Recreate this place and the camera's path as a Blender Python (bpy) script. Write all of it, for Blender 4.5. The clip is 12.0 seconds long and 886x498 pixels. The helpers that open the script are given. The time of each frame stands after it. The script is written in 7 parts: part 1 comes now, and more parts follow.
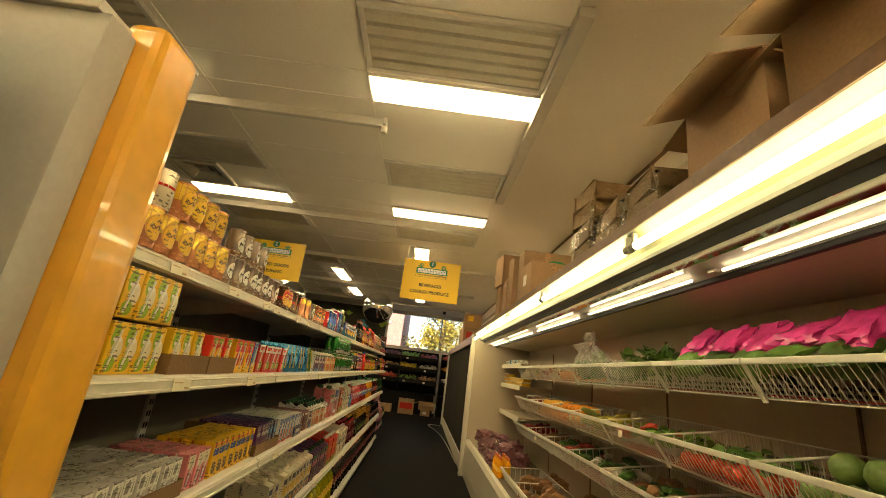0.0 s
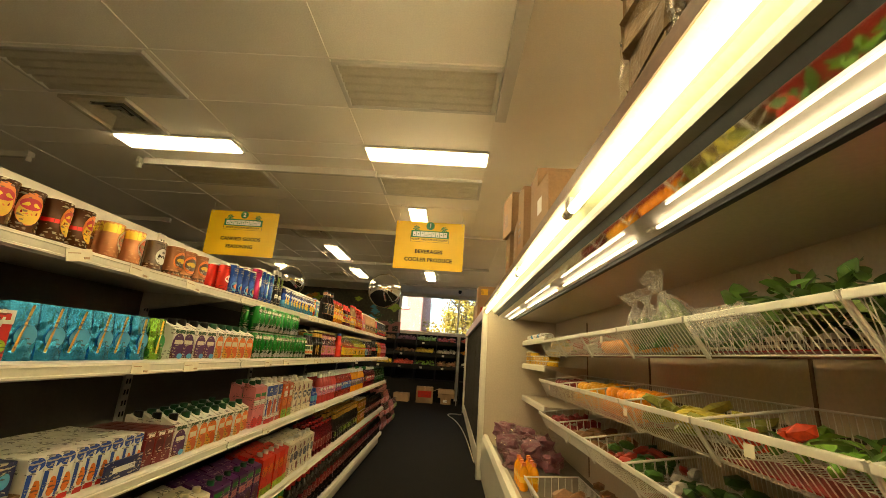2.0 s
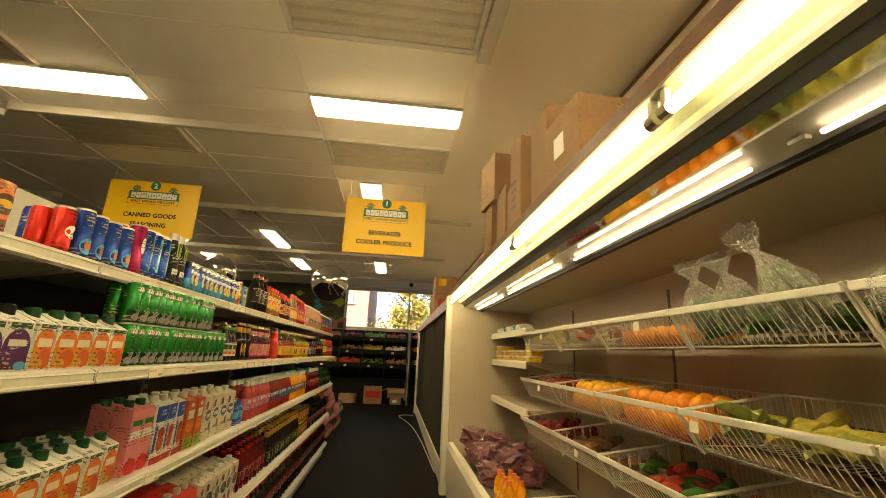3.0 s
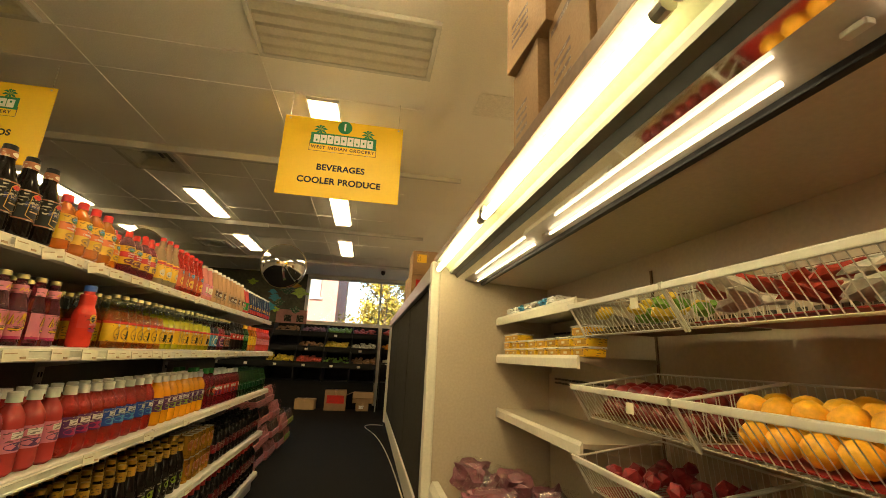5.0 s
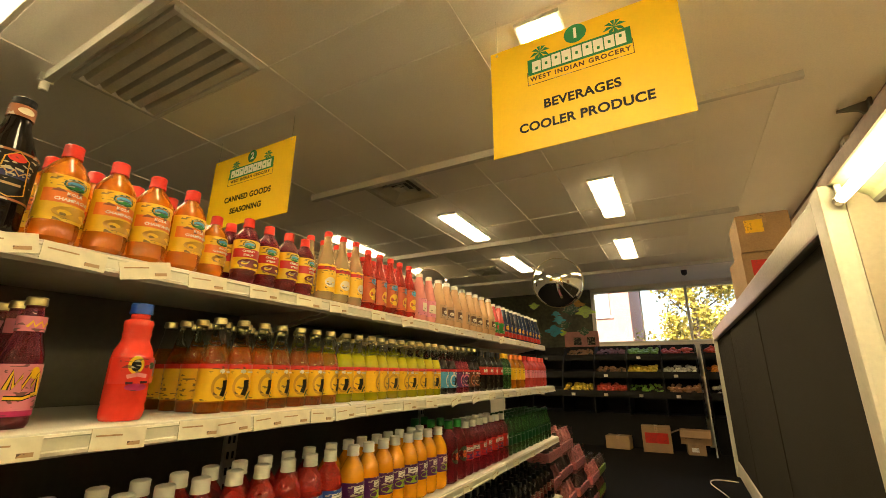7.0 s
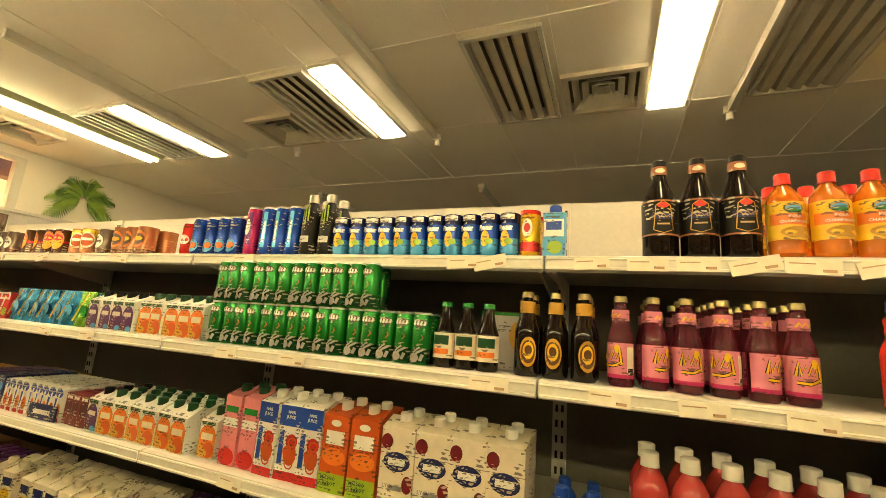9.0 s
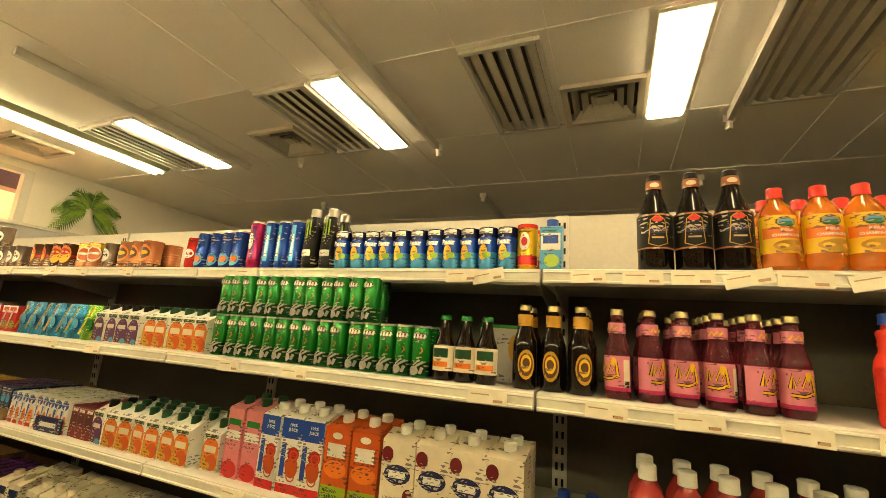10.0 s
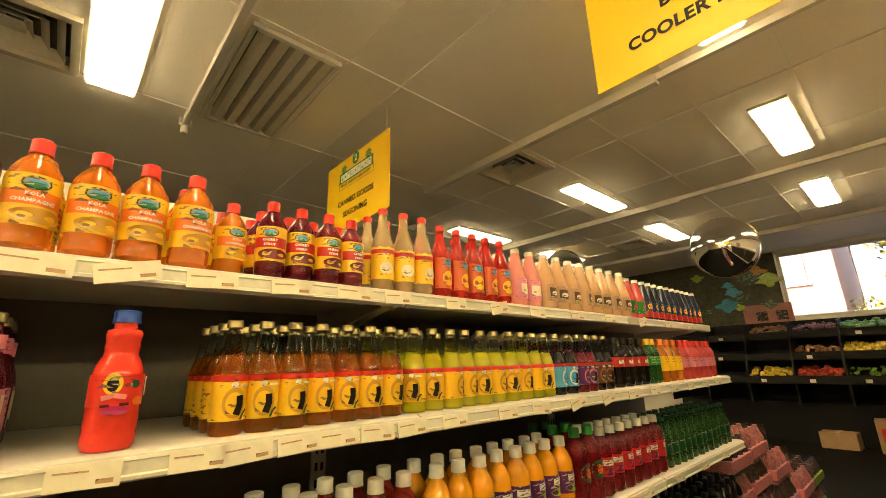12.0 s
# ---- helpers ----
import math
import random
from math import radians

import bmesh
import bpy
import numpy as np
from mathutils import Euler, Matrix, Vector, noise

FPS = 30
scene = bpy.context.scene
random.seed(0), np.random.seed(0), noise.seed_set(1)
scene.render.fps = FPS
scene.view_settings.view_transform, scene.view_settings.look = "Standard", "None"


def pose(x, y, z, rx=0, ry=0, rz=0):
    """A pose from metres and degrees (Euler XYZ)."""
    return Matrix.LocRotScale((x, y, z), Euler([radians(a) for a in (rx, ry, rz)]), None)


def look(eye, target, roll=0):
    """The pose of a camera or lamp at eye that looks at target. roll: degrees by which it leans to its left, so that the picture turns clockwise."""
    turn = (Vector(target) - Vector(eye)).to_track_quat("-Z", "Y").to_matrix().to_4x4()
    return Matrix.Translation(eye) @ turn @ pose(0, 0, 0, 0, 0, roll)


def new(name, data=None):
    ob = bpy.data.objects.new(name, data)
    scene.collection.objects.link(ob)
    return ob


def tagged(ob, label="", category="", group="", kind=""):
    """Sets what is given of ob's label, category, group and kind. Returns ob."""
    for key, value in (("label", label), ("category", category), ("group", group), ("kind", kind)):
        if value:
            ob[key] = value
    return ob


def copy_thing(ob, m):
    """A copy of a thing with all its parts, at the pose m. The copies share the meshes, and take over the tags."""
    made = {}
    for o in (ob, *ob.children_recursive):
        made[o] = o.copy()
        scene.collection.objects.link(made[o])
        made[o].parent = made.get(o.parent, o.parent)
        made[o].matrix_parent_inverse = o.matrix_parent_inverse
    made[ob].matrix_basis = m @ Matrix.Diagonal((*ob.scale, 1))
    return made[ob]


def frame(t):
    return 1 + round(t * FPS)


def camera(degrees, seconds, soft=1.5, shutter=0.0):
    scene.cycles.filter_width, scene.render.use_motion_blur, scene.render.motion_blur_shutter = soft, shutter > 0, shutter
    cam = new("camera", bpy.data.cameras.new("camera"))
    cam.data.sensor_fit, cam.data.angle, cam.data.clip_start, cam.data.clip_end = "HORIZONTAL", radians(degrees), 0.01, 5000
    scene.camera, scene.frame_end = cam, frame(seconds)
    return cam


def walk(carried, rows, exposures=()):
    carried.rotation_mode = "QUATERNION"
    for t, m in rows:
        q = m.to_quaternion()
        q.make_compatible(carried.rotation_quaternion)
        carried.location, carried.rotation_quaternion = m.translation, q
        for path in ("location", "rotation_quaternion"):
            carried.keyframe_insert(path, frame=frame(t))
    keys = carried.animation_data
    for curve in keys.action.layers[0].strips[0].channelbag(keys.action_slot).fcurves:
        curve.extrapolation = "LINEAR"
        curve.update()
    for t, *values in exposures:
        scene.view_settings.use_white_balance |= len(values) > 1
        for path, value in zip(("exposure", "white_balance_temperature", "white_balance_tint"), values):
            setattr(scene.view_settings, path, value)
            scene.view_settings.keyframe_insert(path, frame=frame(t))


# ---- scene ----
cam = camera(93.0, 12.0, soft=0.75)
# seconds, x, y, z, turn about x, y, z
ROWS = [
    (0.0, 0.045, -0.191, 1.329, 106.37, -6.97, -2.87),
    (0.5, 0.235, 0.113, 1.350, 105.66, -5.52, 7.52),
    (1.0, 0.219, 0.418, 1.341, 104.98, -4.82, 4.72),
    (1.5, 0.229, 0.677, 1.318, 104.02, -3.76, 2.45),
    (2.0, 0.365, 1.028, 1.316, 104.22, -3.96, 0.90),
    (2.5, 0.263, 1.375, 1.302, 104.45, -2.93, -2.48),
    (3.0, 0.210, 1.727, 1.313, 104.15, -2.56, -6.43),
    (3.2, 0.245, 1.884, 1.319, 104.26, -3.11, -7.93),
    (4.8, 0.310, 3.108, 1.259, 104.23, -2.64, -11.85),
    (5.0, 0.321, 3.238, 1.260, 104.41, -2.61, -10.03),
    (5.5, 0.217, 3.621, 1.289, 105.39, -1.56, -4.03),
    (6.0, 0.242, 3.946, 1.292, 106.71, -1.61, 3.56),
    (6.5, 0.276, 4.254, 1.307, 107.42, -1.74, 13.79),
    (6.7, 0.243, 4.355, 1.312, 107.18, -1.19, 18.96),
    (8.3, 0.355, 4.557, 1.340, 103.29, -0.67, 80.93),
    (8.5, 0.362, 4.488, 1.337, 102.59, -1.74, 89.19),
    (9.0, 0.402, 4.379, 1.332, 100.69, -4.20, 111.13),
    (9.5, 0.420, 4.381, 1.334, 100.46, -4.75, 114.47),
    (10.0, 0.418, 4.397, 1.345, 101.73, -3.93, 111.64),
    (10.5, 0.409, 4.417, 1.359, 103.91, -2.22, 104.38),
    (11.0, 0.369, 4.494, 1.367, 105.84, 0.27, 91.63),
    (11.5, 0.323, 4.660, 1.361, 105.66, 1.48, 72.58),
    (12.0, 0.215, 4.807, 1.346, 105.28, 1.57, 48.41),
]
walk(cam, [(t, pose(x, y, z, a, b, c)) for t, x, y, z, a, b, c in ROWS],
     [(0.0, 1.52), (0.5, 1.62), (1.0, 1.74), (5.0, 1.8), (6.2, 1.86), (8.4, 2.42), (9.5, 2.34), (10.5, 2.2), (11.5, 2.22), (12.0, 2.4)])

# ---- world and light ----
CEIL = 3.19
world = bpy.data.worlds.new("sky")
scene.world = world
world.use_nodes = True
wn = world.node_tree.nodes
sky = wn.new("ShaderNodeTexSky")
sky.sky_type = "NISHITA"
sky.sun_disc = False
sky.sun_elevation, sky.sun_rotation = radians(34), radians(200)
world.node_tree.links.new(sky.outputs[0], wn["Background"].inputs[0])
wn["Background"].inputs[1].default_value = 0.15
sun_data = bpy.data.lights.new("sun", "SUN")
sun_data.energy, sun_data.angle, sun_data.color = 5.0, radians(0.5), (1.0, 0.93, 0.8)
sun = new("sun", sun_data)
sun.matrix_world = look((0, 0, 30), (5, 14, 20))


# ---- materials ----
def mat(name, colour, rough=0.5, metal=0.0, grain=0.12, scale=8.0, bump=0.05, fine=60.0, coat=0.0, spread=0.0, transmission=0.0, emit=None, power=0.0, ink=None):
    """A surface with large and fine variation of colour and a fine relief."""
    m = bpy.data.materials.new(name)
    m.use_nodes = True
    nodes, links = m.node_tree.nodes, m.node_tree.links
    b = nodes["Principled BSDF"]
    b.inputs["Roughness"].default_value = rough
    b.inputs["Metallic"].default_value = metal
    b.inputs["Coat Weight"].default_value = coat
    b.inputs["Transmission Weight"].default_value = transmission
    b.inputs["Specular IOR Level"].default_value = 0.5 if max(colour) > 0.03 or coat else 0.25
    c = nodes.new("ShaderNodeTexCoord")
    big, small = nodes.new("ShaderNodeTexNoise"), nodes.new("ShaderNodeTexNoise")
    big.inputs["Scale"].default_value, small.inputs["Scale"].default_value = scale, fine
    big.inputs["Detail"].default_value = 4
    add = nodes.new("ShaderNodeMath")
    add.operation = "ADD"
    ramp = nodes.new("ShaderNodeMapRange")
    ramp.inputs[1].default_value, ramp.inputs[2].default_value = 0.6, 1.4
    ramp.inputs[3].default_value, ramp.inputs[4].default_value = 1 - grain, 1 + grain
    hsv = nodes.new("ShaderNodeHueSaturation")
    hsv.inputs["Color"].default_value = (*colour, 1)
    links.new(c.outputs["Object"], big.inputs["Vector"])
    links.new(c.outputs["Object"], small.inputs["Vector"])
    links.new(big.outputs[0], add.inputs[0])
    links.new(small.outputs[0], add.inputs[1])
    links.new(add.outputs[0], ramp.inputs[0])
    if spread:
        info, var, mul = nodes.new("ShaderNodeObjectInfo"), nodes.new("ShaderNodeMapRange"), nodes.new("ShaderNodeMath")
        var.inputs[3].default_value, var.inputs[4].default_value = 1 - spread, 1 + spread
        mul.operation = "MULTIPLY"
        links.new(info.outputs["Random"], var.inputs[0])
        links.new(var.outputs[0], mul.inputs[0])
        links.new(ramp.outputs[0], mul.inputs[1])
        links.new(mul.outputs[0], hsv.inputs["Value"])
    else:
        links.new(ramp.outputs[0], hsv.inputs["Value"])
    if ink:
        # small unreadable print in lines
        sep, mp, chunk, area = nodes.new("ShaderNodeSeparateXYZ"), nodes.new("ShaderNodeMapping"), nodes.new("ShaderNodeTexNoise"), nodes.new("ShaderNodeTexNoise")
        mp.inputs["Scale"].default_value = (95, 95, 210)
        chunk.inputs["Scale"].default_value, chunk.inputs["Detail"].default_value = 1.0, 0.0
        area.inputs["Scale"].default_value, area.inputs["Detail"].default_value = 24.0, 1.0
        links.new(c.outputs["Object"], sep.inputs[0])
        links.new(c.outputs["Object"], mp.inputs[0])
        links.new(mp.outputs[0], chunk.inputs["Vector"])
        links.new(c.outputs["Object"], area.inputs["Vector"])
        steps = []
        for op, src, val in (("GREATER_THAN", chunk.outputs[0], 0.52), ("GREATER_THAN", area.outputs[0], 0.53)):
            q = nodes.new("ShaderNodeMath")
            q.operation = op
            links.new(src, q.inputs[0])
            q.inputs[1].default_value = val
            steps.append(q)
        ml, fr, gt = nodes.new("ShaderNodeMath"), nodes.new("ShaderNodeMath"), nodes.new("ShaderNodeMath")
        ml.operation, fr.operation, gt.operation = "MULTIPLY", "FRACT", "GREATER_THAN"
        ml.inputs[1].default_value, gt.inputs[1].default_value = 95.0, 0.45
        links.new(sep.outputs[2], ml.inputs[0])
        links.new(ml.outputs[0], fr.inputs[0])
        links.new(fr.outputs[0], gt.inputs[0])
        m1, m2, m3, mix = nodes.new("ShaderNodeMath"), nodes.new("ShaderNodeMath"), nodes.new("ShaderNodeMath"), nodes.new("ShaderNodeMix")
        for q in (m1, m2, m3):
            q.operation = "MULTIPLY"
        m3.inputs[1].default_value = 0.75
        mix.data_type = "RGBA"
        links.new(steps[0].outputs[0], m1.inputs[0])
        links.new(steps[1].outputs[0], m1.inputs[1])
        links.new(m1.outputs[0], m2.inputs[0])
        links.new(gt.outputs[0], m2.inputs[1])
        links.new(m2.outputs[0], m3.inputs[0])
        links.new(m3.outputs[0], mix.inputs["Factor"])
        links.new(hsv.outputs[0], mix.inputs["A"])
        mix.inputs["B"].default_value = (*ink, 1)
        links.new(mix.outputs["Result"], b.inputs["Base Color"])
    else:
        links.new(hsv.outputs[0], b.inputs["Base Color"])
    if bump:
        bp = nodes.new("ShaderNodeBump")
        bp.inputs["Strength"].default_value = bump
        bp.inputs["Distance"].default_value = 0.01
        links.new(small.outputs[0], bp.inputs["Height"])
        links.new(bp.outputs[0], b.inputs["Normal"])
    if emit:
        b.inputs["Emission Color"].default_value = (*emit, 1)
        b.inputs["Emission Strength"].default_value = power
    return m


def glow(name, colour, power):
    m = bpy.data.materials.new(name)
    m.use_nodes = True
    b = m.node_tree.nodes["Principled BSDF"]
    b.inputs["Base Color"].default_value = (0.8, 0.8, 0.8, 1)
    b.inputs["Emission Color"].default_value = (*colour, 1)
    b.inputs["Emission Strength"].default_value = power
    return m


M_CEIL = mat("ceiling_tile", (0.9, 0.85, 0.76), 0.85, grain=0.06, scale=1.3, fine=90, bump=0.15)
M_STUCCO = mat("stippled_tile", (0.84, 0.79, 0.7), 0.9, grain=0.14, scale=40, fine=120, bump=0.6)
M_GRID = mat("ceiling_strip", (0.66, 0.63, 0.57), 0.5, grain=0.05)
M_LOUVRE = mat("louvre_metal", (0.62, 0.57, 0.47), 0.5, 0.1, grain=0.1)
M_LIGHT = glow("fluorescent_panel", (1.0, 0.765, 0.4), 7.2)
M_TUBE = glow("cooler_tube", (1.0, 0.83, 0.41), 8.0)
M_TUBE_W = glow("inner_tube", (1.0, 0.79, 0.48), 2.0)
M_WALL = mat("painted_wall", (0.84, 0.77, 0.66), 0.8, grain=0.07, scale=1.2)
M_FLOOR = mat("dark_vinyl", (0.0065, 0.006, 0.0055), 0.75, grain=0.3, scale=2.5, fine=140, bump=0.08)
M_FLOOR.node_tree.nodes["Principled BSDF"].inputs["Specular IOR Level"].default_value = 0.1
M_SHELF = mat("shelf_enamel", (0.6, 0.57, 0.5), 0.4, grain=0.07, scale=5)
M_CROWN = mat("crown_cap", (0.4, 0.33, 0.16), 0.35, 1.0, grain=0.1)
# Same enamel as the back panel, darkened in colour for shade under the boards.
M_BACK_SHADE = mat("shelf_back_shade", (0.14, 0.128, 0.1), 0.65, grain=0.12, scale=3)
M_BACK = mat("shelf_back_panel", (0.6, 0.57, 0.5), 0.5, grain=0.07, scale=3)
M_HOLE = mat("slot_black", (0.01, 0.01, 0.01), 0.8)
M_ORANGE = mat("orange_plastic_wrap", (0.86, 0.44, 0.04), 0.3, grain=0.1, scale=7, fine=14, bump=0.3, coat=0.4)
M_ENDPANEL = mat("grey_end_panel", (0.5, 0.49, 0.46), 0.45, grain=0.07, scale=2)
M_COOLER = mat("cooler_enamel", (0.74, 0.7, 0.58), 0.35, grain=0.08, scale=3)
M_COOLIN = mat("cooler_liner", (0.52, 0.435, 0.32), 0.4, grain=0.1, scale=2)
M_TROUGH = mat("lamp_trough", (0.33, 0.335, 0.2), 0.45, grain=0.15, scale=6)
M_BROWN = mat("brown_edge_trim", (0.16, 0.09, 0.05), 0.5, grain=0.25)
M_BLACK = mat("black_rubber", (0.015, 0.015, 0.016), 0.45)
M_MIRROR = mat("mirror_strip", (0.8, 0.8, 0.78), 0.06, 1.0, grain=0.03, bump=0.0)
M_REFLECT = mat("satin_reflector", (0.56, 0.53, 0.47), 0.5, 0.3, grain=0.08, scale=4, fine=60, bump=0.006)
M_RAIL = mat("dull_steel_rail", (0.34, 0.31, 0.25), 0.38, 0.75, grain=0.2, scale=3)
# Deck colour is darkened to stand in for the shade below the baskets.
M_DECK = mat("shaded_cooler_deck", (0.17, 0.14, 0.1), 0.6, grain=0.35, scale=3)
M_STEEL = mat("steel_rail", (0.6, 0.57, 0.5), 0.3, 0.8, grain=0.12)
M_LIP = mat("grey_lip", (0.13, 0.125, 0.105), 0.5, 0.1, grain=0.1)
# Dark sheet colour that stands in for the shade inside grille and vent gaps.
M_GAP_SHADE = mat("gap_shade", (0.15, 0.135, 0.105), 0.8)
M_BLIND = mat("woven_night_blind", (0.0295, 0.0255, 0.017), 0.95, grain=0.2, scale=3, fine=220, bump=0.4)
M_WIRE = mat("white_coated_wire", (0.68, 0.65, 0.57), 0.35, grain=0.05)
M_OLDCARD = mat("old_crumpled_card", (0.2, 0.135, 0.065), 0.85, grain=0.3, scale=9, fine=50, bump=0.4, spread=0.15)
M_CARD = mat("corrugated_card", (0.36, 0.23, 0.12), 0.8, grain=0.15, scale=6, fine=90, bump=0.15, spread=0.12)
M_TRAYCARD = mat("brown_tray_card", (0.2, 0.115, 0.05), 0.8, grain=0.2, scale=6, fine=90, bump=0.15, spread=0.12)
M_YELLOW = mat("sign_yellow", (0.92, 0.6, 0.006), 0.4, grain=0.03, bump=0.0)
M_GREEN = mat("sign_green", (0.01, 0.22, 0.08), 0.4, grain=0.05, bump=0.0)
M_WHITE = mat("print_white", (0.85, 0.84, 0.8), 0.45, grain=0.03, bump=0.0)
M_INK = mat("print_black", (0.015, 0.014, 0.012), 0.45, grain=0.03, bump=0.0)
M_SHELFBLACK = mat("black_produce_stand", (0.006, 0.006, 0.0065), 0.65, grain=0.2)


# ---- builders ----
def mesh_of(name, bm, material, smooth=False):
    me = bpy.data.meshes.new(name)
    bm.normal_update()
    bm.to_mesh(me)
    bm.free()
    for m in material if isinstance(material, (list, tuple)) else (material,):
        me.materials.append(m)
    if smooth:
        for p in me.polygons:
            p.use_smooth = True
        me.set_sharp_from_angle(angle=radians(38))
    return me


def part(name, bm, material, parent=None, label="", smooth=False):
    ob = new(name, mesh_of(name, bm, material, smooth))
    ob.parent = parent
    if label:
        tagged(ob, label)
    return ob


def thing(name, label, category, group="", at=(0, 0, 0)):
    ob = new(name)
    ob.location = at
    return tagged(ob, label, category, group)


def structure(name, bm, material, label="", smooth=False):
    return tagged(part(name, bm, material, None, "", smooth), label, "", "", "structure")


def box(bm, x0, x1, y0, y1, z0, z1, bevel=0.0):
    """Adds a box, its edges rounded by bevel metres."""
    r = bmesh.ops.create_cube(bm, size=1)
    bmesh.ops.transform(bm, matrix=Matrix.Translation(((x0 + x1) / 2, (y0 + y1) / 2, (z0 + z1) / 2)) @ Matrix.Diagonal((x1 - x0, y1 - y0, z1 - z0, 1)), verts=r["verts"])
    if bevel:
        edges = list({e for v in r["verts"] for e in v.link_edges})
        bmesh.ops.bevel(bm, geom=edges, offset=bevel, segments=2, affect="EDGES", profile=0.6)
    return bm


def boxed(x0, x1, y0, y1, z0, z1, bevel=0.0):
    return box(bmesh.new(), x0, x1, y0, y1, z0, z1, bevel)


def lathe(bm, profile, n=16, cx=0.0, cy=0.0, close=True):
    """Turns a profile of (radius, height) about the upright axis."""
    rings = []
    for r, z in profile:
        rings.append([bm.verts.new((cx + r * math.cos(2 * math.pi * i / n), cy + r * math.sin(2 * math.pi * i / n), z)) for i in range(n)])
    for a, b in zip(rings, rings[1:]):
        for i in range(n):
            bm.faces.new((a[i], a[(i + 1) % n], b[(i + 1) % n], b[i]))
    if close:
        bm.faces.new(rings[0][::-1])
        bm.faces.new(rings[-1])
    return bm


def rod(bm, a, b, r, n=6):
    """Adds a round bar from a to b."""
    a, b = Vector(a), Vector(b)
    d = b - a
    q = d.to_track_quat("Z", "Y").to_matrix().to_4x4()
    ring = [[bm.verts.new(p + q @ Vector((r * math.cos(2 * math.pi * i / n), r * math.sin(2 * math.pi * i / n), 0))) for i in range(n)] for p in (a, b)]
    for i in range(n):
        bm.faces.new((ring[0][i], ring[0][(i + 1) % n], ring[1][(i + 1) % n], ring[1][i]))
    bm.faces.new(ring[0][::-1])
    bm.faces.new(ring[1])
    return bm


def prism(bm, outline, axis, a, b):
    """Stretches a closed outline of pairs along x, y or z from a to b."""
    def at(p, v):
        return {"x": (v, p[0], p[1]), "y": (p[0], v, p[1]), "z": (p[0], p[1], v)}[axis]
    lo, hi = [bm.verts.new(at(p, a)) for p in outline], [bm.verts.new(at(p, b)) for p in outline]
    n = len(outline)
    bm.faces.new(lo)
    bm.faces.new(hi[::-1])
    for i in range(n):
        bm.faces.new((lo[(i + 1) % n], lo[i], hi[i], hi[(i + 1) % n]))
    bmesh.ops.recalc_face_normals(bm, faces=bm.faces)
    return bm


# ---- the shell of the shop ----
X_WEST, X_EAST, Y_SOUTH, Y_NORTH = -9.0, 1.74, -2.7, 14.5
structure("floor", boxed(X_WEST, X_EAST, Y_SOUTH, Y_NORTH, -0.1, 0.0), M_FLOOR, "dark grey sheet vinyl shop floor")
structure("wall_east", boxed(X_EAST, X_EAST + 0.15, Y_SOUTH, Y_NORTH, 0, CEIL + 0.3), M_WALL, "cream painted shop wall behind the coolers")
structure("wall_west", boxed(X_WEST - 0.15, X_WEST, Y_SOUTH, Y_NORTH, 0, CEIL + 0.3), M_WALL, "cream painted far shop wall")
WIN = (-1.33, 1.69, 1.96, 3.14)
bm = bmesh.new()
box(bm, X_WEST, WIN[0], Y_NORTH, Y_NORTH + 0.2, 0, CEIL + 0.3)
box(bm, WIN[0], X_EAST + 0.15, Y_NORTH, Y_NORTH + 0.2, 0, WIN[2])
box(bm, WIN[0], X_EAST + 0.15, Y_NORTH, Y_NORTH + 0.2, WIN[3], CEIL + 0.3)
structure("wall_north", bm, M_WALL, "painted shopfront wall with a wide window")
SWIN = (-2.43, 0.6, 1.9, 3.1)
bm = bmesh.new()
box(bm, X_WEST, SWIN[0], Y_SOUTH - 0.15, Y_SOUTH, 0, CEIL + 0.3)
box(bm, SWIN[1], X_EAST + 0.15, Y_SOUTH - 0.15, Y_SOUTH, 0, CEIL + 0.3)
box(bm, SWIN[0], SWIN[1], Y_SOUTH - 0.15, Y_SOUTH, 0, SWIN[2])
box(bm, SWIN[0], SWIN[1], Y_SOUTH - 0.15, Y_SOUTH, SWIN[3], CEIL + 0.3)
structure("wall_south", bm, M_WALL, "cream painted wall with a glazed upper opening")

LOUVRES = [(x, y) for x in (-0.565, -3.04) for y in (-0.75, 1.645, 3.455, 5.33)]
VENTS = [(-2.74, 4.34), (-2.71, 1.31), (-2.14, 7.9), (-2.75, 11.75), (-2.0, -1.9), (-5.0, 9.5)]
LIGHTS_X = [(-0.56, 2.25), (-0.56, 4.665), (-3.04, 2.25), (-3.04, 4.668), (-3.04, -0.13), (-0.56, -0.13)]
LIGHTS_Y = [(-0.31, 6.33), (-0.32, 8.56), (-0.35, 10.74), (-2.14, 8.72), (-2.16, 10.9), (-4.0, 8.72), (-4.0, 10.9)]


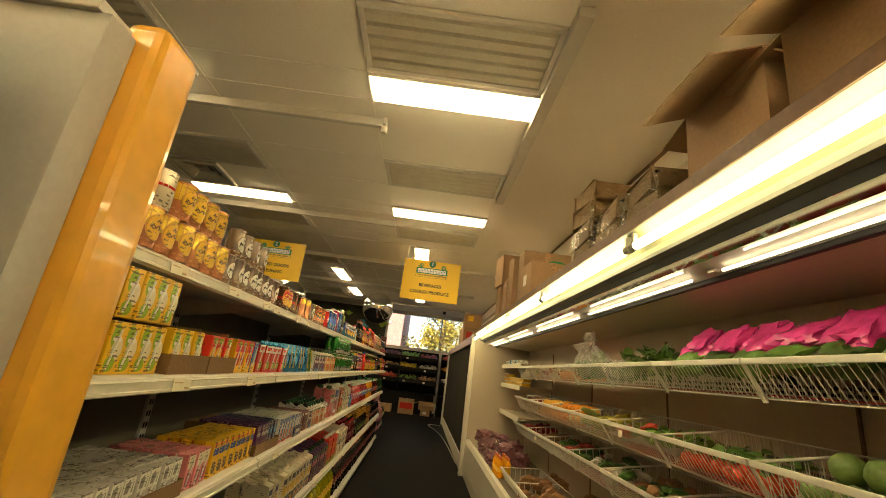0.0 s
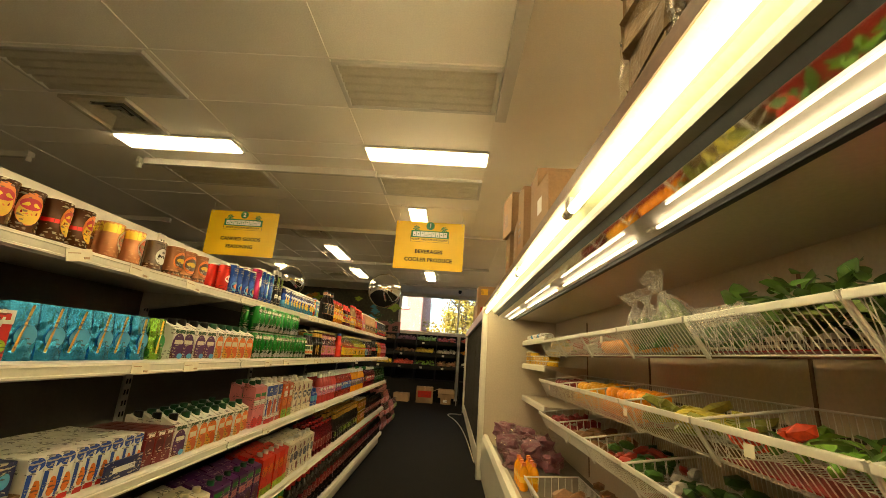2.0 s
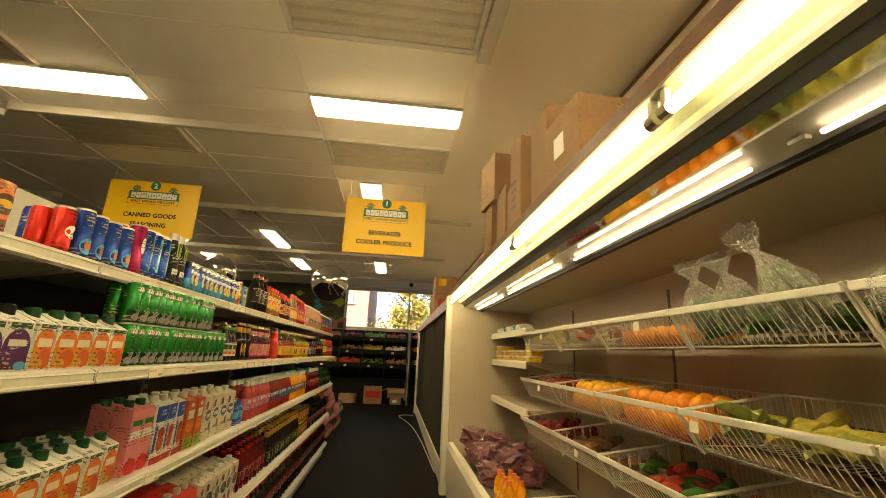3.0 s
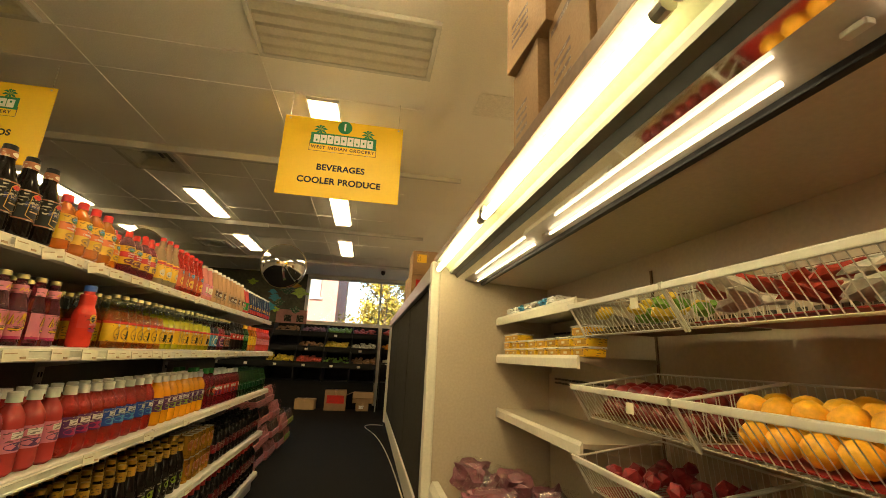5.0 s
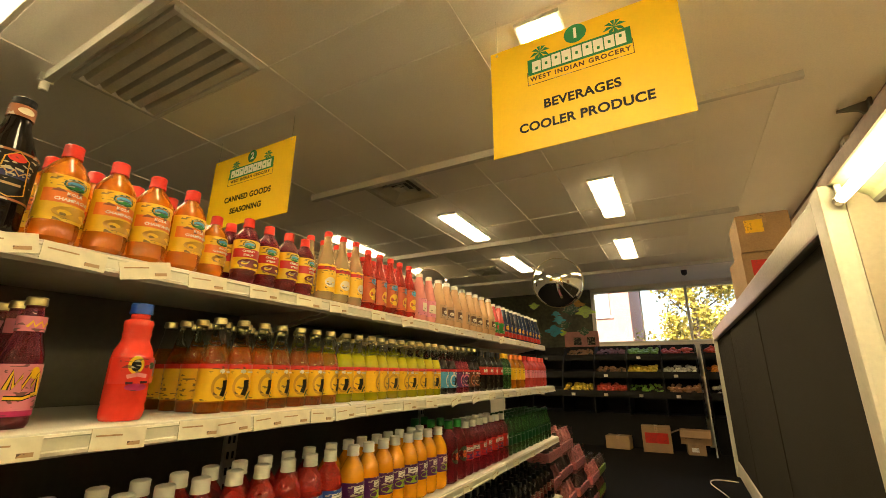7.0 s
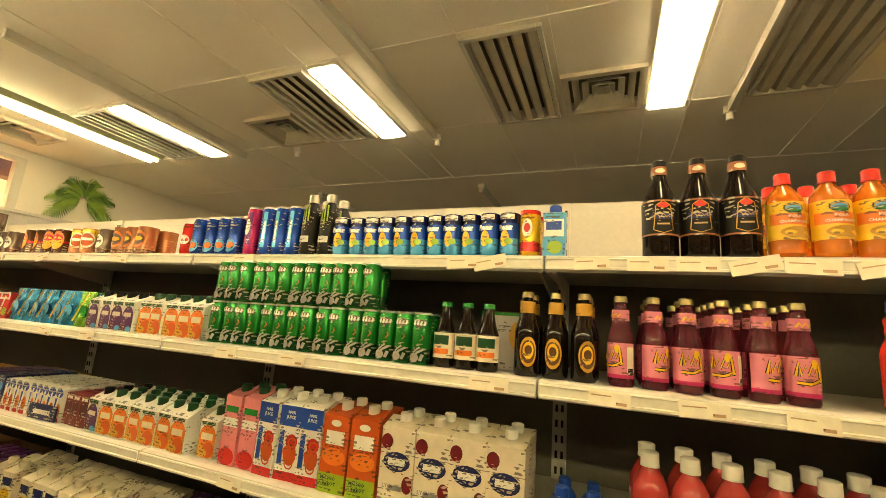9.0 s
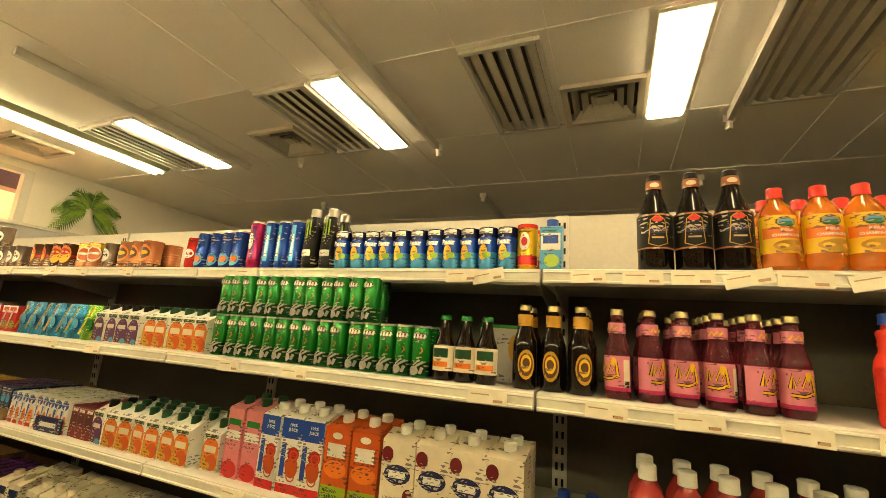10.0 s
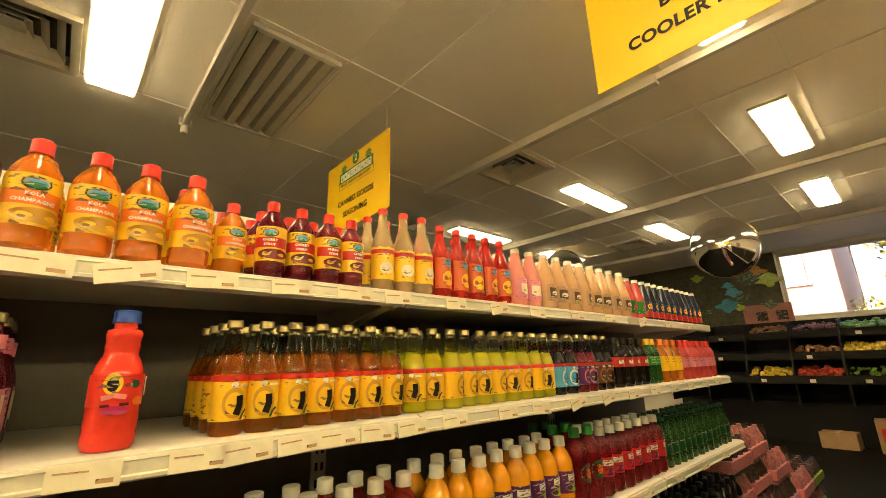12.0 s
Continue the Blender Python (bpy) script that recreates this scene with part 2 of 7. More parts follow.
def ceiling_slab(holes, depth):
    """The hung ceiling: one sheet with sunk rectangular pockets (x0, x1, y0, y1) and a flat top."""
    xs = sorted({X_WEST, X_EAST + 0.15} | {round(v, 3) for h in holes for v in h[:2]})
    ys = sorted({Y_SOUTH, Y_NORTH + 0.2} | {round(v, 3) for h in holes for v in h[2:]})
    z0, z1 = CEIL + 0.02, CEIL + 0.02 + depth
    def sunk(x, y):
        return any(h[0] < x < h[1] and h[2] < y < h[3] for h in holes)
    low = [[sunk((x0 + x1) / 2, (y0 + y1) / 2) for y0, y1 in zip(ys, ys[1:])] for x0, x1 in zip(xs, xs[1:])]
    verts, faces = [], []
    def quad(*p):
        faces.append(tuple(range(len(verts), len(verts) + 4)))
        verts.extend(p)
    for i, (x0, x1) in enumerate(zip(xs, xs[1:])):
        for j, (y0, y1) in enumerate(zip(ys, ys[1:])):
            z = z1 if low[i][j] else z0
            quad((x0, y0, z), (x0, y1, z), (x1, y1, z), (x1, y0, z))
            if i + 1 < len(low) and low[i + 1][j] != low[i][j]:
                quad((x1, y0, z0), (x1, y1, z0), (x1, y1, z1), (x1, y0, z1))
            if j + 1 < len(ys) - 1 and low[i][j + 1] != low[i][j]:
                quad((x0, y1, z0), (x1, y1, z0), (x1, y1, z1), (x0, y1, z1))
    x0, x1, y0, y1, z = xs[0], xs[-1], ys[0], ys[-1], CEIL + 0.35
    quad((x0, y0, z), (x1, y0, z), (x1, y1, z), (x0, y1, z))
    me = bpy.data.meshes.new("ceiling")
    me.from_pydata(verts, [], faces)
    me.materials.append(M_CEIL)
    tagged(new("ceiling", me), "beige suspended panel ceiling with sunk grilles", "", "", "structure")


ceiling_slab([(x + 0.03, x + 1.135, y + 0.028, y + 0.51) for x, y in LOUVRES] + [(x - 0.26, x + 0.26, y - 0.26, y + 0.26) for x, y in VENTS], 0.085)


def louvre(x, y):
    """A sunk unlit grille, 1.165 x 0.54 m, with five slanting blades across."""
    g = thing("ceiling_grille", "unlit beige ceiling grille with long slanting slats", "ceiling grille", "ceiling grilles", (x, y, CEIL))
    part("backing", boxed(0.035, 1.13, 0.033, 0.505, 0.092, 0.1), M_GAP_SHADE, g)
    bm = bmesh.new()
    for a in ((0, 1.165, 0, 0.03), (0, 1.165, 0.508, 0.54), (0, 0.032, 0.03, 0.508), (1.133, 1.165, 0.03, 0.508)):
        box(bm, *a, -0.012, 0.022, 0.004)
    part("frame", bm, M_GRID, g)
    for i in range(5):
        y0 = 0.504 - i * 0.094
        bm = prism(bmesh.new(), [(y0, 0.0), (y0 - 0.003, -0.006), (y0 - 0.055, 0.004), (y0 - 0.08, 0.03), (y0 - 0.076, 0.035), (y0 - 0.052, 0.01)], "x", 0.033, 1.132)
        part("slat", bm, M_LOUVRE, g)


for x, y in LOUVRES:
    louvre(x, y)


def ceiling_light(x, y, along_x):
    w, d = (1.165, 0.25) if along_x else (0.225, 1.12)
    g = thing("ceiling_light", "lit fluorescent panel light set in the ceiling", "ceiling light", "ceiling lights", (x, y, CEIL))
    bm = bmesh.new()
    f = 0.014
    for a in ((-f, w + f, -f, 0), (-f, w + f, d, d + f), (-f, 0, 0, d), (w, w + f, 0, d)):
        box(bm, *a, -0.008, 0.018)
    part("frame", bm, M_GRID, g)
    part("diffuser", boxed(0.004, w - 0.004, 0.004, d - 0.004, -0.024, 0.014, 0.005), M_LIGHT, g, "glowing white diffuser")


for x, y in LIGHTS_X:
    ceiling_light(x, y, True)
for x, y in LIGHTS_Y:
    ceiling_light(x, y, False)

# ---- the long shelf unit, five boards in sections of 1.22 m ----
JOINTS = [0.57, 1.79, 3.01, 4.23, 5.45, 6.67, 7.75]
BOARDS = [(1.53, -0.645), (1.235, -0.59), (0.89, -0.585), (0.51, -0.585), (0.16, -0.58)]
SPINE = -1.1


def shelf_section(y0, y1):
    """One section of the unit: back panel, uprights, boards with price rail."""
    g = thing("shelf_unit", "cream steel supermarket shelf unit section stocked with drinks", "shelf unit", "shelf sections", (0, y0, 0))
    w = y1 - y0
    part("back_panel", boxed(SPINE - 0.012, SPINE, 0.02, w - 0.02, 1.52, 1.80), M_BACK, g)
    # The lower panel carries the shade between the boards in its colour.
    part("back_panel", boxed(SPINE - 0.012, SPINE, 0.02, w - 0.02, 0.1, 1.519), M_BACK_SHADE, g, "back panel painted dark for the shade between the boards")
    bm = boxed(SPINE - 0.02, SPINE + 0.012, -0.022, 0.022, 0.0, 1.80)
    part("upright", bm, M_SHELF, g)
    bm = bmesh.new()
    for i in range(34):
        for s in (-0.009, 0.009):
            box(bm, SPINE + 0.012, SPINE + 0.0135, s - 0.004, s + 0.004, 0.2 + i * 0.047, 0.222 + i * 0.047)
    tagged(part("slot_strip", bm, M_HOLE, g), kind="stuff")
    for z, front in BOARDS:
        prof = [(SPINE, z), (front - 0.012, z), (front - 0.002, z - 0.004), (front, z - 0.012), (front, z - 0.036), (front - 0.008, z - 0.042), (front - 0.03, z - 0.036), (front - 0.03, z - 0.02), (SPINE, z - 0.02)]
        b = part("shelf_board", prism(bmesh.new(), prof, "y", 0.003, w - 0.003), M_SHELF, g)
        part("price_rail", prism(bmesh.new(), [(front, z - 0.036), (front + 0.006, z - 0.037), (front + 0.006, z - 0.032), (front + 0.002, z - 0.03), (front + 0.002, z - 0.013), (front + 0.005, z - 0.011), (front + 0.004, z - 0.007), (front, z - 0.007)], "y", 0.006, w - 0.006), M_COOLER, b)
        for s in (0.015, w - 0.025):
            part("bracket", prism(bmesh.new(), [(SPINE, z - 0.02), (front - 0.06, z - 0.02), (front - 0.08, z - 0.035), (SPINE, z - 0.1)], "y", s, s + 0.008), M_SHELF, b)
    part("base_board", boxed(SPINE, -0.62, 0.0, w, 0.0, 0.118), M_SHELF, g)
    part("far_panel", boxed(SPINE - 0.03, SPINE - 0.022, 0.02, w - 0.02, 0.1, 1.80), M_BACK, g)


for a, b in zip(JOINTS, JOINTS[1:]):
    shelf_section(a, b)

# end panel with a wrapped orange corner post
end = thing("shelf_end_panel", "grey shelf end panel with an orange wrapped edge", "end panel", "", (0, 0.5, 0))
part("panel", boxed(-1.75, -0.62, -0.02, 0.05, 0.05, 1.9, 0.004), M_ENDPANEL, end)
part("cap_rail", boxed(-1.75, -0.64, -0.03, 0.06, 1.9, 1.925, 0.004), M_SHELF, end)
part("edge_post", boxed(-0.655, -0.572, 0.052, 0.185, 0.0, 1.95, 0.02), M_ORANGE, end, "crinkled orange plastic wrap")

# ---- the open cooler along the east side ----
CY0, CY1 = -2.6, 6.2
cooler = thing("open_cooler", "cream open-front produce cooler with lamps under its canopy", "cooler", "", (0, 0, 0))
part("sill", prism(bmesh.new(), [(0.8, 0.0), (0.8, 0.1), (0.78, 0.14), (0.79, 0.44), (0.81, 0.48), (0.85, 0.48), (0.88, 0.4), (0.95, 0.36), (0.95, 0.0)], "y", CY0, CY1), M_COOLER, cooler)
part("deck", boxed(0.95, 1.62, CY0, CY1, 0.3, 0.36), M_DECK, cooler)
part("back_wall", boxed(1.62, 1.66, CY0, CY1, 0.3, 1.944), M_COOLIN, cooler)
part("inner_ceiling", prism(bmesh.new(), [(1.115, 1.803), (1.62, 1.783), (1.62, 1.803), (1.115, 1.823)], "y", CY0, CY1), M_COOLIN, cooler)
part("top", boxed(0.79, 1.9, CY0, CY1, 1.945, 1.969, 0.003), M_COOLER, cooler)
part("top_edge", boxed(0.762, 0.788, CY0, CY1 + 0.08, 1.928, 1.975, 0.004), M_BROWN, cooler, "dark brown edge strip")
part("lamp_trough", prism(bmesh.new(), [(0.766, 1.926), (0.80, 1.91), (0.835, 1.896), (0.858, 1.878), (0.868, 1.858), (0.88, 1.862), (0.87, 1.89), (0.84, 1.912), (0.80, 1.926)], "y", CY0, CY1), M_TROUGH, cooler)
part("trough_lip", prism(bmesh.new(), [(0.866, 1.862), (0.87, 1.85), (0.904, 1.846), (0.91, 1.855), (0.90, 1.87)], "y", CY0, CY1), M_LIP, cooler)
# Black strip fills the gap between lip and mirror.
part("black_strip", prism(bmesh.new(), [(0.905, 1.848), (0.925, 1.822), (0.932, 1.828), (0.914, 1.858)], "y", CY0, CY1), M_BLACK, cooler, "black strip filling the gap between lip and mirror")
part("mirror", prism(bmesh.new(), [(0.925, 1.822), (0.976, 1.811), (0.977, 1.819), (0.928, 1.83)], "y", CY0, CY1), M_MIRROR, cooler, "polished mirror strip")
part("reflector", prism(bmesh.new(), [(0.976, 1.811), (1.1, 1.798), (1.1, 1.806), (0.977, 1.819)], "y", CY0, CY1), M_REFLECT, cooler, "satin white lamp reflector")
part("rubber_edge", boxed(1.1, 1.127, CY0, CY1, 1.78, 1.812, 0.006), M_BLACK, cooler)
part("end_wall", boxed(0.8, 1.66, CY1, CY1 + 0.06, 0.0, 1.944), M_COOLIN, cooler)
part("end_post", boxed(0.735, 0.8, CY1 - 0.005, CY1 + 0.1, 0.0, 1.934, 0.012), M_COOLER, cooler)
part("outer_back", boxed(1.66, 1.72, CY0, CY1, 0.0, 1.944), M_COOLER, cooler)
y = 6.19
while y > CY0 + 1.3:
    part("tube", rod(bmesh.new(), (0.778, y - 1.17, 1.866), (0.778, y - 0.05, 1.866), 0.0165, 10), M_TUBE, cooler, "glowing yellowish tube")
    for s in (0.025, 1.195):
        part("lamp_holder", rod(bmesh.new(), (0.778, y - s - 0.016, 1.866), (0.778, y - s + 0.016, 1.866), 0.0175, 10), M_STEEL, cooler, "metal tube cap")
        part("holder_foot", boxed(0.77, 0.786, y - s - 0.009, y - s + 0.009, 1.876, 1.918, 0.002), M_WIRE, cooler)
    part("inner_tube", rod(bmesh.new(), (1.045, y - 1.16, 1.787), (1.045, y - 0.12, 1.789), 0.0065, 8), M_TUBE_W, cooler, "glowing white tube")
    # Glowing rod drawn in as the reflection of the inner tube, not a lamp.
    part("slim_tube", rod(bmesh.new(), (0.986, y - 1.2, 1.803), (0.986, y - 0.3, 1.804), 0.0032, 8), M_TUBE_W, cooler, "thin glowing rod for the reflection of the white tube")
    part("joint_cap", boxed(1.035, 1.055, y - 0.09, y - 0.05, 1.79, 1.802, 0.003), M_WIRE, cooler)
    y -= 1.22

# ---- second cooler, its blinds drawn ----
DY0, DY1 = 6.32, 11.9
dark = thing("closed_cooler", "cooler with dark woven night blinds pulled down", "cooler", "", (0, 0, 0))
part("body", boxed(0.86, 1.66, DY0, DY1, 0.0, 1.9), M_COOLER, dark)
part("base", boxed(0.77, 0.86, DY0, DY1, 0.0, 0.2, 0.01), M_COOLER, dark)
part("top_rail", boxed(0.745, 0.86, DY0, DY1, 1.8, 1.93, 0.012), M_RAIL, dark, "worn metal top rail")
for a in range(3):
    y0 = DY0 + 0.02 + a * 1.86
    part("blind", boxed(0.785, 0.80, y0, y0 + 1.83, 0.205, 1.8), M_BLIND, dark, "dark woven night blind")
part("end_post", boxed(0.74, 0.86, DY1, DY1 + 0.06, 0.0, 1.93, 0.01), M_COOLER, dark)

# ---- shelf goods ----
def paint(name, c, rough=0.35, **k):
    k.setdefault("grain", 0.08)
    k.setdefault("bump", 0.02)
    return mat(name, c, rough, **k)


P, PLAIN = {}, {}
for key, c in dict(yellow=(0.85, 0.55, 0.03), gold=(0.62, 0.36, 0.05), orange=(0.8, 0.24, 0.03), deeporange=(0.62, 0.13, 0.02), red=(0.6, 0.03, 0.025), brightred=(0.72, 0.05, 0.03), pink=(0.72, 0.27, 0.36), rose=(0.75, 0.28, 0.3),
                   magenta=(0.5, 0.03, 0.17), purple=(0.12, 0.02, 0.15), blue=(0.02, 0.09, 0.42), sky=(0.12, 0.42, 0.68), teal=(0.02, 0.3, 0.42), navy=(0.01, 0.02, 0.12), green=(0.02, 0.26, 0.04), lime=(0.35, 0.5, 0.03),
                   darkgreen=(0.01, 0.09, 0.03), brown=(0.13, 0.055, 0.02), tan=(0.5, 0.33, 0.18), beige=(0.66, 0.47, 0.3), cream=(0.78, 0.7, 0.55), white=(0.82, 0.8, 0.74), grey=(0.35, 0.33, 0.31), silver=(0.55, 0.53, 0.5), black=(0.012, 0.011, 0.011),
                   cherry=(0.2, 0.012, 0.02), amber=(0.42, 0.13, 0.015), copper=(0.4, 0.16, 0.07), wine=(0.1, 0.008, 0.02)).items():
    c = tuple(v ** 1.18 for v in c)
    dark = sum(c) < 0.5
    P[key] = paint("print_" + key, c, 0.33, ink=(0.6, 0.52, 0.38) if dark else (0.05, 0.03, 0.03))
    PLAIN[P[key]] = paint("plain_" + key, c, 0.35)
P["canyellow"] = paint("can_yellow", (0.86, 0.58, 0.05), 0.3, metal=0.35, ink=(0.3, 0.12, 0.02))
P["cancopper"] = paint("can_copper", (0.5, 0.2, 0.08), 0.3, metal=0.35, ink=(0.75, 0.4, 0.2))
P["cansilver"] = paint("can_silver", (0.24, 0.18, 0.14), 0.25, metal=0.7, ink=(0.06, 0.035, 0.025))
for key in ("canyellow", "cancopper", "cansilver"):
    PLAIN[P[key]] = P[key]
M_TIN = mat("tin_lid", (0.62, 0.6, 0.55), 0.28, 1.0, grain=0.06)


def liquid(name, c, rough=0.07):
    clear = name.split("_")[1] in ("amber", "lemon", "orange", "ting", "pale", "green", "wine", "cherry", "red")
    m = mat(name, c, rough, grain=0.1, scale=9, bump=0.0, coat=0.3, transmission=0.9 if name in ("drink_amber", "drink_ting") else 0.65 if clear else 0.0)
    m.node_tree.nodes["Principled BSDF"].inputs["IOR"].default_value = 1.33
    return m


Q = {k: liquid("drink_" + k, c) for k, c in dict(cola=(0.008, 0.005, 0.004), amber=(0.85, 0.33, 0.025), orange=(0.95, 0.33, 0.02), scarlet=(0.72, 0.05, 0.03), red=(0.8, 0.05, 0.03), cherry=(0.25, 0.008, 0.025), pink=(0.6, 0.09, 0.09), coral=(0.45, 0.05, 0.045),
                                               yellow=(0.72, 0.5, 0.02), lemon=(0.86, 0.78, 0.015), mango=(0.8, 0.33, 0.01), beige=(0.6, 0.36, 0.19), rose=(0.72, 0.27, 0.24), green=(0.04, 0.2, 0.04), ting=(0.5, 0.1, 0.18), pale=(0.72, 0.55, 0.3), navy=(0.02, 0.03, 0.06), wine=(0.4, 0.012, 0.03)).items()}
M_GLASS = bpy.data.materials.new("bottle_glass")
M_GLASS.use_nodes = True
_b = M_GLASS.node_tree.nodes["Principled BSDF"]
_b.inputs["Base Color"].default_value = (0.85, 0.88, 0.82, 1)
_b.inputs["Roughness"].default_value = 0.04
_b.inputs["Transmission Weight"].default_value = 1.0
_b.inputs["IOR"].default_value = 1.2


def wrap(bm, r, z0, z1, a0, a1, oval=False, n=8, c=(0, 0)):
    """A patch on a round side, between two angles from the front, square or oval, 0.7 mm proud."""
    r += 0.0007
    if not oval:
        lo = [bm.verts.new((c[0] + r * math.cos(a), c[1] + r * math.sin(a), z0)) for a in np.linspace(a0, a1, n + 1)]
        hi = [bm.verts.new((v.co.x, v.co.y, z1)) for v in lo]
        for i in range(n):
            bm.faces.new((lo[i], lo[i + 1], hi[i + 1], hi[i]))
    else:
        am, ah, zm, zh = (a0 + a1) / 2, (a1 - a0) / 2, (z0 + z1) / 2, (z1 - z0) / 2
        m = bm.verts.new((c[0] + (r + 0.0004) * math.cos(am), c[1] + (r + 0.0004) * math.sin(am), zm))
        ring = []
        for i in range(16):
            t = 2 * math.pi * i / 16
            a = am + ah * math.cos(t)
            ring.append(bm.verts.new((c[0] + (r + 0.0004) * math.cos(a), c[1] + (r + 0.0004) * math.sin(a), zm + zh * math.sin(t))))
        for i in range(16):
            bm.faces.new((m, ring[i], ring[(i + 1) % 16]))
    return bm


def scribble(g, pts, width, material, r=0.0, x=0.0, name="script_mark", lift=0.0):
    """A drawn stroke of width metres through points (across, height), on a round side of radius r or a flat front at x."""
    bm = bmesh.new()
    def at(u, z):
        return (((r + lift) * math.cos(u / r), (r + lift) * math.sin(u / r), z) if r else (x + lift, u, z))
    n = len(pts)
    left, right = [], []
    for i, (u, z) in enumerate(pts):
        a, b = pts[max(i - 1, 0)], pts[min(i + 1, n - 1)]
        du, dz = b[0] - a[0], b[1] - a[1]
        q = math.hypot(du, dz) or 1.0
        nu, nz = -dz / q * width / 2, du / q * width / 2
        left.append(bm.verts.new(at(u + nu, z + nz)))
        right.append(bm.verts.new(at(u - nu, z - nz)))
    for i in range(n - 1):
        bm.faces.new((left[i], right[i], right[i + 1], left[i + 1]))
    return part(name, bm, material, g)


def print_words(g, text, size, material, z, r=0.0, x=0.0, u=0.0, lift=0.0, bold=0.03):
    """Printed words on a round side of radius r or a flat front at x, centred at height z."""
    cu = bpy.data.curves.new("words", "FONT")
    cu.body, cu.size, cu.align_x, cu.align_y, cu.resolution_u, cu.offset = text, size, "CENTER", "CENTER", 1, size * bold
    tmp = bpy.data.objects.new("words", cu)
    scene.collection.objects.link(tmp)
    me = bpy.data.meshes.new_from_object(tmp.evaluated_get(bpy.context.evaluated_depsgraph_get()))
    bpy.data.objects.remove(tmp)
    for v in me.vertices:
        a, b = v.co.x + u, v.co.y + z
        v.co = ((r + lift) * math.cos(a / r), (r + lift) * math.sin(a / r), b) if r else (x + lift, a, b)
    me.materials.clear()
    me.materials.append(material)
    ob = new("lettering", me)
    ob.parent = g
    return ob


METAL = {}


def metal_of(m):
    """The same print on bare metal, glossier."""
    if m not in METAL:
        METAL[m] = m.copy()
        b = METAL[m].node_tree.nodes["Principled BSDF"]
        b.inputs["Metallic"].default_value = max(0.5, b.inputs["Metallic"].default_value)
        b.inputs["Roughness"].default_value = 0.24
    return METAL[m]


def can(label, r, h, body, marks=(), lid=None, slim=False):
    """A drink or food can. marks: (z0, z1, a0, a1, oval, material) as shares of the height and radians."""
    g = thing("can", label, "can", "cans on the shelf")
    if slim:
        prof = [(r * 0.8, 0), (r * 0.95, 0.004), (r, 0.012), (r, h - 0.014), (r * 0.86, h - 0.003), (r * 0.88, h)]
    else:
        prof = [(r * 0.97, 0), (r * 1.0, 0.002), (r * 1.0, 0.004), (r * 0.975, 0.007), (r * 0.975, h - 0.007), (r, h - 0.004), (r, h)]
    part("body", lathe(bmesh.new(), prof, 18), metal_of(body), g, smooth=True)
    part("lid", lathe(bmesh.new(), [(r * 0.9, h - 0.004), (r * 0.9, h + 0.0015), (r * 0.82, h + 0.0015), (r * 0.8, h - 0.002)], 18), lid or M_TIN, g, smooth=True)
    for k, (z0, z1, a0, a1, oval, m) in enumerate(marks):
        part("emblem" if oval else "label_band", wrap(bmesh.new(), (r if slim else r * 0.975) + k * 0.00045, z0 * h, z1 * h, a0, a1, oval, 14), m if oval else metal_of(m), g, smooth=True)
    return g


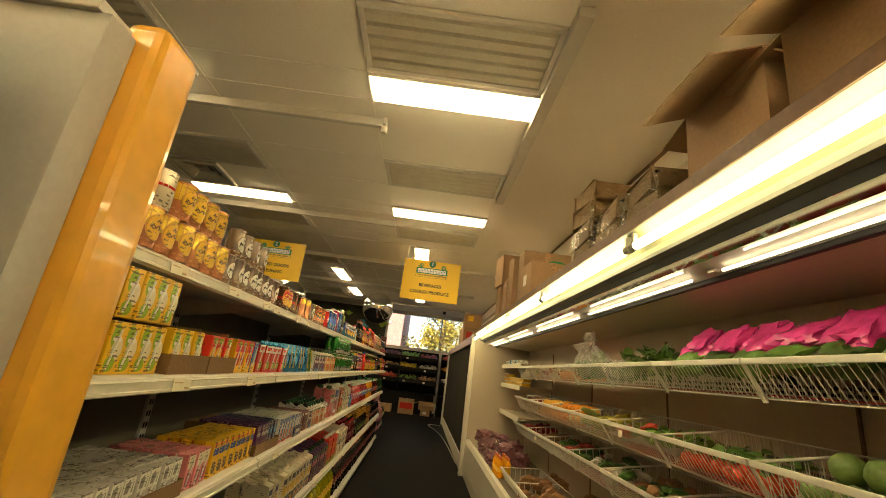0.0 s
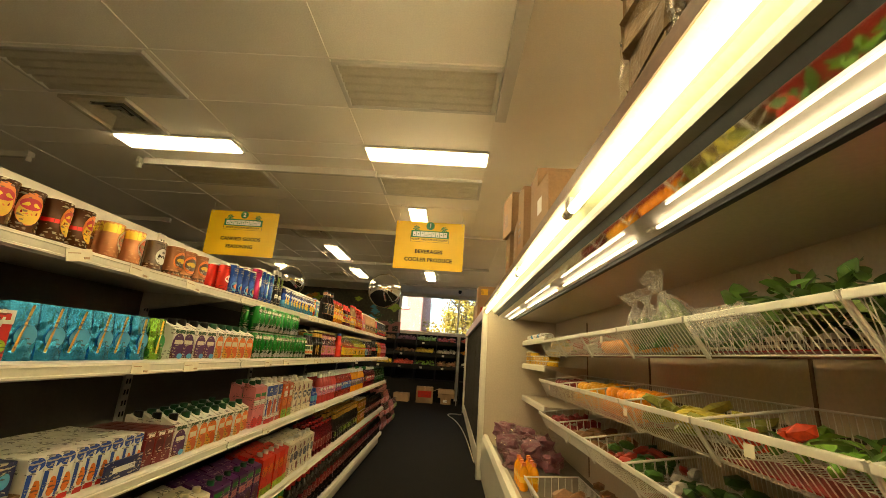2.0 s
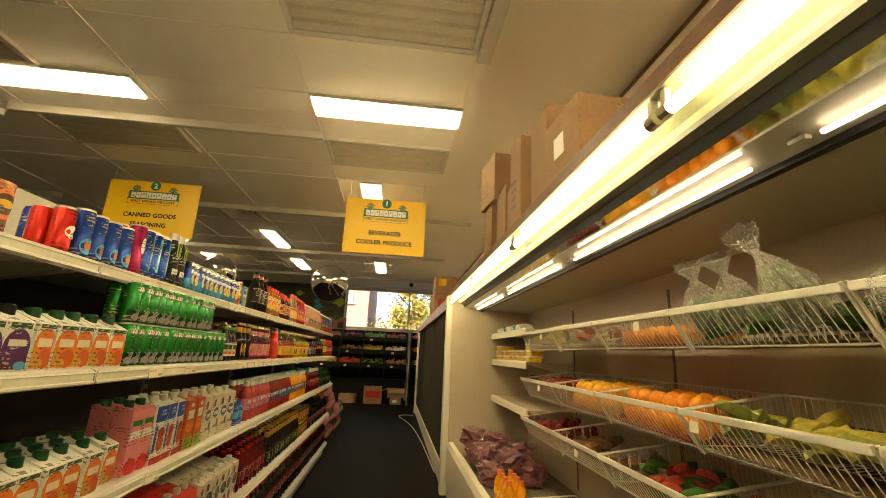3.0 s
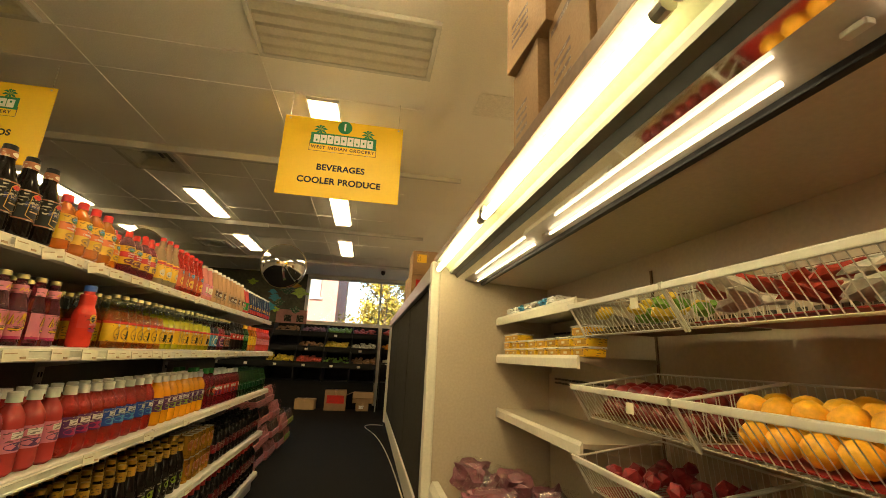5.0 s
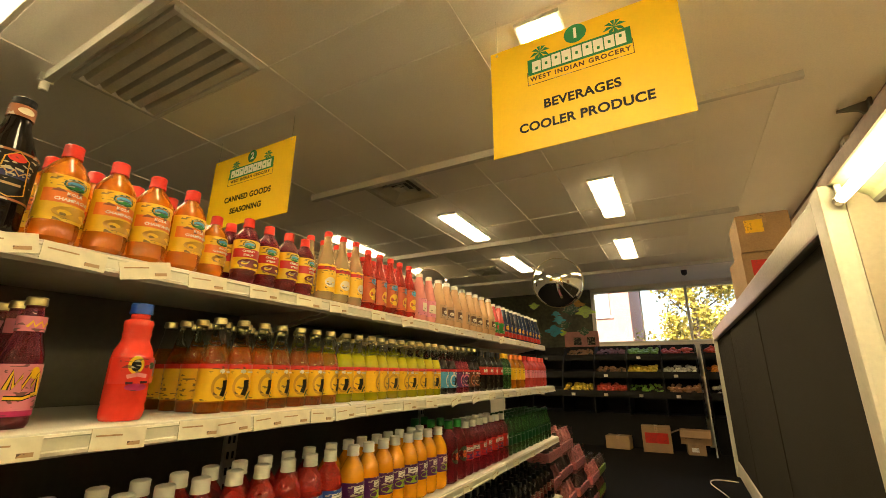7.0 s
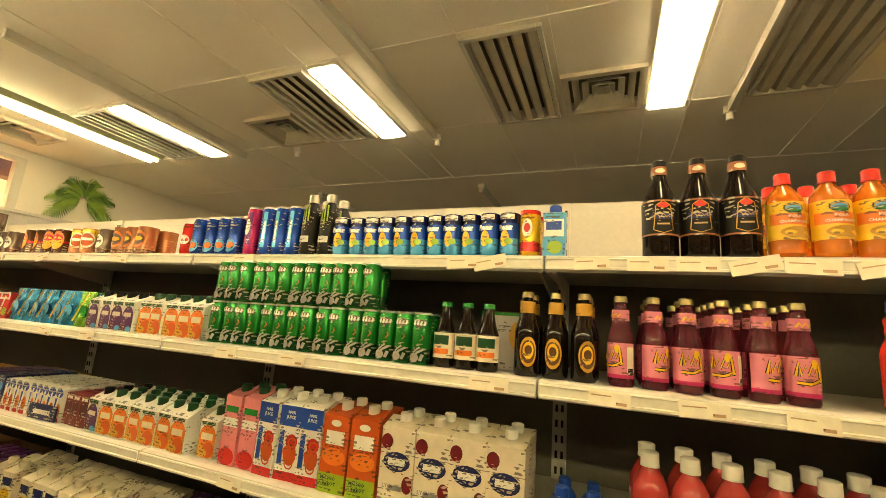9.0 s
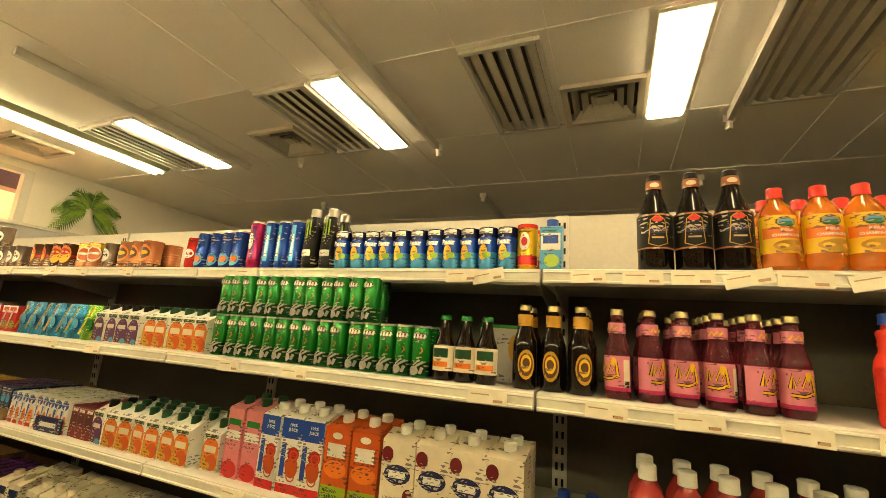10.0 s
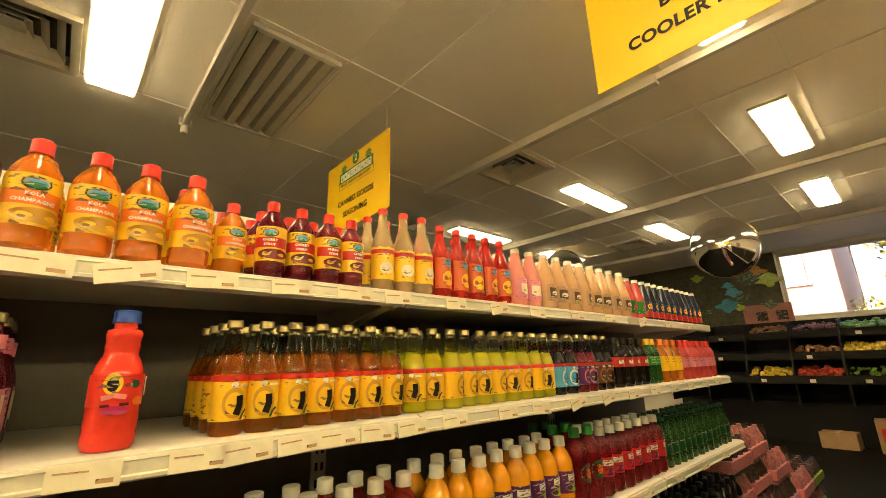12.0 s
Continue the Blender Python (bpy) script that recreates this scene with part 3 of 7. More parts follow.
def bottle(label, r, h, drink, cap, bands=(), kind="soda", glass_neck=False, cap_r=0.014):
    """A bottle. kind: soda (long neck), pet (round shoulder), taper (cone), wide (waisted). bands as in can()."""
    g = thing("bottle", label, "bottle", "bottles on the shelf")
    n = cap_r * 0.85
    if kind == "soda":
        prof = [(r * 0.9, 0), (r, 0.006), (r, h * 0.5), (r * 0.97, h * 0.54), (r * 0.86, h * 0.6), (r * 0.68, h * 0.68), (n * 1.35, h * 0.77), (n * 1.12, h * 0.86), (n * 0.98, h * 0.93), (n * 1.08, h * 0.94), (n * 0.95, h * 0.96)]
    elif kind == "pet":
        prof = [(r * 0.75, 0), (r * 0.97, 0.008), (r, 0.02), (r, h * 0.18), (r * 0.96, h * 0.2), (r, h * 0.22), (r, h * 0.62), (r * 0.93, h * 0.7), (r * 0.66, h * 0.79), (n * 1.0, h * 0.85), (n * 0.95, h * 0.895)]
    elif kind == "taper":
        prof = [(r * 0.9, 0), (r, 0.008), (r, h * 0.45), (r * 0.88, h * 0.55), (r * 0.55, h * 0.8), (n, h * 0.95)]
    elif kind == "ribbed":
        prof = [(r * 0.88, 0), (r * 0.98, 0.006), (r, 0.014), (r, h * 0.1), (r * 0.96, h * 0.125), (r, h * 0.15), (r * 0.99, h * 0.5), (r * 0.92, h * 0.57), (r * 0.8, h * 0.62)] + [(r * (0.7 - 0.035 * (i % 2)), h * (0.65 + 0.035 * i)) for i in range(5)] + [(r * 0.72, h * 0.82), (r * 0.66, h * 0.845), (n * 1.02, h * 0.86), (n, h * 0.93)]
    else:
        prof = [(r * 0.9, 0), (r, 0.01), (r, h * 0.4), (r * 0.97, h * 0.55), (r * 0.72, h * 0.66), (r * 0.45, h * 0.78), (n * 1.1, h * 0.88), (n, h * 0.95)]
    if glass_neck:
        cut = next(i for i, p in enumerate(prof) if p[1] >= h * 0.68)
        part("body", lathe(bmesh.new(), prof[:cut + 1], 18), drink, g, smooth=True)
        part("neck", lathe(bmesh.new(), prof[cut:], 14, close=False), M_GLASS, g, "clear glass neck", smooth=True).visible_shadow = False
    else:
        part("body", lathe(bmesh.new(), prof, 18), drink, g, smooth=True)
    z = prof[-1][1]
    cp = [(cap_r * 1.04, z - 0.006), (cap_r * 1.04, z - 0.002), (cap_r, z), (cap_r, h - 0.002), (cap_r * 0.85, h)]
    part("cap", lathe(bmesh.new(), cp, 14), PLAIN.get(cap, cap), g, smooth=True)
    for k, (z0, z1, a0, a1, oval, m) in enumerate(bands):
        zm = (z0 + z1) / 2 * h
        rr = r
        for (ra, za), (rb, zb) in zip(prof, prof[1:]):
            if za <= zm <= zb and zb > za:
                rr = max(ra, rb) if zm > h * 0.55 else r
        part("emblem" if oval else "paper_label", wrap(bmesh.new(), rr + k * 0.0004, z0 * h, z1 * h, a0, a1, oval, 16), m, g, smooth=True)
    return g


def carton(label, w, d, h, body, marks=(), cap=None, gable=0.0, foil=None, name="carton"):
    """A drink carton, front towards +x. marks: (y0, y1, z0, z1, oval, material) as shares of width and height."""
    g = thing(name, label, name, "cartons on the shelf")
    bm = bmesh.new()
    if gable:
        prism(bm, [(-d / 2, 0), (d / 2, 0), (d / 2, h - gable), (d / 2 - 0.003, h - gable + 0.002), (-d / 2 + 0.006, h), (-d / 2, h - 0.002)], "y", -w / 2, w / 2)
    else:
        box(bm, -d / 2, d / 2, -w / 2, w / 2, 0, h, 0.003)
    part("body", bm, body, g)
    if cap:
        part("cap", lathe(bmesh.new(), [(0.016, -0.006), (0.016, 0.018), (0.013, 0.021)], 12, -0.01 if gable else d * 0.2, 0), PLAIN.get(cap, cap), g, smooth=True).location = (0, 0, h - gable * 0.4)
    if foil:
        part("straw", rod(bmesh.new(), (d / 2 + 0.003, -w * 0.25, h * 0.1), (d / 2 + 0.003, w * 0.1, h * 0.85), 0.0025, 6), foil, g)
    for k, (y0, y1, z0, z1, oval, m) in enumerate(marks):
        bm = bmesh.new()
        x = d / 2 + 0.0008 + k * 0.0003
        ya, yb, za, zb = (y0 - 0.5) * w, (y1 - 0.5) * w, z0 * (h - gable), z1 * (h - gable)
        if oval:
            ring = [bm.verts.new((x, (ya + yb) / 2 + (yb - ya) / 2 * math.cos(t), (za + zb) / 2 + (zb - za) / 2 * math.sin(t))) for t in np.linspace(0, 2 * math.pi, 17)[:-1]]
            bm.faces.new(ring)
        else:
            bm.faces.new([bm.verts.new(v) for v in ((x, ya, za), (x, yb, za), (x, yb, zb), (x, ya, zb))])
        part("emblem" if oval else "printed_panel", bm, m, g)
    return g


def pouch(label, w, h, body, mark, straw):
    """A soft foil drink pouch, fat at the foot and flat at the top."""
    g = thing("drink_pouch", label, "drink pouch", "drink pouches on the shelf")
    bm = bmesh.new()
    n, rings = 12, []
    for k, z in enumerate(np.linspace(0, h, 7)):
        d = 0.022 * (1 - (z / h) ** 1.6) + 0.002
        rings.append([bm.verts.new((d * math.cos(t) + 0.003 * math.sin(5 * t + k), (w / 2) * (0.93 + 0.07 * (z / h)) * math.copysign(abs(math.sin(t)) ** 0.6, math.sin(t)), z)) for t in np.linspace(0, 2 * math.pi, n + 1)[:-1]])
    for a, b in zip(rings, rings[1:]):
        for i in range(n):
            bm.faces.new((a[i], a[(i + 1) % n], b[(i + 1) % n], b[i]))
    bm.faces.new(rings[0][::-1])
    bm.faces.new(rings[-1])
    part("body", bm, body, g, smooth=True)
    bm = bmesh.new()
    bm.faces.new([bm.verts.new((0.021, w * 0.32 * math.cos(t), h * 0.42 + h * 0.2 * math.sin(t))) for t in np.linspace(0, 2 * math.pi, 13)[:-1]])
    part("emblem", bm, mark, g)
    part("straw", rod(bmesh.new(), (0.028, -w * 0.3, h * 0.15), (0.012, w * 0.1, h * 0.95), 0.0028, 6), straw, g)
    return g


rng = random.Random(7)
BEHIND = {"bottle": [], "can": [], "carton": []}


def row(proto, y0, y1, n, z, x, deep=1, gap=0.0, turn=18, skip=0.0):
    """Stands n copies of a thing from y0 to y1 along a shelf, and more behind them. The first one is the thing itself."""
    first = True
    dx = gap or (y1 - y0) / max(n, 1) * 1.03
    kind = proto["category"] if proto["category"] in ("bottle", "can") else "carton"
    for k in range(deep):
        for i in range(n):
            if k and rng.random() < skip:
                continue
            m = pose(x - k * dx + rng.uniform(-0.004, 0.004), y0 + (i + 0.5) * (y1 - y0) / n + rng.uniform(-0.002, 0.002), z, 0, 0, rng.uniform(-turn, turn))
            if k:
                BEHIND[kind].append((proto, m))
            elif first:
                proto.matrix_basis = m
                first = False
            else:
                copy_thing(proto, m)


F = math.pi
TOP, SEC, THI, FOU, FIF = [b[0] + 0.001 for b in BOARDS]
# the top board
row(can("blue food can with a printed label", 0.037, 0.11, P["sky"], [(0.2, 0.75, -0.8, 0.8, True, P["navy"])]), 0.715, 0.79, 1, TOP, -0.69, 2, turn=8)
punch = can("yellow and orange drink can with a round emblem", 0.036, 0.105, P["cancopper"], [(0.5, 0.97, -F, F, False, P["canyellow"]), (0.18, 0.86, -0.85, 0.85, True, P["gold"]), (0.2, 0.82, -0.72, 0.72, True, P["yellow"]), ])
for pts, w in (([(-0.019, 0.05), (-0.013, 0.058), (-0.006, 0.05), (0.001, 0.058), (0.008, 0.05), (0.014, 0.057), (0.019, 0.051)], 0.0045), ([(-0.006, 0.066), (-0.002, 0.073), (0.002, 0.065), (0.007, 0.072)], 0.005)):
    scribble(punch, pts, w, PLAIN[P["brown"]], 0.0351, lift=0.004)
row(punch, 0.795, 1.235, 6, TOP, -0.685, 3, turn=14)
row(copy_thing(punch, pose(0, 0, 0)), 0.90, 1.19, 4, TOP + 0.107, -0.69, 1, turn=14)
row(can("white-labelled punch can standing on another can", 0.036, 0.105, P["cream"], [(0.55, 0.62, -F, F, False, P["red"]), (0.1, 0.5, -0.2, 0.8, False, P["white"])]), 0.815, 0.89, 1, TOP + 0.107, -0.69, 1)
silver = can("silver drink can with a round white emblem", 0.033, 0.1, P["cansilver"], [(0.0, 0.2, -F, F, False, P["brown"]), (0.2, 0.76, -0.72, 0.72, True, P["white"]), ])
for pts, w in (([(-0.016, 0.044), (-0.011, 0.051), (-0.006, 0.044), (0.0, 0.051), (0.006, 0.044), (0.011, 0.051), (0.016, 0.045)], 0.0042), ([(-0.005, 0.06), (-0.003, 0.066), (0.0, 0.058), (0.004, 0.067), (0.006, 0.059)], 0.004)):
    scribble(silver, pts, w, PLAIN[P["black"]], 0.0322, lift=0.0035)
row(silver, 1.245, 1.78, 8, TOP, -0.685, 3, turn=14)
row(copy_thing(silver, pose(0, 0, 0)), 1.27, 1.575, 4, TOP + 0.102, -0.685, 1, turn=14)
dish = can("brown food can with an orange sun emblem", 0.036, 0.105, P["brown"], [(0.42, 0.52, -F, F, False, P["red"]), (0.14, 0.92, -0.75, 0.75, True, P["orange"]), (0.16, 0.7, -0.65, 0.65, True, P["yellow"]), (0.5, 0.78, -0.6, 0.6, True, P["red"])])
row(dish, 1.87, 2.16, 4, TOP, -0.69, 2, turn=35)
row(can("orange and cream food can with label", 0.036, 0.105, P["cancopper"], [(0.7, 0.97, -F, F, False, P["canyellow"]), (0.2, 0.85, -0.85, 0.85, True, P["cream"]), (0.28, 0.78, -0.7, 0.7, True, P["deeporange"]), (0.5, 0.6, -0.6, 0.6, False, P["cream"])]), 2.2, 2.37, 2, TOP, -0.69, 2, turn=50)
row(copy_thing(silver, pose(0, 0, 0)), 2.385, 2.48, 1, TOP, -0.685, 2, turn=14)
moss = can("orange drink can with a large cream emblem", 0.036, 0.105, P["cancopper"], [(0.0, 0.14, -F, F, False, P["brown"]), (0.2, 0.85, -0.9, 0.9, True, P["orange"]), (0.3, 0.75, -0.75, 0.75, True, P["brown"]), (0.45, 0.62, -0.6, 0.6, True, P["yellow"])])
row(moss, 2.5, 2.725, 3, TOP, -0.685, 2, turn=16)
row(can("slim red drink can standing alone", 0.026, 0.12, P["brightred"], [(0.3, 0.6, -0.8, 0.8, True, P["white"])], slim=True), 2.88, 2.935, 1, TOP, -0.69, 2)
bluecan = can("blue energy drink can with an orange mark", 0.027, 0.134, P["blue"], [(0.05, 0.4, -0.9, 0.7, True, P["sky"]), (0.15, 0.32, -0.5, 0.5, True, P["orange"])], slim=True)
row(bluecan, 2.94, 3.18, 4, TOP, -0.69, 3, turn=30)
row(can("purple slim drink can beside blue cans", 0.027, 0.165, P["magenta"], [(0.2, 0.9, -0.25, 0.3, False, P["purple"]), (0.4, 0.75, -0.6, 0.1, True, P["white"])], slim=True), 3.19, 3.25, 1, TOP, -0.69, 2)
row(can("tall blue drink can with pale lettering bars", 0.029, 0.165, P["blue"], [(0.15, 0.9, -0.25, 0.25, False, P["sky"]), (0.25, 0.7, -0.1, 0.12, False, P["white"])], slim=True), 3.255, 3.425, 3, TOP, -0.695, 2, turn=25)
tall = bottle("tall black drink can with screw cap and green claw mark", 0.031, 0.205, P["black"], M_TIN, [(0.55, 0.8, -0.4, -0.25, False, P["lime"]), (0.5, 0.8, -0.08, 0.08, False, P["lime"]), (0.55, 0.8, 0.25, 0.4, False, P["lime"]), (0.2, 0.3, -0.6, 0.6, False, P["white"])], "pet", cap_r=0.018)
row(tall, 3.43, 3.56, 2, TOP, -0.70, 2, turn=12)
pear = can("blue nectar can with a yellow pear picture", 0.0265, 0.118, P["sky"], [(0.72, 0.99, -F, F, False, P["navy"]), (0.4, 0.75, -F, F, False, P["blue"]), (0.84, 0.96, -0.8, 0.8, False, P["white"]), (0.2, 0.58, -0.55, 0.35, True, P["yellow"]), (0.25, 0.4, -0.1, 0.7, True, P["lime"]), (0.58, 0.68, -0.6, 0.6, False, P["white"])], slim=True)
print_words(pear, "Pear", 0.021, P["white"], 0.076, 0.0265, u=-0.002, lift=0.0042)
row(pear, 3.57, 4.155, 11, TOP, -0.69, 2, turn=14)
row(can("gold and red slim drink can", 0.027, 0.125, P["yellow"], [(0.9, 0.99, -F, F, False, P["brightred"]), (0.1, 0.3, -F, F, False, P["red"]), (0.4, 0.8, -0.5, 0.5, True, P["cream"]), (0.5, 0.7, -0.3, 0.3, True, P["red"])], slim=True), 4.157, 4.212, 1, TOP, -0.69, 2, turn=8)
row(carton("blue coconut water carton with a blue cap", 0.055, 0.05, 0.125, P["sky"], [(0.05, 0.95, 0.45, 0.85, False, P["white"]), (0.15, 0.85, 0.6, 0.8, False, P["blue"]), (0.2, 0.9, 0.05, 0.35, True, P["lime"])], P["blue"], 0.012), 4.216, 4.28, 1, TOP, -0.69, 1, turn=5)
stout = bottle("tall black glass bottle with a dark label and copper neck foil", 0.0395, 0.243, Q["cola"], P["black"], [(0.2, 0.56, -1.6, 1.6, False, P["black"]), (0.205, 0.22, -1.6, 1.6, False, P["copper"]), (0.54, 0.555, -1.6, 1.6, False, P["copper"]), (0.25, 0.54, -0.5, 0.5, True, P["black"]), (0.36, 0.42, -0.62, 0.62, False, P["navy"]), (0.47, 0.53, -0.3, 0.3, True, P["brightred"]), (0.84, 0.93, -F, F, False, P["copper"]), (0.86, 0.91, -0.6, 0.6, True, P["cream"])], "soda", cap_r=0.0165)
scribble(stout, [(-0.02, 0.094), (-0.012, 0.099), (-0.006, 0.092), (0.0, 0.1), (0.006, 0.092), (0.013, 0.099), (0.02, 0.094)], 0.0025, PLAIN[P["tan"]], 0.0395, lift=0.0045)
scribble(stout, [(-0.019, 0.062), (-0.014, 0.12), (0.0, 0.132), (0.014, 0.12), (0.019, 0.062), (0.0, 0.054), (-0.019, 0.062)], 0.0018, P["gold"], 0.0395, lift=0.0046)
scribble(stout, [(-0.012, 0.076), (0.012, 0.076)], 0.004, P["tan"], 0.0395, lift=0.0046)
row(stout, 4.452, 4.698, 3, TOP, -0.70, 1, turn=10)
def syrup(label, r, h, drink, panel, lines):
    """A syrup bottle: yellow label, oval farm mark, a coloured panel with words, a pale fruit glow below."""
    g = bottle(label, r, h, drink, P["brightred"], [(0.19, 0.63, -1.6, 1.6, False, P["yellow"]), (0.36, 0.49, -1.25, 1.25, False, panel), (0.49, 0.61, -0.52, 0.52, True, P["darkgreen"]), (0.505, 0.595, -0.44, 0.44, True, P["gold"]), (0.52, 0.58, -0.38, 0.38, True, P["sky"]), (0.505, 0.54, -0.36, 0.36, True, P["green"]), (0.21, 0.34, -0.7, 1.3, True, P["gold"] if panel == P["orange"] else P["cherry"])], "pet", cap_r=r * 0.44)
    for k, t in enumerate(lines):
        print_words(g, t, 0.0082 * h / 0.19, P["white"], h * (0.45 - 0.058 * k), r, lift=0.004)
    return g


row(syrup("orange syrup bottle with yellow label and red cap", 0.035, 0.19, Q["orange"], P["orange"], ("KOLA", "CHAMPAGNE")), 4.7, 5.0, 4, TOP, -0.69, 2, 0.09, 14)
row(syrup("small orange syrup bottle with yellow label and red cap", 0.03, 0.155, Q["orange"], P["orange"], ("KOLA", "CHAMPAGNE")), 5.0, 5.075, 1, TOP, -0.70, 2)
row(syrup("dark cherry syrup bottle with yellow and red label", 0.031, 0.172, Q["cherry"], P["red"], ("CHERRY", "SYRUP")), 5.085, 5.345, 4, TOP, -0.69, 3, 0.075, 26)
row(bottle("pale ginger syrup bottle with yellow label and red cap", 0.031, 0.225, Q["pale"], P["brightred"], [(0.12, 0.5, -1.5, 1.5, False, P["yellow"]), (0.42, 0.47, -1.5, 1.5, False, P["red"]), (0.18, 0.32, -0.6, 0.6, True, P["cream"])], "wide", cap_r=0.013), 5.375, 5.57, 3, TOP, -0.69, 2, 0.08, 14)
row(bottle("orange-red syrup bottle with printed label and red cap", 0.031, 0.215, Q["red"], P["brightred"], [(0.1, 0.52, -1.4, 1.4, False, P["deeporange"]), (0.4, 0.5, -0.5, 0.5, True, P["sky"]), (0.14, 0.34, -0.7, 0.7, True, P["yellow"])], "wide", cap_r=0.013), 5.575, 5.915, 5, TOP, -0.69, 2, 0.08, 20)
row(bottle("pink drink bottle with white cap", 0.034, 0.2, Q["rose"], P["cream"], [(0.1, 0.45, -1.2, 1.2, False, P["pink"]), (0.18, 0.36, -0.6, 0.6, False, P["cream"])], "taper", cap_r=0.015), 5.92, 6.085, 2, TOP, -0.69, 2, 0.08)
row(bottle("beige nut drink bottle with brown printing and white cap", 0.038, 0.205, Q["beige"], P["white"], [(0.12, 0.42, -0.9, 0.9, False, P["tan"]), (0.18, 0.36, -0.6, 0.6, False, P["brown"]), (0.22, 0.3, -0.4, 0.4, True, P["cream"])], "taper", cap_r=0.016), 6.09, 6.77, 8, TOP, -0.69, 2, 0.08, 22)
row(bottle("pink sauce bottle with green label and white cap", 0.034, 0.19, Q["pink"], P["white"], [(0.1, 0.42, -1.4, 1.4, False, P["green"]), (0.2, 0.34, -0.5, 0.5, True, P["red"])], "taper", cap_r=0.015), 6.775, 6.93, 2, TOP, -0.69, 2, 0.08)
row(bottle("dark blue labelled drink bottle with white cap", 0.034, 0.19, Q["navy"], P["white"], [(0.04, 0.2, -1.4, 1.4, False, P["red"]), (0.2, 0.45, -1.4, 1.4, False, P["navy"]), (0.25, 0.4, -0.5, 0.5, True, P["yellow"])], "taper", cap_r=0.015), 6.935, 7.7, 10, TOP, -0.69, 2, 0.08)

# the second board
cub = carton("yellow juice carton with a white swirl and lemon picture", 0.05, 0.04, 0.115, P["yellow"], [(0.1, 0.6, 0.5, 0.95, True, P["lime"]), (0.3, 1.0, 0.25, 0.7, True, P["cream"]), (0.1, 0.75, 0.05, 0.35, True, P["lime"]), (0.2, 0.8, 0.6, 0.72, True, P["white"])], foil=P["white"])
row(cub, 0.76, 0.965, 4, SEC, -0.645, 3, 0.045, 3)
row(copy_thing(cub, pose(0, 0, 0)), 0.76, 0.965, 4, SEC + 0.122, -0.645, 2, 0.045, 3)


def tray(label, y0, y1, z, x0, x1, h, cut=0.4):
    """An open cardboard tray with a low front and raised sides."""
    g = thing("cardboard_tray", label, "cardboard tray", "cardboard trays", ((x0 + x1) / 2, (y0 + y1) / 2, z))
    w, d, t = (y1 - y0) / 2, (x1 - x0) / 2, 0.003
    part("bottom", boxed(-d, d, -w, w, 0, t), M_TRAYCARD, g)
    part("front", boxed(d - t, d, -w, w, t, h * cut), M_TRAYCARD, g)
    part("back", boxed(-d, -d + t, -w, w, t, h), M_TRAYCARD, g)
    for s in (-1, 1):
        bm = prism(bmesh.new(), [(-d + t, t), (d - t, t), (d - t, h * cut), (d - 0.25 * d, h * cut), (d - 0.4 * d, h), (-d + t, h)], "y", s * w - t / 2, s * w + t / 2)
        part("side", bm, M_TRAYCARD, g)
    return g


tray("brown open cardboard tray of yellow juice cartons", 0.985, 1.19, SEC, -0.86, -0.612, 0.13)
row(copy_thing(cub, pose(0, 0, 0)), 1.0, 1.17, 3, SEC + 0.005, -0.65, 4, 0.045, 3)
tray("brown open cardboard tray of red juice cartons", 1.2, 1.39, SEC, -0.86, -0.612, 0.13)
redyel = carton("red juice carton with a yellow fruit figure", 0.048, 0.036, 0.112, P["brightred"], [(0.1, 0.9, 0.25, 0.7, True, P["yellow"]), (0.2, 0.85, 0.78, 0.95, False, P["lime"]), (0.35, 0.7, 0.1, 0.25, True, P["magenta"])], foil=P["white"])
row(redyel, 1.21, 1.38, 3, SEC + 0.005, -0.65, 3, 0.04, 3)
row(carton("yellow and red juice carton with a fruit figure", 0.05, 0.036, 0.118, P["yellow"], [(0.0, 1.0, 0.62, 1.0, False, P["brightred"]), (0.15, 0.85, 0.2, 0.62, True, P["red"]), (0.2, 0.8, 0.8, 0.94, True, P["lime"])], foil=P["white"]), 1.4, 1.56, 3, SEC, -0.645, 3, 0.04, 5)
row(carton("blue juice carton with a white wave", 0.05, 0.036, 0.118, P["blue"], [(0.0, 1.0, 0.0, 0.3, False, P["yellow"]), (0.15, 0.85, 0.3, 0.7, True, P["sky"])], foil=P["white"]), 1.56, 1.612, 1, SEC, -0.645, 3, 0.04, 5)
row(carton("red juice box with a white top band and apple picture", 0.066, 0.04, 0.112, P["red"], [(0.0, 1.0, 0.72, 1.0, False, P["white"]), (0.15, 0.85, 0.8, 0.93, False, P["brightred"]), (0.4, 0.95, 0.12, 0.42, True, P["lime"]), (0.1, 0.5, 0.1, 0.36, True, P["orange"])], foil=P["white"]), 1.625, 1.975, 5, SEC, -0.645, 3, 0.045, 4)
M_FOIL = mat("blue_foil", (0.03, 0.25, 0.5), 0.22, 0.75, grain=0.6, scale=22, fine=35, bump=0.9)
M_FOIL_G = mat("green_foil", (0.2, 0.42, 0.04), 0.22, 0.75, grain=0.6, scale=22, fine=35, bump=0.9)
row(pouch("shiny blue foil drink pouch with a straw", 0.085, 0.135, M_FOIL, P["sky"], P["gold"]), 1.98, 2.43, 6, SEC, -0.645, 3, 0.05, 12)
row(pouch("shiny green foil drink pouch with a straw", 0.085, 0.135, M_FOIL_G, P["green"], P["yellow"]), 2.43, 2.53, 1, SEC, -0.645, 3, 0.05, 12)
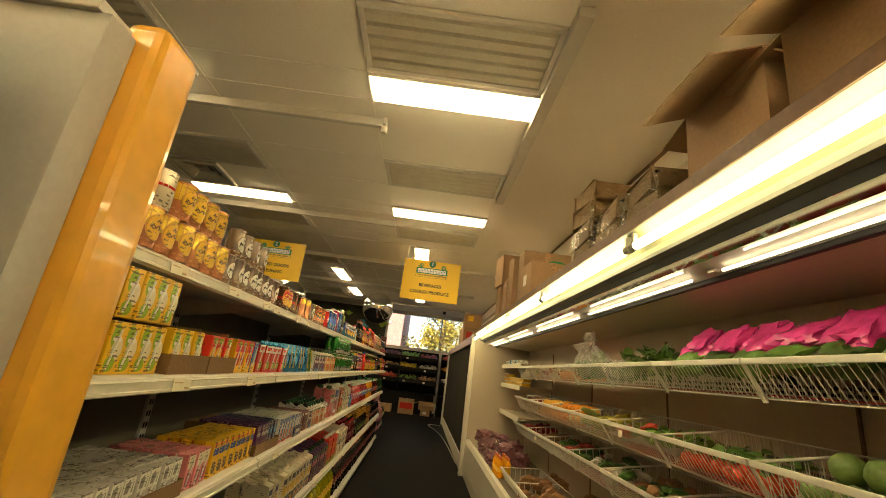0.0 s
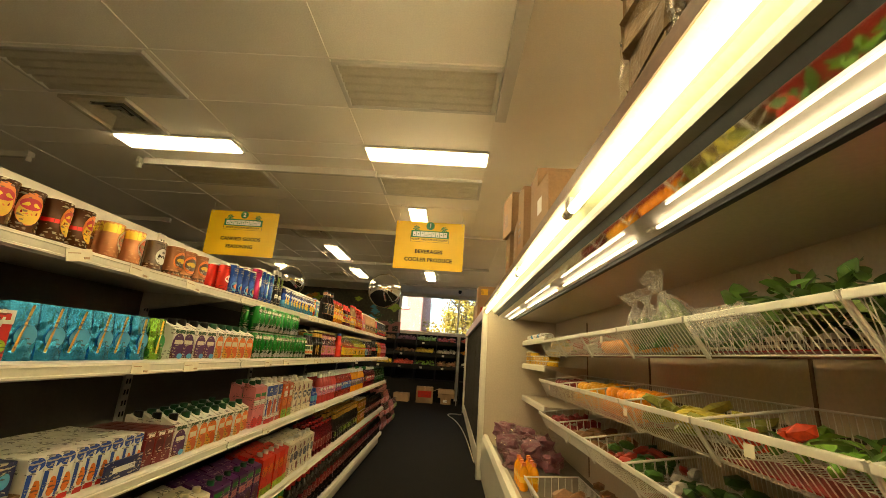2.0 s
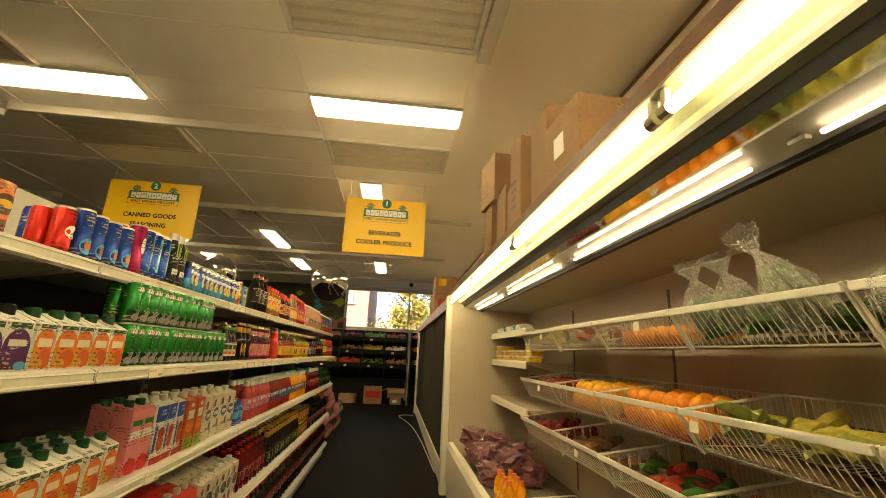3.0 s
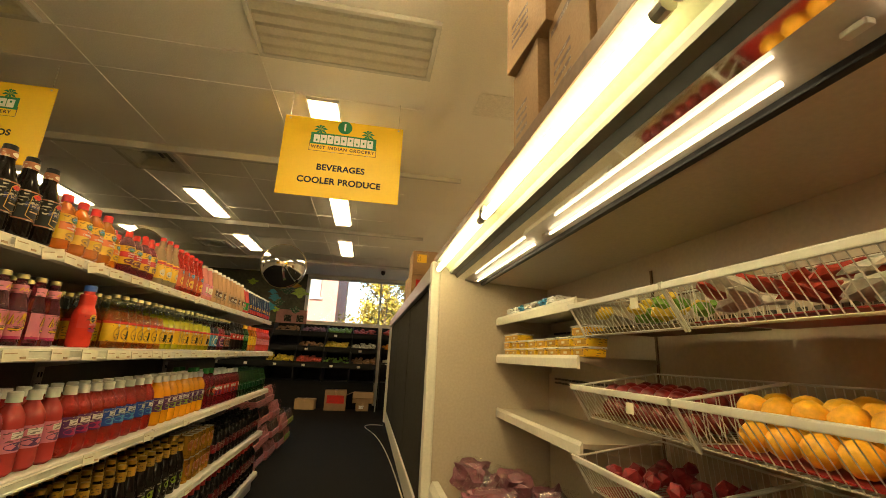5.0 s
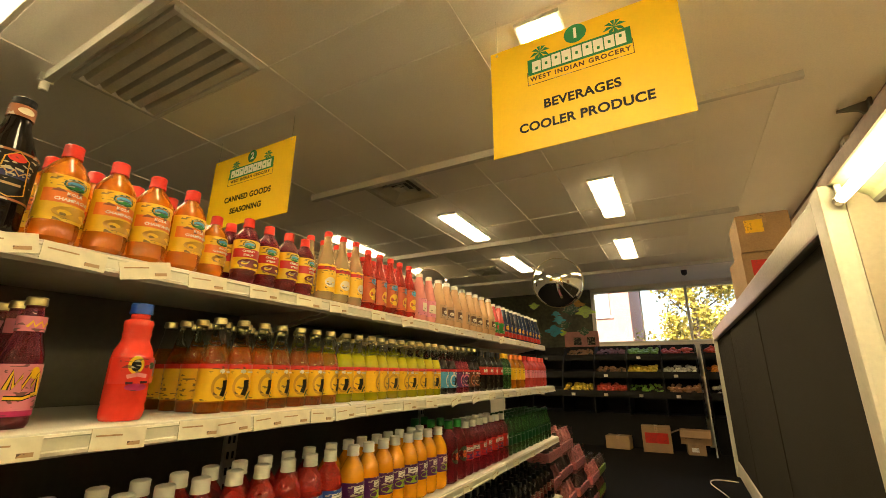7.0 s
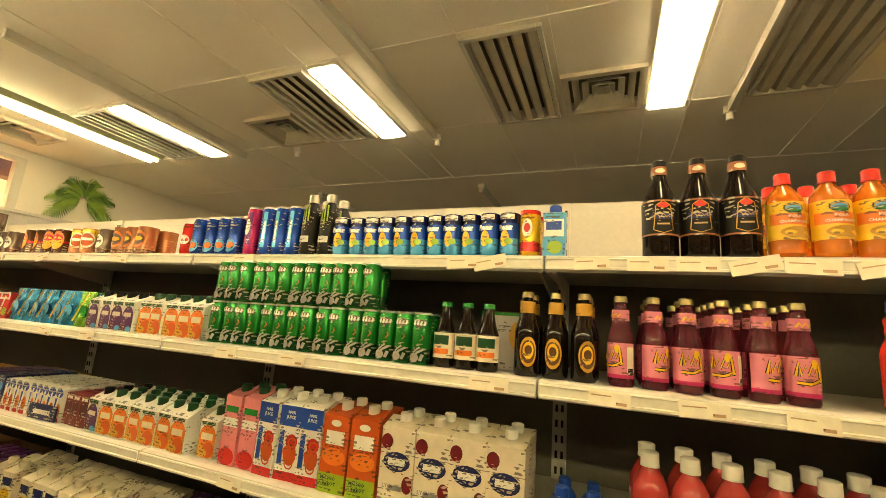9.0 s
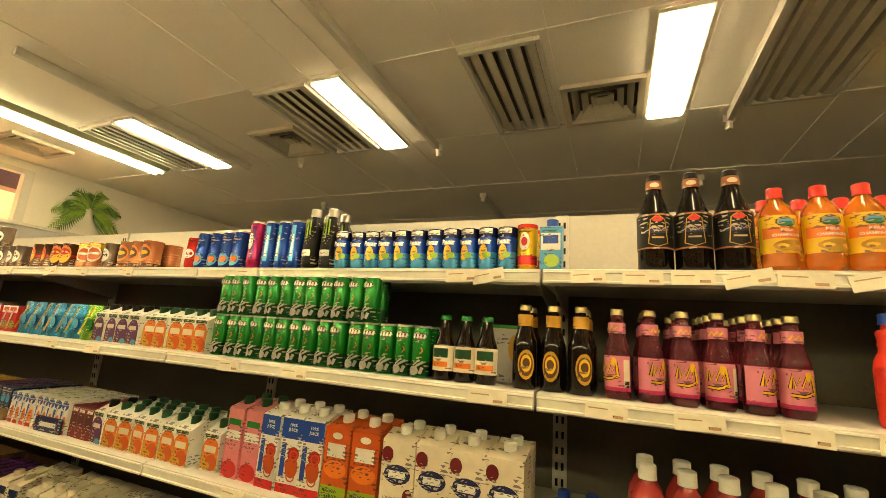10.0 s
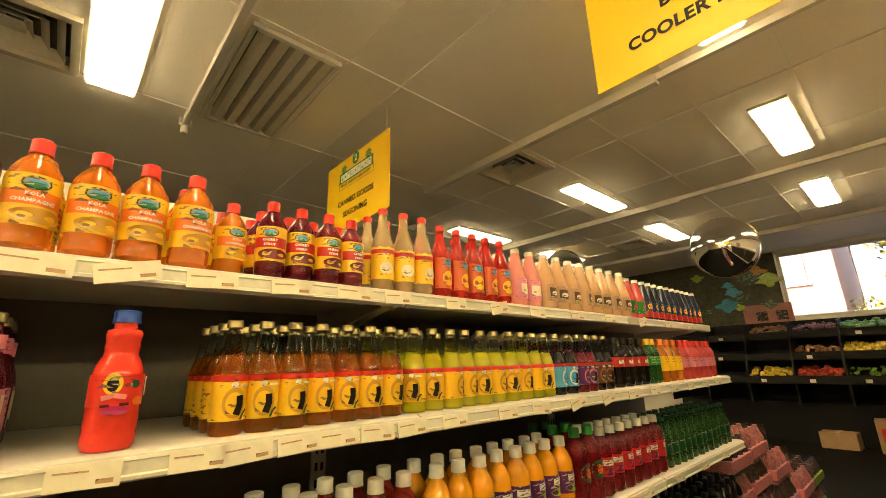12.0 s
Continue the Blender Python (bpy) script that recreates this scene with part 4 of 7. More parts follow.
grape = carton("white juice carton with a purple grape picture", 0.066, 0.064, 0.135, P["white"], [(0.0, 1.0, 0.04, 0.45, False, P["wine"]), (0.0, 1.0, 0.08, 0.86, True, P["purple"]), (0.18, 0.8, 0.5, 0.64, False, P["cream"]), (0.1, 0.9, 0.86, 0.98, False, P["darkgreen"]), (0.55, 1.0, 0.02, 0.2, True, P["sky"])], P["black"], 0.028)
print_words(grape, "GRAPE", 0.015, P["white"], 0.06, x=0.032, lift=0.004)
row(grape, 2.535, 2.81, 4, SEC, -0.65, 2, 0.07, 6)
ojc = carton("white juice carton with orange fruit picture and dark cap", 0.066, 0.064, 0.135, P["white"], [(0.0, 1.0, 0.04, 0.64, False, P["gold"]), (0.02, 1.0, 0.3, 0.9, True, P["orange"]), (0.3, 1.0, 0.02, 0.45, True, P["deeporange"]), (0.1, 0.6, 0.02, 0.25, True, P["gold"]), (0.15, 0.85, 0.5, 0.68, False, P["cream"]), (0.1, 0.9, 0.9, 0.99, False, P["darkgreen"])], P["darkgreen"], 0.028)
row(ojc, 2.82, 3.15, 5, SEC, -0.65, 2, 0.07, 6)
malt = can("green malt drink can with a red-brown mark", 0.0262, 0.131, P["green"], [(0.04, 0.3, -1.4, 1.4, False, P["darkgreen"]), (0.72, 0.88, -0.75, 0.7, True, P["brown"]), (0.04, 0.22, -0.9, 0.1, True, P["grey"])], slim=True, lid=M_TIN)
for u in (-0.0125, -0.004, 0.004, 0.0125):
    scribble(malt, [(u - 0.001, 0.099), (u + 0.001, 0.11)], 0.0048, PLAIN[P["white"]], 0.0262, lift=0.003)
for pts, w in (([(-0.014, 0.012), (-0.002, 0.03), (0.014, 0.04)], 0.006), ([(-0.012, 0.03), (0.004, 0.045)], 0.004), ([(0.006, 0.01), (0.012, 0.026)], 0.008)):
    scribble(malt, pts, w, PLAIN[P["grey"]], 0.0262, lift=0.003, name="figure_mark")
scribble(malt, [(0.004, 0.06), (0.01, 0.068), (0.006, 0.076)], 0.003, PLAIN[P["amber"]], 0.0262, lift=0.003, name="figure_mark")
row(malt, 3.16, 3.945, 15, SEC, -0.64, 3, 0.055, 14)
row(copy_thing(malt, pose(0, 0, 0)), 3.16, 3.775, 12, SEC + 0.133, -0.64, 2, 0.055, 14)
row(bottle("dark malt bottle with a cream label", 0.028, 0.165, Q["cola"], P["green"], [(0.14, 0.52, -1.5, 1.5, False, P["cream"]), (0.34, 0.48, -0.8, 0.8, False, P["darkgreen"]), (0.2, 0.28, -0.8, 0.8, False, P["orange"])], "soda"), 3.955, 4.125, 3, SEC, -0.645, 1, 0.06, 8)
pack = carton("white and green bottle carrier pack", 0.13, 0.12, 0.15, P["silver"], [(0.6, 0.9, 0.35, 0.85, True, P["gold"]), (0, 1, 0.94, 1, False, P["green"])], name="carrier_pack")
pack.matrix_basis = pose(-0.77, 4.12, SEC, 0, 0, 4)
tiger = bottle("black malt bottle with a yellow oval label", 0.0295, 0.2, Q["cola"], M_CROWN, [(0.11, 0.46, -0.68, 0.68, True, P["gold"]), (0.15, 0.42, -0.56, 0.56, True, P["brown"]), (0.2, 0.4, -0.42, 0.42, True, P["yellow"]), (0.25, 0.36, -0.28, 0.28, True, P["brown"]), (0.74, 0.88, -F, F, False, P["gold"])], "soda")
row(tiger, 4.16, 4.36, 3, SEC, -0.65, 3, 0.075, 20, 0.3)
ting = bottle("mauve soda bottle with a pink label and yellow script mark", 0.0275, 0.198, Q["ting"], M_CROWN, [(0.09, 0.47, -1.75, 1.75, False, P["pink"]), (0.09, 0.13, -1.75, 1.75, False, P["magenta"]), (0.13, 0.43, 1.05, 1.6, False, P["cream"]), (0.13, 0.2, 1.1, 1.55, False, P["black"]), (0.36, 0.45, 0.1, 0.55, True, P["yellow"]), (0.72, 0.84, -1.9, 1.9, False, P["pink"])], "soda", glass_neck=False)
for w, m, lf in ((0.0075, P["black"], 0.0028), (0.0042, P["yellow"], 0.0034)):
    scribble(ting, [(-0.02, 0.056), (-0.015, 0.082), (-0.012, 0.058), (-0.005, 0.076), (-0.003, 0.058), (0.004, 0.078), (0.007, 0.06), (0.014, 0.08), (0.017, 0.052), (0.009, 0.048)], w, PLAIN[m], 0.0275, lift=lf)
    scribble(ting, [(-0.019, 0.044), (0.0, 0.043), (0.02, 0.05)], w, PLAIN[m], 0.0275, lift=lf)
scribble(ting, [(-0.011, 0.149), (-0.006, 0.158), (-0.003, 0.15), (0.003, 0.158), (0.006, 0.15), (0.011, 0.157)], 0.0035, PLAIN[P["yellow"]], 0.0185, lift=0.004)
row(ting, 4.372, 4.765, 6, SEC, -0.652, 4, 0.068, 62, 0.12)
carrot = bottle("red waisted drink bottle with a blue cap", 0.0345, 0.208, Q["scarlet"], P["blue"], [(0.3, 0.52, -1.5, 1.5, False, P["brightred"]), (0.38, 0.53, -0.62, 0.08, True, P["yellow"]), (0.4, 0.5, -0.48, -0.06, True, P["black"]), (0.42, 0.48, 0.35, 0.75, True, P["darkgreen"]), (0.24, 0.3, -0.6, 0.4, True, P["magenta"]), (0.3, 0.36, 0.5, 0.95, True, P["orange"]), (0.36, 0.5, 1.1, 1.4, False, P["white"])], "ribbed", cap_r=0.0185)
scribble(carrot, [(-0.02, 0.074), (-0.006, 0.078), (0.008, 0.075)], 0.007, PLAIN[P["rose"]], 0.0345, lift=0.0042)
scribble(carrot, [(-0.02, 0.063), (0.012, 0.065)], 0.004, PLAIN[P["wine"]], 0.0345, lift=0.0042)
row(carrot, 4.845, 4.925, 1, SEC, -0.645, 1, 0.08, 5)


def soda(label, drink, main, band, dot):
    g = bottle(label, 0.0295, 0.2, drink, M_CROWN, [(0.12, 0.45, -2.1, 2.1, False, main), (0.45, 0.5, -2.1, 2.1, False, band), (0.14, 0.4, -0.75, 0.55, True, dot), (0.17, 0.36, -0.58, 0.35, True, main), (0.4, 0.445, -0.35, 0.05, True, P["white"])], "soda", glass_neck=True)
    ink = PLAIN[P["black"]]
    for pts, w in (([(0.0, 0.034), (0.005, 0.05), (0.004, 0.066)], 0.011), ([(0.002, 0.058), (0.009, 0.062)], 0.009)):
        scribble(g, pts, w, ink, 0.0295, lift=0.0036, name="figure_mark")
    scribble(g, [(0.008, 0.026), (0.012, 0.036), (0.018, 0.042)], 0.004, PLAIN[P["darkgreen"]], 0.0295, lift=0.0036, name="figure_mark")
    scribble(g, [(0.004, 0.083), (0.02, 0.083)], 0.0035, PLAIN[P["white"]], 0.0295, lift=0.0036)
    return g


row(soda("amber soda bottle with a yellow label and red band", Q["amber"], P["yellow"], P["brightred"], P["gold"]), 5.02, 5.43, 7, SEC, -0.645, 4, 0.065, 30)
row(soda("lemon yellow soda bottle with a yellow label", Q["lemon"], P["yellow"], P["brightred"], P["gold"]), 5.445, 6.05, 10, SEC, -0.645, 4, 0.065, 40, 0.2)
row(soda("dark soda bottle with a bright blue label", Q["cola"], P["sky"], P["red"], P["white"]), 6.055, 6.2, 2, SEC, -0.645, 4, 0.065, 30)
row(soda("purple soda bottle with a violet label", Q["wine"], P["purple"], P["red"], P["pink"]), 6.2, 6.33, 2, SEC, -0.645, 4, 0.065, 30)
row(soda("dark soda bottle with a brown label", Q["cola"], P["brown"], P["red"], P["copper"]), 6.33, 6.46, 2, SEC, -0.645, 4, 0.065, 30)
row(bottle("cola bottle with a red label", 0.031, 0.195, Q["cola"], P["black"], [(0.4, 0.6, -F, F, False, P["red"]), (0.46, 0.54, -0.5, 0.5, False, P["white"])], "pet"), 6.47, 6.78, 4, SEC, -0.645, 3, 0.07)
row(bottle("green soda bottle with a yellow cap", 0.031, 0.195, Q["green"], P["yellow"], [(0.4, 0.6, -F, F, False, P["green"])], "pet"), 6.785, 6.91, 2, SEC, -0.645, 3, 0.07)
row(bottle("orange soda bottle with a yellow label", 0.031, 0.195, Q["orange"], P["orange"], [(0.25, 0.6, -F, F, False, P["yellow"])], "pet"), 6.92, 7.17, 3, SEC, -0.645, 3, 0.07)
row(bottle("pink-red soda bottle with a pink label", 0.031, 0.195, Q["coral"], P["brightred"], [(0.3, 0.55, -F, F, False, P["pink"])], "pet"), 7.18, 7.68, 6, SEC, -0.645, 3, 0.07)

# the third board
row(carton("grey and white juice box in a tray", 0.05, 0.036, 0.105, P["silver"], [(0.1, 0.9, 0.55, 0.95, False, P["white"]), (0.2, 0.8, 0.62, 0.85, False, P["grey"]), (0.1, 0.9, 0.05, 0.45, True, P["copper"])], foil=P["white"]), 0.76, 1.22, 9, THI, -0.64, 7, 0.042, 2)
tray("brown cardboard tray of grey juice boxes", 0.75, 1.235, THI, -0.97, -0.612, 0.075, 0.6)
row(carton("pink and cream juice box with straw", 0.05, 0.036, 0.105, P["rose"], [(0.1, 0.9, 0.6, 0.95, False, P["cream"]), (0.15, 0.85, 0.08, 0.5, True, P["magenta"])], foil=P["white"]), 1.25, 1.4, 3, THI, -0.64, 6, 0.042, 3)
row(carton("yellow chocolate drink carton with a blue mark", 0.046, 0.036, 0.115, P["yellow"], [(0.1, 0.9, 0.62, 0.82, False, P["blue"]), (0.25, 0.95, 0.1, 0.45, True, P["brown"]), (0.05, 0.4, 0.84, 0.97, False, P["brightred"])]), 1.41, 1.79, 8, THI, -0.64, 5, 0.04, 3)
row(carton("dark purple grape juice carton", 0.048, 0.04, 0.12, P["purple"], [(0.1, 0.9, 0.62, 0.74, False, P["silver"]), (0.15, 0.85, 0.1, 0.5, True, P["wine"])]), 1.8, 1.95, 3, THI, -0.64, 6, 0.042, 3)
tray("brown cardboard tray of dark juice cartons", 1.8, 2.1, THI, -0.93, -0.61, 0.11, 0.4)
row(carton("navy juice carton with a pale mark", 0.045, 0.04, 0.115, P["navy"], [(0.2, 0.8, 0.5, 0.8, True, P["sky"]), (0.2, 0.8, 0.1, 0.3, False, P["white"])]), 1.955, 2.09, 3, THI + 0.004, -0.65, 6, 0.042, 3)
smalloasis = carton("white juice box with a blue corner and fruit picture", 0.042, 0.04, 0.115, P["white"], [(0.0, 1.0, 0.72, 1.0, True, P["blue"]), (0.05, 0.35, 0.1, 0.7, False, P["blue"]), (0.4, 1.0, 0.15, 0.55, True, P["orange"]), (0.3, 1.0, 0.0, 0.12, False, P["red"])], foil=P["white"])
row(smalloasis, 2.11, 2.5, 9, THI, -0.64, 6, 0.043, 4)
front = carton("dark blue display tray front", 0.16, 0.006, 0.055, P["navy"], [(0.2, 0.8, 0.35, 0.65, False, P["white"])], name="display_front")
front.matrix_basis = pose(-0.608, 2.42, THI, 0, 0, 2)
row(carton("maroon juice carton lying in a wrapped pack", 0.05, 0.045, 0.11, P["cherry"], [(0.1, 0.9, 0.3, 0.8, True, P["wine"]), (0.2, 0.8, 0.82, 0.95, False, P["white"])]), 2.52, 2.66, 3, THI, -0.64, 5, 0.045, 3)
row(copy_thing(grape, pose(0, 0, 0)), 2.665, 2.73, 1, THI, -0.645, 3, 0.068, 5)
row(copy_thing(ojc, pose(0, 0, 0)), 2.735, 3.16, 6, THI, -0.645, 3, 0.068, 5)
row(copy_thing(ojc, pose(0, 0, 0)), 3.18, 3.28, 1, THI, -0.66, 3, 0.068, 5)
row(carton("tall rose pink berry juice carton", 0.064, 0.064, 0.215, P["rose"], [(0.0, 1.0, 0.0, 0.25, True, P["red"]), (0.05, 0.95, 0.55, 0.68, False, P["white"]), (0.1, 0.9, 0.76, 0.85, False, P["green"])], P["darkgreen"], 0.02), 3.295, 3.43, 2, THI, -0.65, 2, 0.07, 4)
citrus = carton("tall white juice carton with a blue top and red oranges", 0.07, 0.066, 0.215, P["white"], [(0.0, 1.0, 0.72, 1.0, False, P["blue"]), (0.08, 0.3, 0.2, 0.66, False, P["blue"]), (0.35, 0.95, 0.2, 0.5, True, P["deeporange"]), (0.4, 0.95, 0.42, 0.62, True, P["red"]), (0.0, 1.0, 0.0, 0.12, False, P["red"])], P["white"], 0.02)
for k, t in enumerate(("100%", "JUICE")):
    print_words(citrus, t, 0.012, P["white"], 0.178 - 0.013 * k, x=0.033, u=0.004, lift=0.004)
for u, z, r in ((0.012, 0.045, 0.013), (0.004, 0.075, 0.014), (0.016, 0.1, 0.012)):
    scribble(citrus, [(u + r * math.cos(a), z + r * math.sin(a)) for a in np.linspace(0, 6.283, 11)], 0.004, PLAIN[P["deeporange"]], x=0.033, lift=0.004)
row(citrus, 3.435, 3.655, 3, THI, -0.65, 2, 0.07, 4)
tropic = carton("tall orange tropical juice carton", 0.08, 0.07, 0.21, P["deeporange"], [(0.05, 0.95, 0.35, 0.58, True, P["orange"]), (0.15, 0.85, 0.62, 0.8, False, P["white"]), (0.0, 1.0, 0.0, 0.25, False, P["lime"]), (0.3, 0.7, 0.86, 0.95, True, P["white"])], P["white"], 0.02)
for k, t in enumerate(("MANGO", "CARROT")):
    print_words(tropic, t, 0.012, P["darkgreen"], 0.036 - 0.013 * k, x=0.035, u=-0.008, lift=0.004)
row(tropic, 3.66, 3.83, 2, THI, -0.65, 2, 0.075, 4)
lychee = carton("white lychee juice carton with a blue oval and dark red fruit", 0.09, 0.068, 0.205, P["cream"], [(0.1, 0.9, 0.45, 0.7, True, P["navy"]), (0.0, 0.35, 0.72, 0.92, True, P["cherry"]), (0.7, 1.0, 0.2, 0.42, True, P["cherry"]), (0.25, 0.75, 0.53, 0.62, False, P["white"]), (0.3, 0.7, 0.22, 0.28, False, P["grey"])], P["white"], 0.02)
print_words(lychee, "LYCHEE", 0.013, P["grey"], 0.05, x=0.034, u=-0.01, lift=0.004)
scribble(lychee, [(-0.022, 0.103), (-0.014, 0.112), (-0.006, 0.103), (0.002, 0.112), (0.01, 0.103), (0.021, 0.109)], 0.0055, PLAIN[P["white"]], x=0.034, lift=0.004)
row(lychee, 3.84, 4.21, 4, THI, -0.65, 2, 0.075, 4)


def juice(label, drink, strip, deep):
    return bottle(label, 0.0365, 0.22, drink, P["white"], [(0.28, 0.56, -F, F, False, strip), (0.3, 0.4, -0.9, 0.9, True, deep), (0.44, 0.52, -0.6, 0.6, False, P["white"])], "pet", cap_r=0.018)


row(bottle("small blue bottled drink with blue cap", 0.028, 0.12, P["blue"], P["blue"], [(0.3, 0.6, -F, F, False, P["sky"])], "pet"), 4.25, 4.38, 2, THI, -0.64, 2, 0.07)
row(juice("pink juice bottle with a violet band and white cap", Q["coral"], P["pink"], P["purple"]), 4.42, 4.87, 6, THI, -0.645, 2, 0.085, 25, 0.15)
row(juice("red juice bottle with a violet band and white cap", Q["red"], P["purple"], P["magenta"]), 4.88, 5.1, 3, THI, -0.645, 2, 0.085, 25)
row(juice("red juice bottle with a blue band and white cap", Q["red"], P["blue"], P["sky"]), 5.1, 5.48, 5, THI, -0.645, 2, 0.085, 25)
row(juice("mango juice bottle with a green and violet band", Q["mango"], P["purple"], P["lime"]), 5.5, 6.1, 8, THI, -0.645, 2, 0.085, 25)
row(bottle("dark red juice bottle with a green cap", 0.04, 0.235, Q["wine"], P["green"], [(0.3, 0.55, -0.8, 0.8, True, P["darkgreen"]), (0.36, 0.48, -0.3, 0.4, True, P["orange"])], "pet", cap_r=0.018), 6.11, 6.28, 2, THI, -0.645, 3, 0.085)
row(juice("cherry red juice bottle with a violet band", Q["wine"], P["red"], P["purple"]), 6.28, 6.8, 7, THI, -0.645, 2, 0.085, 25)
row(bottle("dark green drink bottle with label", 0.032, 0.2, Q["green"], P["darkgreen"], [(0.25, 0.5, -F, F, False, P["darkgreen"])], "soda"), 6.82, 7.68, 12, THI, -0.645, 3, 0.07)

# the fourth board
for k, (a, b) in enumerate(((0.76, 1.0), (1.02, 1.3), (1.32, 1.62), (1.64, 1.95))):
    tray("brown cut-open cardboard tray of juice boxes", a, b, FOU, -0.95, -0.61, 0.12, 0.35)
row(carton("orange and white juice box in a brown tray", 0.05, 0.04, 0.105, P["tan"], [(0.1, 0.9, 0.5, 0.9, False, P["cream"]), (0.2, 0.8, 0.1, 0.45, True, P["red"])]), 0.77, 1.29, 10, FOU + 0.004, -0.66, 6, 0.045, 3)
row(carton("violet juice box in a brown tray", 0.048, 0.04, 0.11, P["purple"], [(0.1, 0.9, 0.5, 0.9, False, P["sky"]), (0.2, 0.8, 0.1, 0.45, True, P["red"])]), 1.65, 1.94, 5, FOU + 0.004, -0.66, 6, 0.045, 3)
row(carton("dark navy and green juice box", 0.048, 0.04, 0.11, P["navy"], [(0.1, 0.9, 0.5, 0.9, False, P["green"]), (0.2, 0.8, 0.1, 0.45, True, P["red"])]), 1.96, 2.13, 3, FOU, -0.65, 6, 0.045, 4)
peanut = carton("cream peanut drink carton with a dark blue foot and yellow mark", 0.07, 0.066, 0.19, P["cream"], [(0.0, 1.0, 0.0, 0.34, False, P["navy"]), (0.1, 0.9, 0.74, 0.9, False, P["navy"]), (0.1, 0.9, 0.4, 0.7, True, P["yellow"]), (0.3, 0.7, 0.1, 0.26, True, P["orange"])], P["cream"], 0.018)
row(peanut, 2.16, 2.33, 2, FOU, -0.65, 3, 0.072, 5)
row(copy_thing(peanut, pose(0, 0, 0)), 2.38, 3.0, 8, FOU, -0.645, 3, 0.072, 5)
row(carton("dark purple grape drink carton with green cap", 0.075, 0.07, 0.19, P["purple"], [(0.1, 0.9, 0.55, 0.72, False, P["rose"]), (0.1, 0.9, 0.8, 0.92, False, P["green"]), (0.1, 0.9, 0.05, 0.45, True, P["wine"])], P["darkgreen"], 0.02), 3.02, 3.5, 6, FOU, -0.645, 3, 0.075, 5)
row(carton("red fruit drink carton with white cap", 0.075, 0.07, 0.2, P["brightred"], [(0.1, 0.9, 0.5, 0.8, True, P["orange"]), (0.0, 1.0, 0.0, 0.2, False, P["lime"])], P["white"], 0.02), 3.52, 3.9, 5, FOU, -0.645, 3, 0.075, 5)
row(carton("white fruit drink carton with dark red fruit", 0.08, 0.07, 0.2, P["cream"], [(0.1, 0.9, 0.4, 0.7, True, P["navy"]), (0.0, 0.4, 0.72, 0.92, True, P["cherry"]), (0.6, 1.0, 0.1, 0.35, True, P["cherry"])], P["white"], 0.02), 3.92, 4.42, 6, FOU, -0.645, 3, 0.075, 5)
row(bottle("dark red glass drink bottle on shelf", 0.034, 0.21, Q["wine"], P["red"], [(0.2, 0.5, -F, F, False, P["cherry"])], "soda"), 4.44, 4.98, 7, FOU, -0.645, 3, 0.075)
row(bottle("black sparkling drink bottle with gold foil neck", 0.036, 0.25, Q["cola"], P["gold"], [(0.12, 0.4, -0.9, 0.9, False, P["black"]), (0.2, 0.34, -0.6, 0.6, True, P["lime"]), (0.66, 0.9, -F, F, False, P["gold"])], "soda", cap_r=0.016), 5.0, 6.0, 12, FOU, -0.645, 3, 0.085)
row(can("stacked amber gold drink can", 0.032, 0.125, P["gold"], [(0.3, 0.8, -0.7, 0.7, True, P["amber"])], slim=True), 6.02, 6.42, 6, FOU, -0.645, 3, 0.07)
row(copy_thing([o for o in scene.objects if o.get("label") == "stacked amber gold drink can"][0], pose(0, 0, 0)), 6.02, 6.42, 6, FOU + 0.127, -0.645, 2, 0.07)
row(bottle("cola bottle with a dark red label on a low board", 0.034, 0.21, Q["cola"], P["black"], [(0.3, 0.55, -F, F, False, P["cherry"])], "pet"), 6.45, 7.7, 14, FOU, -0.645, 3, 0.08)

# the lowest board
row(carton("white and red patterned juice box in a brown tray", 0.05, 0.04, 0.1, P["cream"], [(0.1, 0.9, 0.3, 0.8, True, P["red"])]), 0.77, 2.3, 28, FIF + 0.004, -0.65, 7, 0.045, 2)
for a in (0.76, 1.15, 1.54, 1.93):
    tray("brown cardboard tray of patterned juice boxes", a, a + 0.38, FIF, -0.98, -0.6, 0.08, 0.6)
row(bottle("green soda bottle with white cap", 0.045, 0.26, Q["green"], P["green"], [(0.35, 0.6, -F, F, False, P["lime"])], "pet", cap_r=0.016), 2.38, 3.0, 6, FIF, -0.64, 3, 0.1)
row(bottle("yellow soda bottle with a green label", 0.045, 0.27, Q["lemon"], P["green"], [(0.35, 0.6, -F, F, False, P["yellow"])], "pet", cap_r=0.016), 3.02, 4.0, 10, FIF, -0.64, 3, 0.1)
row(bottle("dark cola bottle with a red cap", 0.045, 0.27, Q["cola"], P["red"], [(0.35, 0.6, -F, F, False, P["cherry"])], "pet", cap_r=0.016), 4.02, 7.68, 37, FIF, -0.64, 2, 0.1)


